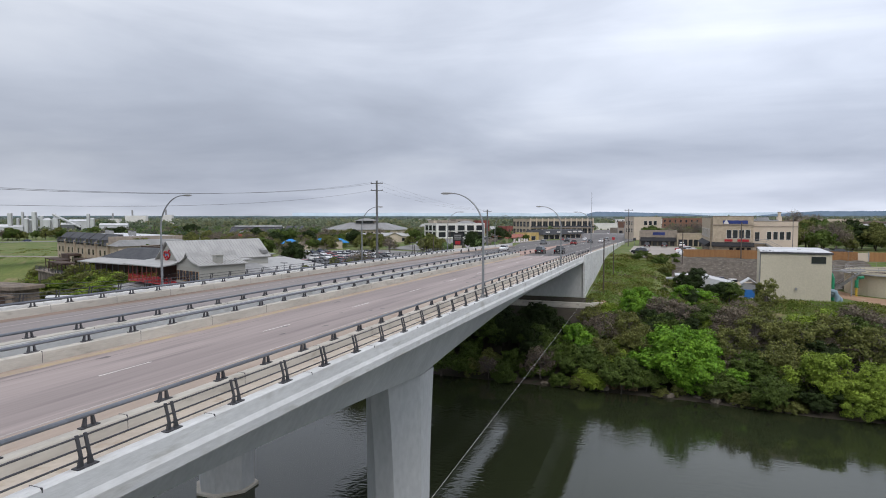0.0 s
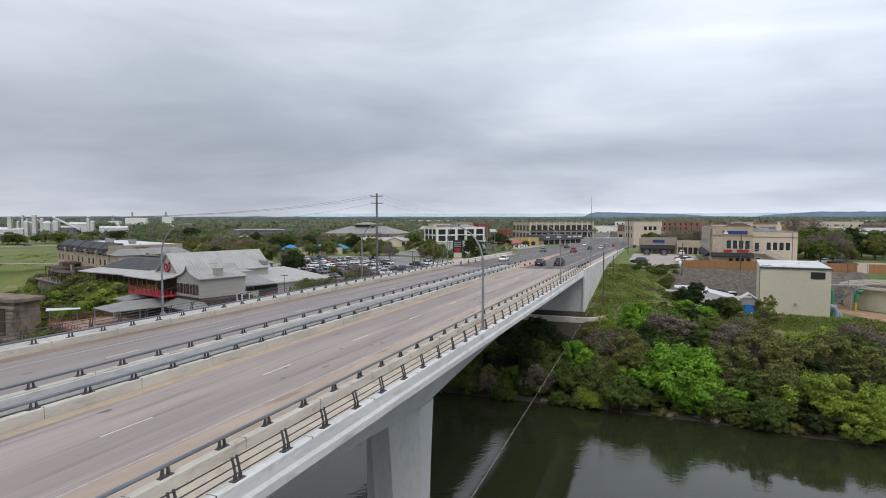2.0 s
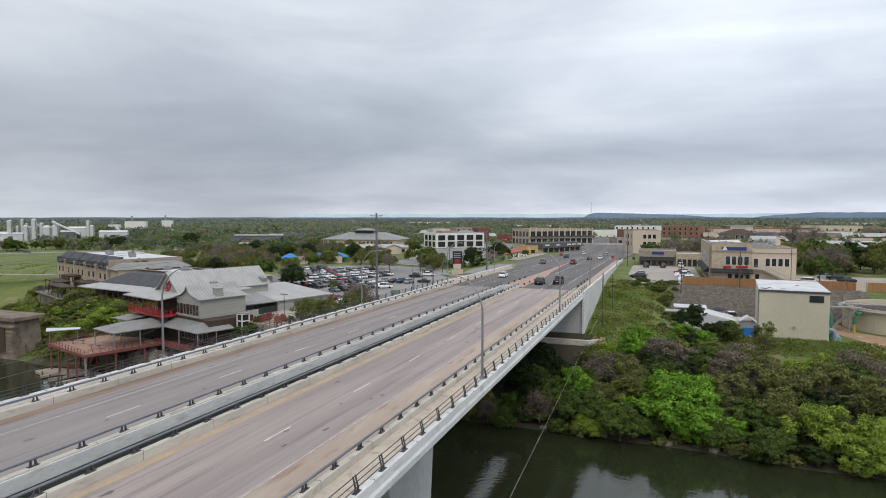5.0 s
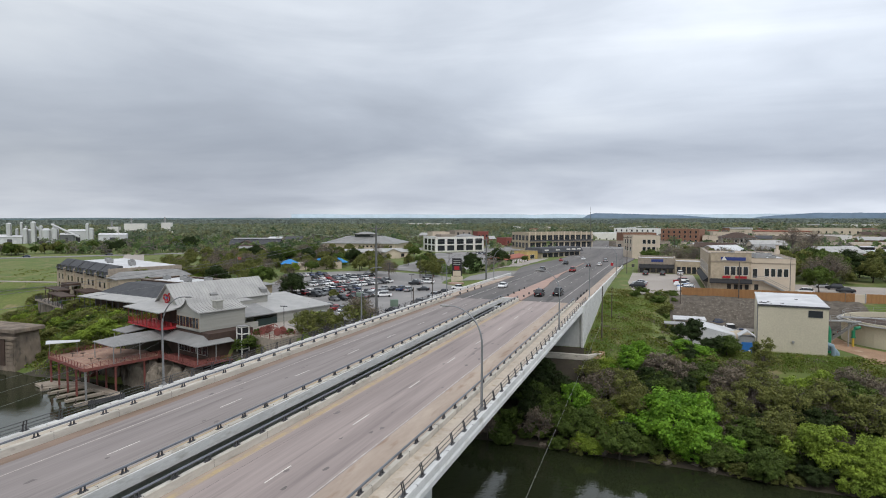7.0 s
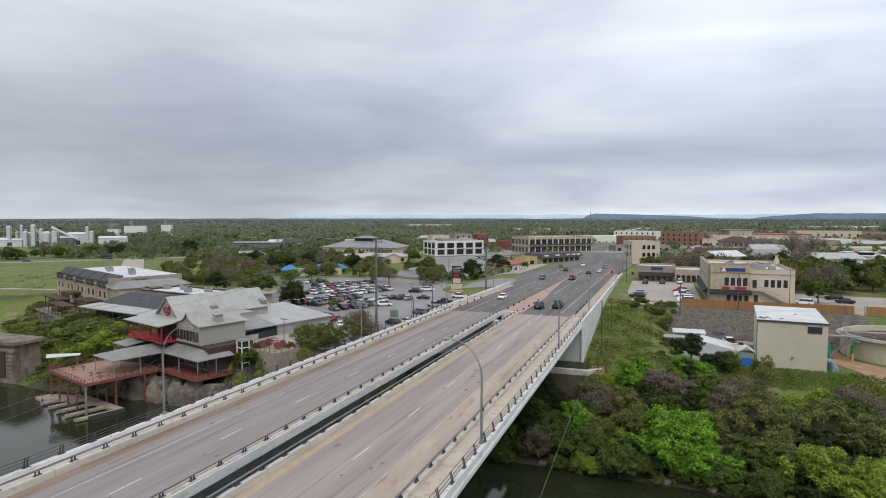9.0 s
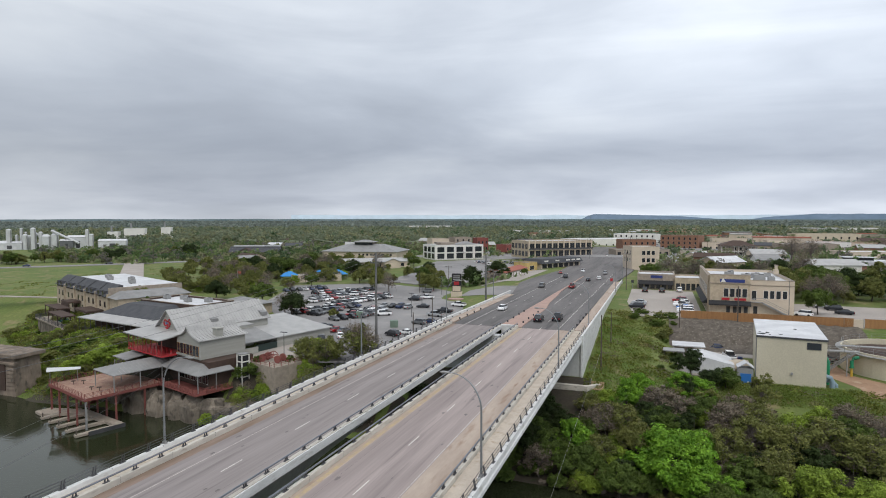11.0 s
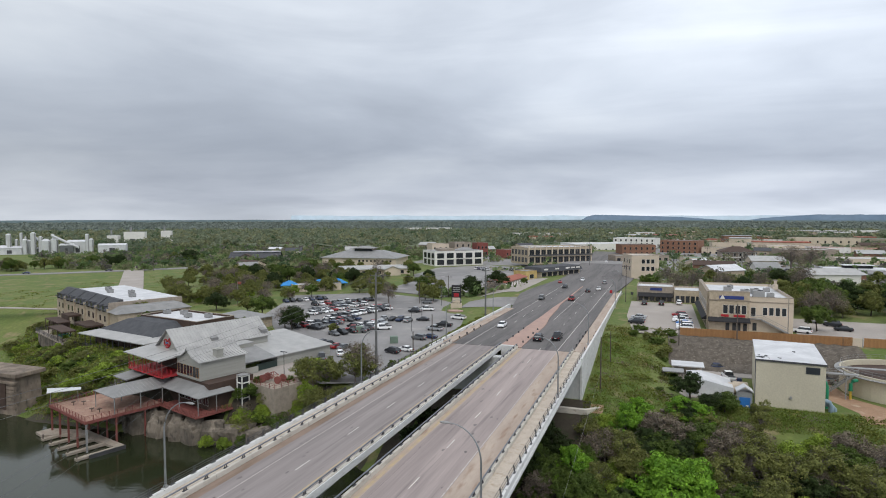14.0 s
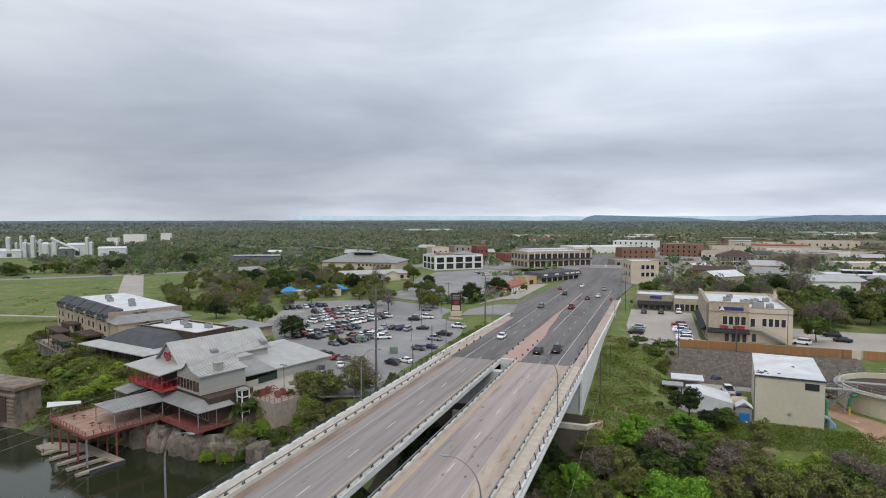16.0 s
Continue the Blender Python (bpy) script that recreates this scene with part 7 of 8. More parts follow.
# right bank: named trees first, then scrub between them
for k, x, y, s, sz, dz in (("bright", 3.2, 99.2, 1.22, 1.08, -2.2), ("fresh", 5.5, 95.6, 0.9, 0.75, -0.9), ("bright", 7.0, 98.0, 0.6, 0.62, -0.8), ("lime", 22.5, 95.0, 1.0, 0.95, -1.2), ("lime", 28.0, 94.6, 0.9, 0.85, -1.2), ("lime", 25.6, 92.8, 0.62, 0.6, -0.6), ("olive", 16.8, 99.5, 1.05, 1.0, 0), ("fresh", 11.2, 96.5, 0.95, 0.62, -0.4), ("fresh", -13.2, 101.0, 1.05, 1.1, 0), ("green", -10.5, 98.8, 0.85, 0.7, 0),
                           ("fresh", -5.0, 113.0, 0.85, 0.95, 0), ("fresh", -3.0, 116.5, 0.8, 0.75, 0), ("limebush", -8.5, 114.0, 0.9, 0.7, 0), ("fresh", 4.5, 118.0, 1.0, 0.72, 0), ("fresh", 8.0, 117.0, 0.85, 0.62, 0), ("dark", 6.4, 127.5, 0.9, 0.85, 0), ("dark", 10.2, 121.5, 0.75, 0.6, 0), ("green", 12.5, 122.5, 0.7, 0.55, 0),
                           ("bare", 0.5, 113.0, 1.25, 1.0, 0), ("bare", 4.0, 111.5, 1.3, 1.0, 0), ("bare", -8.2, 106.5, 1.25, 1.15, 0), ("bare", -10.8, 107.0, 0.9, 0.9, 0), ("olive", -5.0, 106.8, 1.0, 1.05, 0), ("olive", -3.0, 103.5, 0.9, 1.0, 0), ("dark", -1.0, 107.5, 0.7, 0.7, 0), ("brush", -7.0, 110.5, 1.2, 1.1, 0),
                           ("bare", 11.5, 108.5, 1.3, 1.2, 0), ("bare", 13.5, 112.0, 1.1, 1.0, 0), ("olive", 10.5, 103.5, 1.0, 1.0, 0), ("olive", 14.5, 105.5, 1.15, 1.1, 0), ("tall", 17.2, 113.0, 1.0, 1.0, 0), ("olive", 15.8, 110.0, 1.0, 0.9, 0), ("limebush", 21.5, 109.0, 1.1, 1.0, 0), ("olive", 20.0, 105.0, 1.15, 1.0, 0), ("limebush", 25.5, 112.5, 0.9, 0.8, 0),
                           ("green", 13.5, 99.0, 0.9, 0.7, 0), ("olive", 25.5, 106.0, 1.2, 1.1, 0), ("dark", 22.8, 103.0, 0.9, 0.7, 0), ("olive", 30.5, 104.5, 1.25, 1.0, 0), ("bare", 30.0, 112.0, 1.2, 0.9, 0), ("bare", 33.5, 110.0, 1.1, 0.9, 0), ("olive", 34.5, 101.0, 1.3, 1.1, 0), ("green", 38.5, 103.0, 1.1, 0.9, 0), ("olive", 41.5, 98.0, 1.3, 1.1, 0), ("green", 33.0, 96.0, 0.9, 0.8, 0), ("lime", 38.0, 96.0, 0.8, 0.8, 0),
                           ("olive", -8.5, 100.5, 0.9, 0.9, 0), ("green", -16.5, 100.5, 0.9, 0.8, 0), ("bush", -18.0, 97.5, 1.2, 1.2, 0), ("bush", -23.0, 98.5, 1.2, 1.2, 0), ("brush", -27.0, 98.5, 1.1, 1.1, 0), ("green", -20.0, 103.0, 0.8, 0.8, 0), ("bush", -31.0, 99.5, 1.2, 1.2, 0), ("green", -28.0, 103.5, 0.9, 0.9, 0), ("dark", -37.0, 101.5, 1.0, 1.0, 0), ("dark", -43.0, 103.0, 1.0, 1.0, 0), ("dark", -15.5, 106.0, 0.8, 0.7, 0)):
    plant(k, x, y, s, sz, dz)
random.seed(78)
for i in range(34):  # growth under the deck: dark leaf kinds put its shade into the colour
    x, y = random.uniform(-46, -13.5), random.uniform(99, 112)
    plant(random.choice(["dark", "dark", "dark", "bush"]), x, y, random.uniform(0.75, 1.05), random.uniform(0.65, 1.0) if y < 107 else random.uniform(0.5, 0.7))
random.seed(77)
for i in range(120):
    x, y = random.uniform(-12, 48), random.uniform(98, 118)
    if y > 109 and 10 < x < 36:
        y -= 10
    if y > 112 and x < -2 or x > 34 and y > 106 or math.hypot(x - 3.4, y - 100) < 7 or math.hypot(x - 23.5, y - 96.5) < 7.5:
        continue
    plant(random.choice(["bush", "olive", "bare", "dark", "olive", "brush", "bare", "green", "limebush"]), x, y, random.uniform(0.55, 0.95), random.uniform(0.45, 0.8))
for i in range(46):  # grass slope beside the approach
    x, y = random.uniform(-12, 8), random.uniform(124, 178)
    if abs(x + 9) < 6 and random.random() < 0.6:
        continue
    if y > 166 and x > -2 or y > 130 and x > 0:
        plant(random.choice(["bush", "brush"]), min(x, 4), y, random.uniform(0.35, 0.7), random.uniform(0.25, 0.4))
for k, x, y, s in (("bush", -4.5, 176, 1.0), ("brush", -2.0, 168, 1.0), ("bush", 0.5, 164, 1.0), ("brush", 2.5, 160, 0.9), ("bush", -5.5, 170, 0.7), ("brush", 1.0, 156, 0.8)):
    plant(k, x, y, s, 0.55)

for i in range(34):  # thicket hanging over the water's edge
    x = -34 + 2.35 * i + random.uniform(-0.8, 0.8)
    if -5 < x < 13 or 15 < x < 33:
        for dy in (-0.6, 1.2, 3.0):
            plant(random.choice(["bush", "dark", "green", "brush"]), x + random.uniform(-1, 1), float(np.interp(x, SHORE_X, SHORE_Y)) + dy + random.uniform(-0.5, 0.5), random.uniform(0.5, 0.75), random.uniform(0.35, 0.6))
        continue
    plant(random.choice(["bush", "brush", "bare", "green" if i % 3 == 0 else "bush"]), x, float(np.interp(x, SHORE_X, SHORE_Y)) + random.uniform(-2.6, 0.6), random.uniform(0.6, 1.05))

for i in range(16):  # scrub below the service yard
    plant(random.choice(["bush", "brush", "brush", "limebush"]), random.uniform(-86, -68), random.uniform(103.5, 111), random.uniform(0.5, 0.8))
for i in range(44):  # hanging growth along the right shore
    x = -12 + 1.5 * i + random.uniform(-0.6, 0.6)
    if -8 < x < 9 or 16 < x < 31:
        continue
    plant(random.choice(["bush", "brush", "green", "limebush", "bush"]), x, float(np.interp(x, SHORE_X, SHORE_Y)) + random.uniform(-2.2, -0.8), random.uniform(0.45, 0.75), dz=0.1)

# left bank
for k, x, y, s in (("winter", -62.0, 119, 0.95), ("olive", -63.0, 117, 1.2), ("limebush", -72.5, 113.5, 1.1), ("bush", -79, 106, 0.8), ("bush", -76, 108, 0.8), ("limebush", -84, 99.0, 0.6), ("bush", -70, 110, 0.9), ("brush", -66, 111, 0.9), ("bush", -61, 110, 0.9), ("green", -57, 112, 0.7),
                   ("limebush", -87.5, 98.5, 0.6), ("bush", -81, 101.5, 0.9), ("brush", -55, 120, 1.0), ("bush", -57, 126, 0.9), ("limebush", -127, 108, 1.7), ("limebush", -133, 107, 1.3), ("brush", -138, 110, 1.5), ("bush", -144, 113, 1.4), ("brush", -150, 112, 1.3), ("bush", -155, 118, 1.4), ("limebush", -147, 107, 1.0),
                   ("brush", -160, 116, 1.5), ("bush", -166, 124, 1.4), ("brush", -172, 128, 1.5), ("bush", -178, 132, 1.4), ("olive", -185, 142, 1.2), ("bush", -190, 145, 1.4), ("olive", -198, 150, 1.2), ("bare", -208, 158, 1.3), ("olive", -216, 158, 1.2), ("bush", -134, 101, 1.1), ("brush", -142, 104, 1.1)):
    plant(k, x, y, s * (0.85 if x < -120 else 1.0), s * (0.55 if x < -120 else 1.0))
for i in range(30):  # bushes on the rocks beside the restaurant and below the left parapet
    x = random.uniform(-79, -52)
    plant(random.choice(["bush", "brush", "olive", "limebush", "bare", "brush"]), x, float(np.interp(x, SHORE_X, SHORE_Y)) + random.uniform(1.0, 8), random.uniform(0.6, 1.1))
random.seed(61)
for i in range(34):  # growth that hides the rocks between the terrace and the bridge
    t = random.random()
    x, y = -88 + 30 * t, 102.5 + 8 * t + random.uniform(-1.5, 2.5)
    plant(random.choice(["bush", "brush", "olive", "limebush", "bare", "brush"]), x, y, random.uniform(0.55, 0.85), random.uniform(0.4, 0.65))
for i in range(40):  # shrubs on the steep bank below the terrace
    x, up = random.uniform(-88, -58), random.random()
    plant(random.choice(["bush", "limebush", "brush", "green", "bare", "olive", "bush"]), x, float(np.interp(x, SHORE_X, SHORE_Y)) + 0.3 + 6.0 * up, random.uniform(0.55, 0.85), random.uniform(0.6, 0.9) * (1 - 0.5 * up))
for k, x, y, s in (("bush", -80.5, 106.8, 1.0), ("green", -76.5, 107.4, 0.75), ("brush", -73.0, 108.6, 1.1), ("limebush", -83.5, 105.0, 0.8), ("olive", -70.0, 110.0, 0.8)):
    plant(k, x, y, s)
for k, x, y, s in (("limebush", -74.5, 119.0, 1.0), ("winter", -66.0, 124.0, 0.85), ("tall", -64.5, 123.0, 0.95), ("bush", -60.0, 131.0, 0.7)):
    plant(k, x, y, s)
for i in range(70):  # tree belt between the field, the cafe and the wide hall
    t = random.random()
    x, y = -232 + 96 * t + random.uniform(-14, 14), 300 + 30 * t + random.uniform(-34, 30)
    if abs((x + 244) * 117 + (y - 224) * 122) / 169 < 12 or -190 < x < -130 and y > 318 or x > -182 and y < 284:
        continue
    plant(random.choice(["spring", "olive", "oak", "shade", "winter", "spring", "green", "bare"]), x, y, random.uniform(0.6, 1.05))
random.seed(6)
for i in range(120):  # brush between the hotel, the field and the lot
    x = random.uniform(-262, -152)
    y = random.uniform(205, 330) if x > -215 else random.uniform(235, 330)
    away = ((x + 244) * 117 + (y - 224) * 122) / 169
    if away < 30 or x > -185 and y < 225:
        continue
    plant(random.choice(["olive", "olive", "bare", "spring", "brush", "winter", "limebush", "olive"]), x, y, random.uniform(0.6, 1.0))
for k, x, y, s in (("shade", -166, 156, 0.85), ("olive", -203, 211, 1.2), ("winter", -202, 235, 0.9), ("bare", -192, 250, 1.5), ("spring", -180, 240, 0.8), ("winter", -170, 232, 0.8), ("olive", -186, 222, 1.2), ("bare", -176, 214, 1.5), ("olive", -166, 206, 1.1), ("bare", -196, 226, 1.5), ("spring", -150, 192, 0.7), ("winter", -158, 214, 0.7)):
    plant(k, x, y, s)
for i in range(26):  # low scrub between the hotel and the field
    plant(random.choice(["brush", "olive", "bare", "limebush", "bush"]), random.uniform(-232, -178), random.uniform(186, 214), random.uniform(0.5, 0.9))
for i in range(60):  # tree belt beyond the field road
    t = random.random()
    x, y = -425 + 105 * t + random.uniform(-34, -9), 238 + 150 * t + random.uniform(4, 26)
    if x > -352 and y > 372 or abs((x + 244) * 117 + (y - 224) * 122) / 169 < 9:
        continue
    plant(random.choice(["olive", "oak", "spring", "shade", "green", "winter", "shade"]), x, y, random.uniform(0.7, 1.15))
for i in range(26):  # trees behind the corner building
    plant(random.choice(["spring", "olive", "shade", "winter", "spring", "green"]), random.uniform(42, 100), random.uniform(214, 258), random.uniform(0.8, 1.2))
for i in range(22):  # trees before the wide hall
    plant(random.choice(["spring", "winter", "olive", "shade", "olive"]), random.uniform(-235, -140), random.uniform(335, 378), random.uniform(0.7, 1.1))
for i in range(16):  # trees of the forecourts behind the lot
    plant(random.choice(["spring", "spring", "olive", "winter", "shade"]), random.uniform(-172, -94), random.uniform(258, 300), random.uniform(0.6, 0.95))
for i in range(40):  # gardens behind the corner building
    x, y = random.uniform(-2, 100), random.uniform(256, 340)
    plant(random.choice(["olive", "spring", "winter", "oak", "shade", "bare", "green"]), x, y, random.uniform(0.6, 1.0))
random.seed(5)
for i in range(90):
    x = random.uniform(-225, -122)
    y = float(np.interp(x, SHORE_X, SHORE_Y)) + random.uniform(3, 22)
    plant(random.choice(["limebush", "brush", "brush", "bush", "bush", "olive"]), x, y, random.uniform(0.45, 0.85), random.uniform(0.35, 0.55))

# lot and street trees
for k, x, y, s in (("shade", -134, 180, 1.0), ("oak", -112, 166, 0.85), ("winter", -116, 168, 0.8), ("shade", -149, 143, 0.85), ("spring", -153, 146, 0.7), ("spring", -160, 149, 1.15), ("oak", -163, 190, 0.8), ("spring", -92, 243, 0.9), ("spring", -97, 247, 0.85), ("oak", -81, 266, 1.0), ("oak", -72, 279, 1.0), ("spring", -118, 240, 0.9), ("winter", -108, 232, 0.8), ("spring", -128, 262, 0.95), ("spring", -140, 268, 0.9),
                   ("oak", -156, 290, 1.0), ("spring", -170, 300, 1.0), ("shade", -150, 238, 0.7), ("oak", -187, 262, 0.9), ("winter", -196, 250, 0.9), ("spring", -205, 262, 1.0), ("oak", -216, 285, 1.1), ("winter", -224, 300, 1.0), ("spring", -232, 250, 0.9), ("olive", -226, 230, 1.3), ("olive", -214, 222, 1.3), ("bare", -205, 214, 1.5), ("olive", -196, 206, 1.3), ("shade", -60, 282, 0.4),
                   ("shade", -146, 158, 0.6), ("shade", -126, 160, 0.5), ("spring", -96, 165, 0.4), ("spring", -182, 205, 0.9), ("shade", 42, 190, 0.85), ("spring", 40, 222, 1.1), ("spring", 46, 228, 1.2), ("shade", 54, 225, 1.1), ("oak", 60, 232, 1.1), ("shade", 50, 240, 1.2), ("spring", 38, 240, 1.0), ("oak", 72, 210, 1.1), ("spring", 80, 205, 1.2), ("oak", 76, 228, 1.3), ("spring", 88, 222, 1.2), ("winter", 64, 196, 0.7), ("winter", 72, 192, 0.7),
                   ("shade", -3, 272, 0.9), ("winter", 8, 268, 1.0), ("winter", 14, 275, 1.1), ("spring", 20, 262, 0.8), ("winter", 26, 270, 1.0), ("oak", 33, 268, 0.9), ("winter", 40, 275, 1.1), ("spring", 30, 290, 0.9), ("winter", 60, 300, 1.3), ("shade", -2, 246, 0.4), ("winter", 78, 420, 1.8), ("winter", 90, 430, 1.6), ("oak", 56, 330, 0.9), ("shade", 68, 345, 0.9)):
    plant(k, x, y, s)

# dry reeds at the water's edge and grass tufts
def tufts(name, label, n, area, size, material, seed, tall=1.0, clear=None):
    rng = np.random.default_rng(seed)
    g = Geo()
    k = 0
    v, f = [], []
    while k < n:
        x, y = rng.uniform(area[0], area[1]), rng.uniform(area[2], area[3])
        z = float(ground_z(x, y))
        if z < 0.05 or (clear and clear(x, y)):
            k += 1
            continue
        for b in range(5):
            a, s = rng.uniform(0, 6.28), size * rng.uniform(0.5, 1.2)
            lean = rng.uniform(0.1, 0.5) * s
            c, e = math.cos(a), math.sin(a)
            ox, oy = rng.uniform(-0.3, 0.3), rng.uniform(-0.3, 0.3)
            i = len(v)
            v += [(x + ox - e * 0.06 * s, y + oy + c * 0.06 * s, z - 0.03), (x + ox + e * 0.06 * s, y + oy - c * 0.06 * s, z - 0.03), (x + ox + c * lean, y + oy + e * lean, z + s * tall)]
            f.append((i, i + 1, i + 2))
        k += 1
    g.v, g.f = v, f
    ob = new(name, bpy.data.meshes.new(name))
    ob.data.from_pydata(v, [], f)
    ob.data.materials.append(material)
    return tagged(ob, label, "grass", kind="stuff")


tufts("reeds", "dry brown reeds at the water's edge", 420, (-8.5, -3, 94.8, 98.5), 2.2, M_REED, 4)
tufts("grass_tufts", "rough green grass of the slope", 26000, (-13.5, 17, 112, 168), 0.32, M_TUFT, 6, clear=lambda x, y: x > -1 and y > 128)
tufts("grass_tufts", "rough green grass before the pump house", 5000, (12, 40, 117, 128), 0.45, M_TUFT, 7, clear=lambda x, y: x > 33)
tufts("grass_tufts", "rough green grass of the left bank", 9000, (-215, -118, 98, 160), 0.7, M_TUFT, 8)
tufts("grass_tufts", "mown green grass beside the road wall", 5000, (-61, -48.3, 128, 215), 0.3, M_TUFT, 9)

def weeds(name, label, n, area, size, tall, material, seed, thick=0.0, clear=None):
    """Low rank growth in patches over the land."""
    rng = np.random.default_rng(seed)
    x, y = rng.uniform(area[0], area[1], n), rng.uniform(area[2], area[3], n)
    d = np.array([noise.noise(Vector((p * 0.16, q * 0.16, seed))) + 0.5 * noise.noise(Vector((p * 0.5, q * 0.5, seed))) for p, q in zip(x, y)])
    z = ground_z(x, y)
    ok = (d > thick + rng.normal(0, 0.12, n)) & (z > 0.4)
    if clear:
        ok &= ~clear(x, y)
    x, y, z, d = x[ok], y[ok], z[ok], d[ok]
    z = z + rng.uniform(0, 1, len(z)) * tall * np.clip((d - thick) * 2.2 + 0.25, 0.15, 1.2)
    ob = new(name, quads_mesh(name, np.stack([x, y, z], 1), rng.uniform(0.6, 1.4, len(x)) * size, material, np.array([[0, 0, 0.6]]), rng))
    return tagged(ob, label, "weeds", kind="stuff")


yard = lambda x, y: (x > 4) & (y > 127) | (x > 31) & (y > 110)
weeds("weeds", "rank green weeds of the slope", 26000, (-13.5, 14, 108, 180), 0.34, 0.6, M_WEED, 3, 0.0, yard)
weeds("weeds", "olive dry weeds of the slope", 14000, (-13.5, 14, 108, 180), 0.32, 0.6, M_LEAF_OLIVE, 9, 0.12, yard)
weeds("weeds", "brown leaf litter and dead stalks", 26000, (-13.5, 44, 96, 150), 0.28, 0.4, M_LEAF_BROWN, 14, 0.15, yard)
weeds("weeds", "fresh green weeds before the pump house", 16000, (10, 44, 108, 127), 0.3, 0.5, M_WEED, 5, -0.1)
weeds("weeds", "rank green growth of the left bank", 70000, (-222, -116, 98, 162), 0.42, 1.4, M_WEED, 21, -0.15)
weeds("weeds", "olive brush of the left bank", 50000, (-222, -116, 98, 162), 0.42, 1.2, M_LEAF_LIME, 26, 0.1)
weeds("weeds", "dead brown growth of the left bank", 26000, (-222, -52, 98, 162), 0.36, 0.8, M_LEAF_BROWN, 29, 0.1, lambda x, y: (x > -118) & (y > 108))
weeds("weeds", "rough growth over the field edge", 40000, (-300, -178, 170, 330), 0.45, 0.4, M_WEED, 33, 0.25, lambda x, y: np.abs((x + 244) * 117 + (y - 224) * 122) / 169 < 9)
weeds("weeds", "green growth beside the lot", 30000, (-62, -48, 112, 215), 0.3, 0.5, M_WEED, 37, 0.05)

weeds("weeds", "rough weeds beside the dirt track", 14000, (28, 62, 104, 128), 0.32, 0.5, M_WEED, 61, 0.08)

# ---- far woods ----
KEEP_OUT = [(-32, 430, 26, 300), (-95, 330, 55, 60), (-160, 425, 50, 40), (-70, 455, 50, 45), (-205, 405, 60, 45), (-165, 350, 40, 30), (15, 600, 45, 35), (60, 575, 50, 25), (140, 500, 30, 16), (60, 505, 18, 14), (110, 400, 24, 16), (100, 430, 40, 18), (-25, 690, 45, 30), (-290, 240, 95, 70), (-270, 300, 60, 45), (-345, 430, 30, 14), (-480, 240, 90, 42), (-330, 190, 140, 45), (-400, 268, 80, 28), (-160, 250, 60, 60),
            (-565, 430, 60, 42), (-625, 582, 26, 30), (150, 770, 60, 40), (230, 860, 60, 30), (0, 475, 30, 14), (-165, 515, 30, 16), (-700, 600, 40, 40)] + STORES


def open_ground(x, y):
    bad = np.zeros(len(x), bool)
    for cx, cy, rx, ry in KEEP_OUT:
        bad |= (np.abs(x - cx) < rx) & (np.abs(y - cy) < ry)
    # the field on the left stays open between the river and its road
    bad |= (x < -225) & (y < 0.55 * -x + 88) & (y > 120)
    town = ((x > -15) & (x < 260) & (y < 900)) | ((x > -200) & (x < -15) & (y > 430) & (y < 660))
    pick = np.sin(x * 12.9 + y * 78.2) * 0.5 + 0.5
    bad |= town & (pick > 0.36)
    return ~bad


def scatter(rng, n, r0, r1):
    a = np.radians(rng.uniform(-60, 22, n))
    r = np.sqrt(rng.uniform(r0 * r0, r1 * r1, n))
    x, y = r * np.sin(a), r * np.cos(a)
    dens = np.array([noise.noise(Vector((p * 0.006, q * 0.006, 1.7))) for p, q in zip(x, y)])
    ok = open_ground(x, y) & (dens > rng.uniform(-0.9, 0.0, n)) & (y > 240)
    return x[ok], y[ok]


def far_leaves(name, label, n, r0, r1, material, seed, per, rad, leaf):
    rng = np.random.default_rng(seed)
    x, y = scatter(rng, n, r0, r1)
    z = ground_z(x, y)
    c, o = [], []
    for i in range(len(x)):
        r = rad * rng.uniform(0.6, 1.25)
        p, d, _ = crown_points(rng, per, r, r * 1.3, 0.0, 7)
        c.append(p + np.array([x[i], y[i], z[i]]))
        o.append(d)
    c, o = np.concatenate(c), np.concatenate(o)
    ob = new(name, quads_mesh(name, c, rng.uniform(0.7, 1.3, len(c)) * leaf, material, o, rng))
    return tagged(ob, label, "woods", kind="stuff")


def undergrowth(name, label, n, r0, r1, material, seed, size, high):
    """Low shrubs that close the ground between the far trees."""
    rng = np.random.default_rng(seed)
    x, y = scatter(rng, n, r0, r1)
    z = ground_z(x, y) + rng.uniform(0.2, 1.0, len(x)) * high
    ob = new(name, quads_mesh(name, np.stack([x, y, z], 1), rng.uniform(0.6, 1.4, len(x)) * size, material, np.array([[0, -0.5, 0.8]]), rng))
    return tagged(ob, label, "woods", kind="stuff")


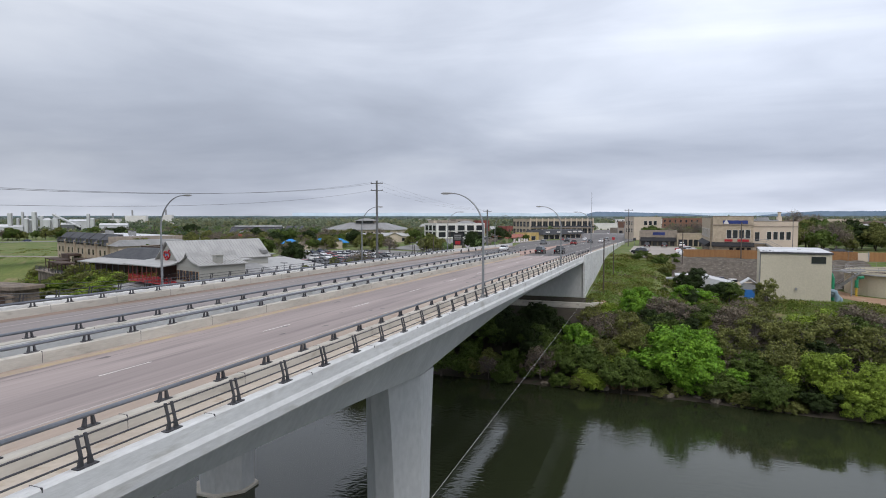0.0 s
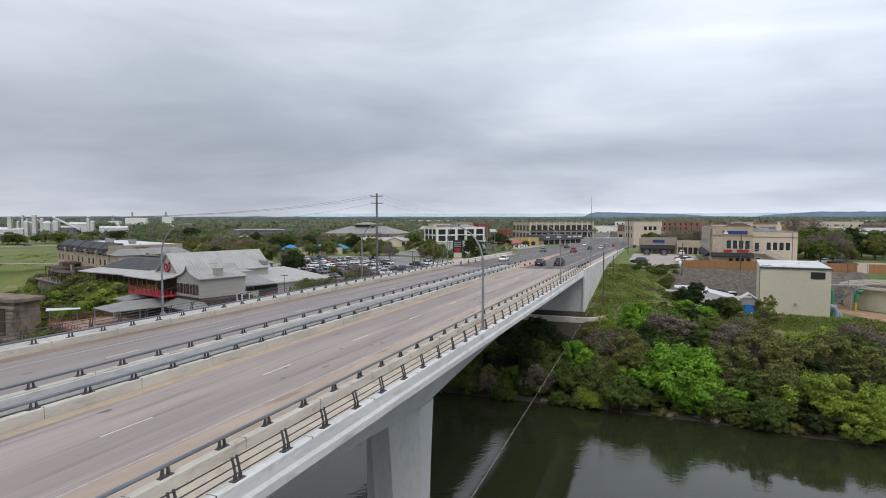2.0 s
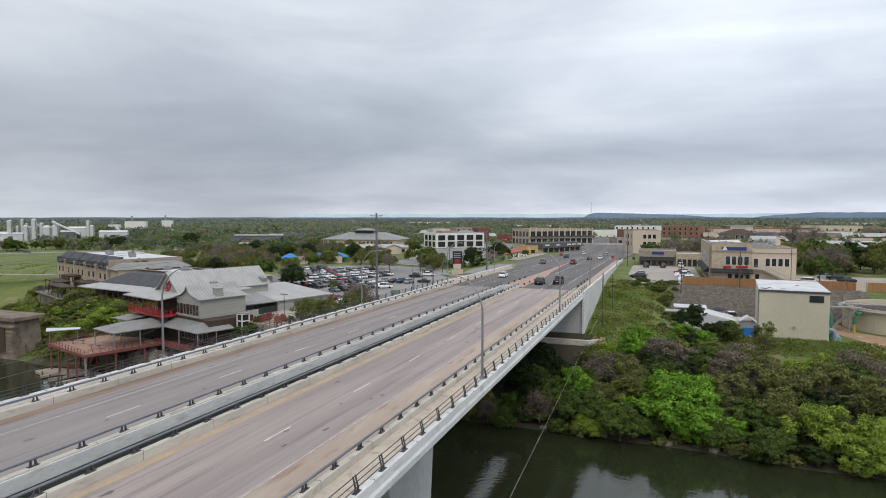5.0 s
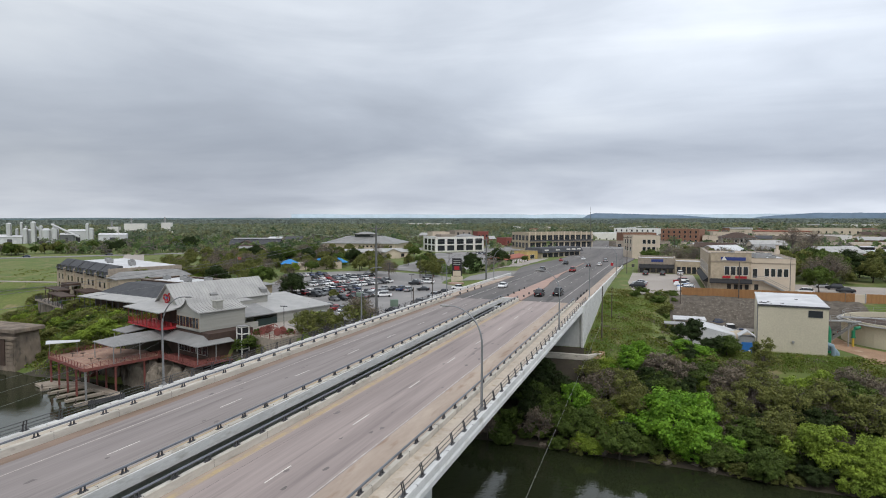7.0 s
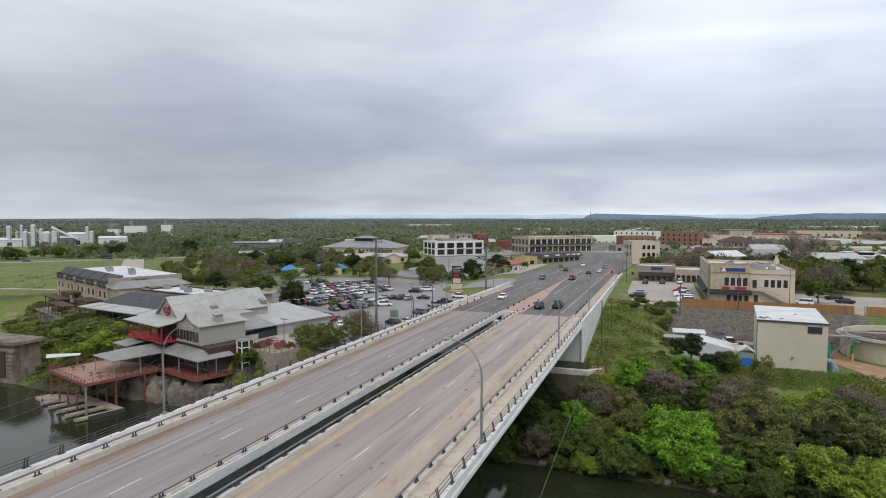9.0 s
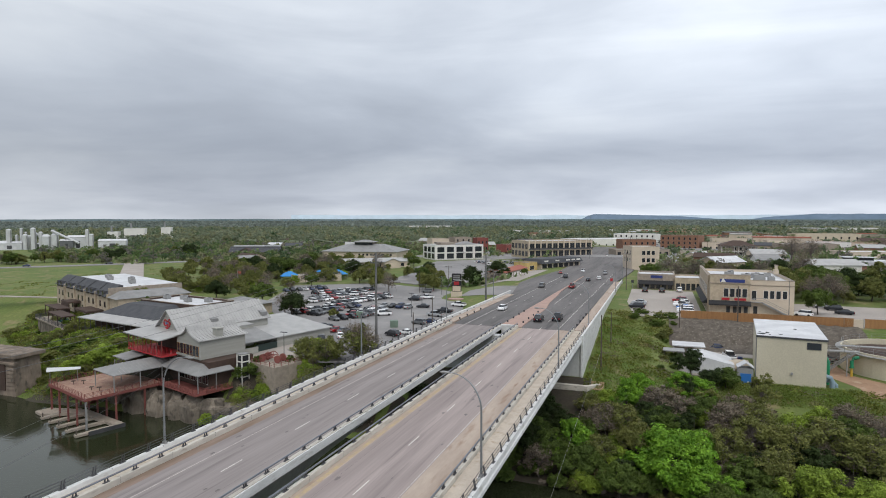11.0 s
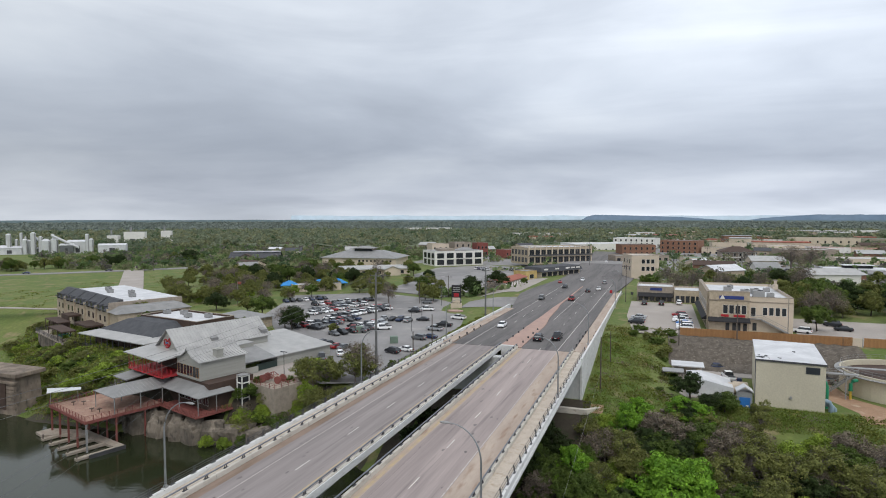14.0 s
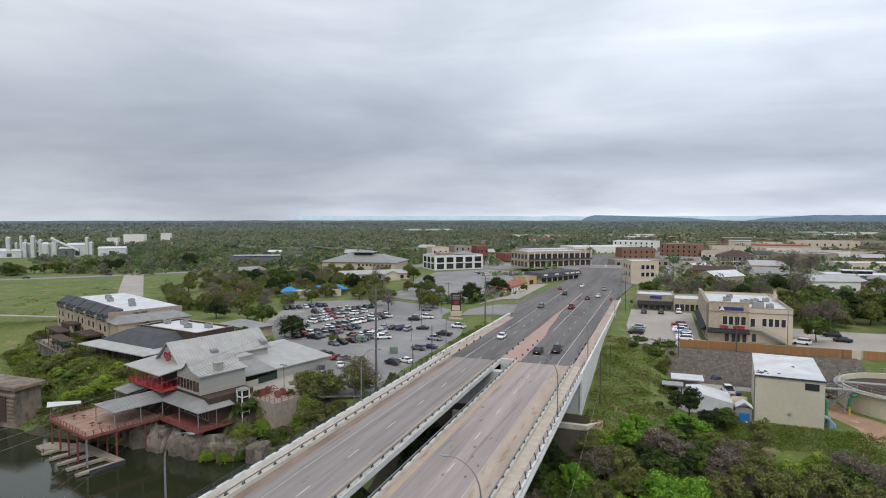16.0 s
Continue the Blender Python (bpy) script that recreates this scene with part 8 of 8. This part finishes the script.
def canopy(name, label, r0, r1, dr, material):
    """The closed, billowing top of the far woods, open over clearings and buildings."""
    rs, az = np.arange(r0, r1, dr), np.radians(np.arange(-62, 24.1, 0.55))
    rr, aa = np.meshgrid(rs, az, indexing="ij")
    x, y = (rr * np.sin(aa)).ravel(), (rr * np.cos(aa)).ravel()
    bump = np.array([noise.noise(Vector((p * 0.05, q * 0.05, 4.0))) + 0.7 * noise.noise(Vector((p * 0.014, q * 0.014, 9.0))) for p, q in zip(x, y)])
    bad = np.zeros(len(x), bool)
    for cx, cy, rx, ry in KEEP_OUT:
        bad |= (np.abs(x - cx) < rx + 8) & (np.abs(y - cy) < ry + 8)
    bad |= (x > -15) & (x < 280) & (y < 1280) | (x < -225) & (y < 0.55 * -x + 100)
    z = ground_z(x, y) + np.where(bad | (bump < -0.35), -2.0, 3.6 + 3.4 * bump)
    n = len(az)
    g = Geo()
    g.v = [tuple(p) for p in np.stack([x, y, z], 1).tolist()]
    g.f = [(i * n + j, i * n + j + 1, (i + 1) * n + j + 1, (i + 1) * n + j) for i in range(len(rs) - 1) for j in range(n - 1)]
    ob = part(name, g, material, smooth=True)
    return tagged(ob, label, "woods", kind="stuff")


# Haze-tinted sheets fill the dark gaps between far crowns with a mid-tone.
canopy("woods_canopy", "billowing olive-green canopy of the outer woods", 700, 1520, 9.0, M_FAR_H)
canopy("woods_canopy", "canopy towards the horizon tinted blue-green for haze", 1480, 3250, 22.0, M_FAR)
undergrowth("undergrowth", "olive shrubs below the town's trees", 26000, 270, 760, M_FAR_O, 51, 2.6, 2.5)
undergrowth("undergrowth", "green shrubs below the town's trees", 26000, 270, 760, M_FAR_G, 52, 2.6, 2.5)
undergrowth("undergrowth", "low green woods in a haze-tinted colour", 40000, 720, 1550, M_FAR_H, 53, 6.0, 5.0)
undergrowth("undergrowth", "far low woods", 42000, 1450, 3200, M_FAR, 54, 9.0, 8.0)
far_leaves("woods", "green leafy trees between the houses", 1500, 270, 760, M_FAR_G, 31, 150, 4.6, 1.15)
far_leaves("woods", "olive leafy trees between the houses", 1200, 270, 760, M_FAR_O, 32, 140, 4.6, 1.15)
far_leaves("woods", "dark leafy trees between the houses", 800, 280, 760, M_FAR_D, 33, 140, 4.8, 1.2)
far_leaves("woods", "leafless brown trees between the houses", 600, 270, 700, M_FAR_B, 34, 90, 5.0, 1.2)
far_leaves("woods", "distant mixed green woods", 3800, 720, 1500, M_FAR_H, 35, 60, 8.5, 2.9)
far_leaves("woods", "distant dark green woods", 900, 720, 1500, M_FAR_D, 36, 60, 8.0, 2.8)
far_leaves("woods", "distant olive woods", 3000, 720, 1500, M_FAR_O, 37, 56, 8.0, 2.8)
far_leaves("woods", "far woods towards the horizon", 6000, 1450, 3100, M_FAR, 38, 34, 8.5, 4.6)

# ---- vehicles ----
WHEEL = Geo().cyl(0, 0, -0.11, 0.11, 0.34, n=16).moved(Matrix.Rotation(math.pi / 2, 4, "Y")).mesh("tyre", M_TYRE, True)
RIMM = Geo().cyl(0, 0, -0.115, 0.115, 0.21, n=10).moved(Matrix.Rotation(math.pi / 2, 4, "Y")).mesh("rim", M_RIM)
CARS = {}
SHAPE = {
    # half width, half length, sill, belt, roof, bonnet end, screen top, rear glass top, tail, wheelbase half
    "sedan": (0.90, 2.35, 0.28, 0.92, 1.44, 1.25, 0.45, -0.95, -1.65, 1.38),
    "suv": (0.95, 2.35, 0.34, 1.08, 1.72, 1.20, 0.60, -1.75, -2.15, 1.40),
    "pickup": (1.0, 2.85, 0.42, 1.12, 1.86, 1.45, 0.95, -0.55, -0.75, 1.75),
}


def make_car(kind, colour, far=False):
    hw, hl, sill, belt, roof, b0, s0, r0, t0, wb = SHAPE[kind]
    c = thing(kind if kind != "suv" else "suv_car", {"sedan": "sedan car", "suv": "sport utility car", "pickup": "pickup truck"}[kind].join([colour + " ", " standing on the asphalt"]), "car", "cars")
    def ring(y, z0, z1, w, tw):
        return [(-w, y, z0), (w, y, z0), (w, y, z0 + (z1 - z0) * 0.55), (tw, y, z1), (-tw, y, z1), (-w, y, z0 + (z1 - z0) * 0.55)]
    tail = belt if kind != "sedan" else belt + 0.04
    secs = [ring(hl, sill + 0.12, belt - 0.28, hw * 0.78, hw * 0.7), ring(hl - 0.18, sill, belt - 0.16, hw * 0.93, hw * 0.82), ring(b0, sill, belt - 0.02, hw, hw * 0.9), ring(0, sill, belt, hw, hw * 0.92), ring(t0, sill, tail, hw, hw * 0.92), ring(-hl + 0.15, sill, tail - 0.03, hw * 0.95, hw * 0.86), ring(-hl, sill + 0.14, tail - 0.2, hw * 0.85, hw * 0.78)]
    body = part("body", Geo().ring_loft(secs), PAINT[colour], c, smooth=True)
    def band(y, z, w):
        return [(-w, y, z), (w, y, z)]
    tw = hw * 0.72
    cab = Geo().ring_loft([[(-hw * 0.9, b0, belt - 0.03), (hw * 0.9, b0, belt - 0.03), (hw * 0.9, t0, belt - 0.03), (-hw * 0.9, t0, belt - 0.03)], [(-tw, s0, roof - 0.05), (tw, s0, roof - 0.05), (tw, r0, roof - 0.05), (-tw, r0, roof - 0.05)]])
    part("cabin_glass", cab, M_GLASS, c, "dark tinted glass")
    part("roof", Geo().ring_loft([[(-tw - 0.02, s0 + 0.05, roof - 0.06), (tw + 0.02, s0 + 0.05, roof - 0.06), (tw + 0.02, r0 - 0.05, roof - 0.06), (-tw - 0.02, r0 - 0.05, roof - 0.06)], [(-tw * 0.86, s0 - 0.12, roof + 0.02), (tw * 0.86, s0 - 0.12, roof + 0.02), (tw * 0.86, r0 + 0.12, roof + 0.02), (-tw * 0.86, r0 + 0.12, roof + 0.02)]]), PAINT[colour], c)
    for sx in (-1, 1):
        for y in (-wb, wb):
            w = part("wheel", WHEEL, M_TYRE, c)
            w.location = (sx * (hw - 0.1), y, 0.34)
            if not far:
                part("rim", RIMM, M_RIM, w)
        part("taillight", Geo().box(sx * hw * 0.76 - 0.12, sx * hw * 0.76 + 0.12, -hl - 0.01, -hl + 0.1, tail - 0.42, tail - 0.16), M_LIGHTR, c)
        if far:
            continue
        mid = (s0 + r0) / 2
        part("pillar", Geo().ring_loft([[(sx * hw * 0.905, mid - 0.07, belt - 0.02), (sx * hw * 0.905, mid + 0.07, belt - 0.02), (sx * hw * 0.86, mid + 0.07, belt), (sx * hw * 0.86, mid - 0.07, belt)], [(sx * (tw + 0.015), mid - 0.06, roof - 0.05), (sx * (tw + 0.015), mid + 0.06, roof - 0.05), (sx * (tw - 0.04), mid + 0.06, roof - 0.05), (sx * (tw - 0.04), mid - 0.06, roof - 0.05)]]), PAINT[colour], c)
        part("headlight", Geo().box(sx * hw * 0.72 - 0.17, sx * hw * 0.72 + 0.17, hl - 0.16, hl - 0.02, belt - 0.36, belt - 0.2), M_LIGHTW, c)
        part("mirror", Geo().box(sx * hw * 1.02 - 0.1, sx * hw * 1.02 + 0.1, s0 + 0.4, s0 + 0.6, belt, belt + 0.16), PAINT[colour], c)
    if kind == "pickup":
        part("cargo_bed", Geo().box(-hw * 0.8, hw * 0.8, -hl + 0.15, t0 - 0.12, belt + 0.002, belt + 0.03), M_BLACK, c, "dark open load bed")
    part("number_plate", Geo().box(-0.25, 0.25, -hl - 0.02, -hl + 0.02, sill + 0.3, sill + 0.42), M_WHITEWALL, c)
    return c


def park(kind, colour, x, y, z, turn=0):
    m = pose(x, y, z, 0, 0, turn)
    far = math.hypot(x, y) > 172
    if (kind, colour, far) not in CARS:
        CARS[kind, colour, far] = make_car(kind, colour, far)
        CARS[kind, colour, far].matrix_basis = m
        return CARS[kind, colour, far]
    return copy_thing(CARS[kind, colour, far], m)


COLS = ["white", "white", "white", "black", "black", "grey", "grey", "silver", "red", "navy", "silver", "black"]
KND = ["sedan", "suv", "suv", "pickup", "sedan"]
random.seed(14)


def row(x0, y0, x1, y1, n, turn, z=11.07, fill=0.92):
    for i in range(n):
        t = i / max(1, n - 1)
        k, c, f = random.choice(KND), random.choice(COLS), random.random()
        if f < fill:
            park(k, c, x0 + (x1 - x0) * t + random.uniform(-0.2, 0.2), y0 + (y1 - y0) * t + random.uniform(-0.3, 0.3), z, turn + random.choice((0, 180)) + random.uniform(-3, 3))


row(-150.6, 218.5, -139.8, 232.8, 7, 53)
row(-133.5, 214.5, -118.0, 235.0, 10, 53)
row(-122.0, 193.8, -115.2, 222.1, 11, 76)
row(-125.2, 201.0, -121.3, 219.9, 8, 78)
row(-110.3, 186.1, -100.9, 214.7, 12, 72)
row(-110.5, 193.5, -104.5, 220.6, 11, 78)
row(-112.3, 168.8, -102.7, 188.8, 9, 64)
row(-105.8, 165.7, -101.1, 191.8, 10, 80)
row(-93.8, 174.4, -88.9, 185.9, 5, 67)
row(-89.0, 169.5, -89.1, 183.3, 6, 90)
row(-94.1, 162.3, -91.2, 167.7, 3, 62)
row(-90.0, 147.4, -81.8, 145.8, 4, -11)
row(-91.8, 192.7, -82.0, 192.3, 4, -2)
row(-88.1, 214.3, -86.3, 223.4, 4, 79)
for k, c, x, y, a in (("suv", "black", -67, 146, 70), ("sedan", "white", -64.5, 149.5, 70), ("suv", "grey", -67, 165, 75), ("sedan", "navy", -64.5, 168, 75), ("pickup", "silver", -67.5, 180, 80), ("pickup", "black", -67, 188, 80), ("pickup", "white", -67, 203, 80), ("pickup", "white", -85, 218, 100), ("suv", "black", -88, 212, 95), ("suv", "grey", -92, 236, 100),
                      ("pickup", "grey", -81, 133, 35), ("sedan", "white", -79, 139, 35), ("sedan", "silver", -66, 131, 80), ("suv", "white", -64, 125, 80), ("sedan", "black", -78, 196, 100), ("pickup", "white", -84, 176, 120), ("pickup", "red", -92, 171, 120)):
    park(k, c, x, y, 11.07, a)
for k, c, x, y, a in (("suv", "black", -5.6, 186, 85), ("sedan", "grey", -5.4, 190.5, 85), ("sedan", "silver", -5.2, 195.5, 85), ("suv", "white", 7.6, 180.5, 92), ("suv", "white", 7.7, 184.5, 92), ("sedan", "blue", 7.7, 188.5, 92), ("pickup", "white", 7.4, 193, 92), ("suv", "white", 7.2, 198, 92), ("suv", "red", 6.9, 204, 92), ("suv", "black", -4.2, 228, 0), ("suv", "black", 1.6, 229, 0), ("suv", "white", 7.6, 232, 0),
                      ("suv", "black", 48, 200, 80), ("sedan", "silver", 46, 204, 80), ("sedan", "black", 49, 193, 80), ("suv", "white", 37.6, 186, 70)):
    park(k, c, x, y, 16.07, a)
for k, c, x, y, a in (("sedan", "navy", 13.6, 156.5, 95), ("pickup", "white", 15.6, 147.5, 10), ("pickup", "silver", 35.0, 153.0, 30)):
    park(k, c, x, y, 11.1, a)
# traffic waiting and rolling on the street beyond the bridge
for k, c, x, y, a in (("suv", "black", -26.6, 142, 0), ("pickup", "black", -22.6, 145, 0), ("sedan", "white", -39.6, 158, 180), ("suv", "grey", -41, 224, 180), ("pickup", "red", -30.0, 226, 0), ("suv", "black", -39, 271, 180), ("sedan", "white", -36, 312, 180), ("sedan", "black", -27.5, 258, 0), ("sedan", "white", -24, 268, 0), ("suv", "silver", -24, 300, 0), ("sedan", "red", -45, 296, 190)):
    park(k, c, x, y, deck_z(y) + 0.01, a)
random.seed(9)
for i in range(52):  # car yard and kerbside cars of the town
    x, y = random.choice(((random.uniform(64, 140), random.uniform(415, 458)), (random.uniform(60, 138), random.uniform(350, 366)), (random.uniform(-40, -10), random.uniform(452, 462)), (random.uniform(-120, -85), random.uniform(385, 405)), (random.uniform(70, 130), random.uniform(365, 392))))
    park(random.choice(KND), random.choice(COLS), x, y, 14.5 if x > 50 else float(ground_z(x, y)) + 0.3, random.choice((0, 90, 12)) + random.uniform(-4, 4))
park("suv", "white", -318, 352, 11.27, 128)
park("sedan", "black", -352, 306, 11.27, 128)
park("sedan", "navy", -384, 272, 11.27, 128)

# ---- poles, wires, signs ----
def utility_pole(x, y, h, label="dark weathered wooden utility pole", steel=False, arms=1, r=0.16, z=None, name="utility_pole"):
    z = float(ground_z(x, y)) if z is None else z
    p = thing(name, label, "utility pole", "utility poles", pose(x, y, z))
    part("shaft", Geo().tube([(0, 0, -0.5), (0, 0, h * 0.5), (0, 0, h)], [r, r * 0.85, r * 0.65], 10), M_DARKSTEEL if steel else M_POLE, p, smooth=True)
    for k in range(arms):
        zz = h - 0.7 - 1.6 * k
        arm = part("crossarm", Geo().box(-1.5, 1.5, -0.07, 0.07, zz, zz + 0.16), M_DARKSTEEL if steel else M_POLE, p)
        for xx in (-1.35, 0.0, 1.35):
            part("insulator", Geo().cyl(xx, 0, zz + 0.16, zz + 0.42, 0.07, 0.05, n=6), M_POST, arm)
    return p, z + h


utility_pole(-60.0, 122.0, 24.3, "tall grey steel power pole with a crossarm", True, 2, 0.32)
utility_pole(-57.5, 205.0, 18.5, "tall grey steel power pole beside the road", True, 1, 0.34)
utility_pole(-55.5, 133.0, 9.0, arms=0)
utility_pole(-57.0, 150.0, 10.5, arms=0)
utility_pole(-10.9, 129.0, 11.0, arms=0)
utility_pole(-10.2, 147.0, 7.5, arms=0, r=0.13)
utility_pole(-10.9, 232.0, 14.0)
utility_pole(5.5, 163.0, 8.5, arms=0)
utility_pole(19.5, 168.5, 9.5, arms=0)
utility_pole(31.5, 171.5, 11.0, "slim grey steel pole behind the fence", True, 0, 0.1)
utility_pole(7.0, 300.0, 13.0)
utility_pole(-20.0, 480.0, 14.0)
utility_pole(30.0, 420.0, 14.0)
utility_pole(70.0, 380.0, 14.0)
utility_pole(-95.0, 235.0, 9.5, arms=0)
utility_pole(-90.0, 258.0, 10.0)
utility_pole(-325, 318.0, 12.0, arms=0)
utility_pole(-60.0, -30.0, 24.0, "tall grey steel power pole with a crossarm", True, 2, 0.32, z=10.0)
utility_pole(-44.0, 420.0, 30.0, "thin tall lattice-grey radio mast", True, 0, 0.15, name="radio_mast")


def wire(name, label, a, b, sag, r=0.02, material=None):
    a, b = Vector(a), Vector(b)
    pts = [a.lerp(b, i / 24) - Vector((0, 0, 4 * sag * (i / 24) * (1 - i / 24))) for i in range(25)]
    ob = part(name, Geo().tube(pts, r, 4), material or M_CABLE)
    return tagged(ob, label, "cable", "overhead wires")


for dx, za, zb in ((-1.35, 34.6, 33.5), (1.35, 34.6, 33.5), (0, 33.0, 31.9)):
    wire("power_line", "thin grey overhead power line", (-60 + dx, 122, za), (-60 + dx, -30, zb), 4.5)
    wire("power_line", "thin grey overhead power line beyond the pole", (-60 + dx, 122, za), (-57.5 + dx, 205, 29.2), 1.2, 0.012)
wire("guy_cable", "bright steel cable slung beside the bridge", (-10.9, 128.8, 14.9), (-8.0, -60, 14.4), 0.3, 0.011, M_CABLE2)
for x, y in ((-8.0, -60),):
    utility_pole(x, y, 14.5, arms=0, z=1.0)
for z0, z1 in ((15.8, 15.0), (14.6, 13.6), (13.2, 12.6)):
    wire("phone_line", "thin dark service line to the restaurant", (-57, 60 - 2 * z0, z0 + 6), (-96, 100, z1), 1.0, 0.018)

sg = thing("pylon_sign", "tall black pylon sign on a cream stone base", "sign", m=pose(-75.5, 226, 11.0, 0, 0, 12))
part("base", Geo().box(-2.2, 2.2, -0.7, 0.7, -0.5, 2.4), M_TAN, sg)
part("board", Geo().box(-1.9, 1.9, -0.35, 0.35, 2.4, 9.6, 0.1), M_BLACK, sg)
part("red_emblem", Geo().prism([(-1.0, -0.42), (1.0, -0.42), (1.0, -0.35), (-1.0, -0.35)], 5.0, 6.4), M_SIGNRED, sg)
for k in range(3):
    part("text_bar", Geo().box(-1.4, 1.4, -0.4, -0.35, 7.0 + 0.75 * k, 7.35 + 0.75 * k), M_STEELPOLE, sg)
part("lower_panel", Geo().box(-1.6, 1.6, -0.4, -0.35, 2.6, 4.6), M_TAN, sg)
bb = thing("flower_wall", "low reddish brick planter round the sign", "planter")
part("ring", Geo().prism([(-73.5 + 3.2 * math.cos(a), 219 + 2.2 * math.sin(a)) for a in np.linspace(0, 5.9, 14)], 10.9, 11.6), M_BRICKPAVE, bb)
for x, y, h, c in ((-17.0, 243, 2.6, M_SIGNRED), (-9.0, 240, 3.0, M_POST)):
    s = thing("road_sign", "small post sign beside the pavement", "sign", "small signs", pose(x, y, float(ground_z(x, y)) if x > -12 else deck_z(y) + 0.1))
    part("post", Geo().box(-0.06, 0.06, -0.06, 0.06, 0, h), M_STEELPOLE, s)
    part("plate", Geo().box(-0.5, 0.5, -0.1, -0.06, h - 1.1, h), c, s)
for x, y in ((-80, 200), (-100, 215), (-84, 232), (-74, 176), (-82, 118)):
    s = thing("lot_lamp", "slim grey lamp post of the parking lot", "street lamp", "lot lamps", pose(x, y, 11.0 if y > 120 else 8.5))
    part("pole", Geo().tube([(0, 0, -0.3), (0, 0, 7.6)], [0.09, 0.06], 8), M_POST, s)
    part("lamp_head", Geo().box(-0.9, 0.9, -0.15, 0.15, 7.6, 7.75), M_POST, s)
for x, y in ((-89, 169), (-72, 158)):
    u = thing("utility_box", "grey-green electrical cabinet on the lot island", "cabinet", "electrical cabinets", pose(x, y, 11.05, 0, 0, 30))
    part("casing", Geo().box(-1.1, 1.1, -0.8, 0.8, 0, 2.0, 0.08), M_GREENBOX, u)
    part("door", Geo().box(-1.0, 1.0, -0.84, -0.8, 0.2, 1.8), M_GREENBOX, u)
fl = thing("flag_pole", "flag hanging from a pale pole", "flag", m=pose(-172, 214, 11.0))
part("pole", Geo().tube([(0, 0, 0), (0, 0, 9)], 0.07, 6), M_STEELPOLE, fl)
part("flag", Geo().add([(0.05, 0, 8.8), (1.8, 0.3, 8.5), (1.7, 0.1, 7.5), (0.05, 0, 7.7), (0.05, 0.04, 8.8), (1.8, 0.34, 8.5), (1.7, 0.14, 7.5), (0.05, 0.04, 7.7)], [(0, 1, 2, 3), (7, 6, 5, 4), (0, 4, 5, 1), (1, 5, 6, 2), (2, 6, 7, 3), (3, 7, 4, 0)]), M_REDROOF, fl)
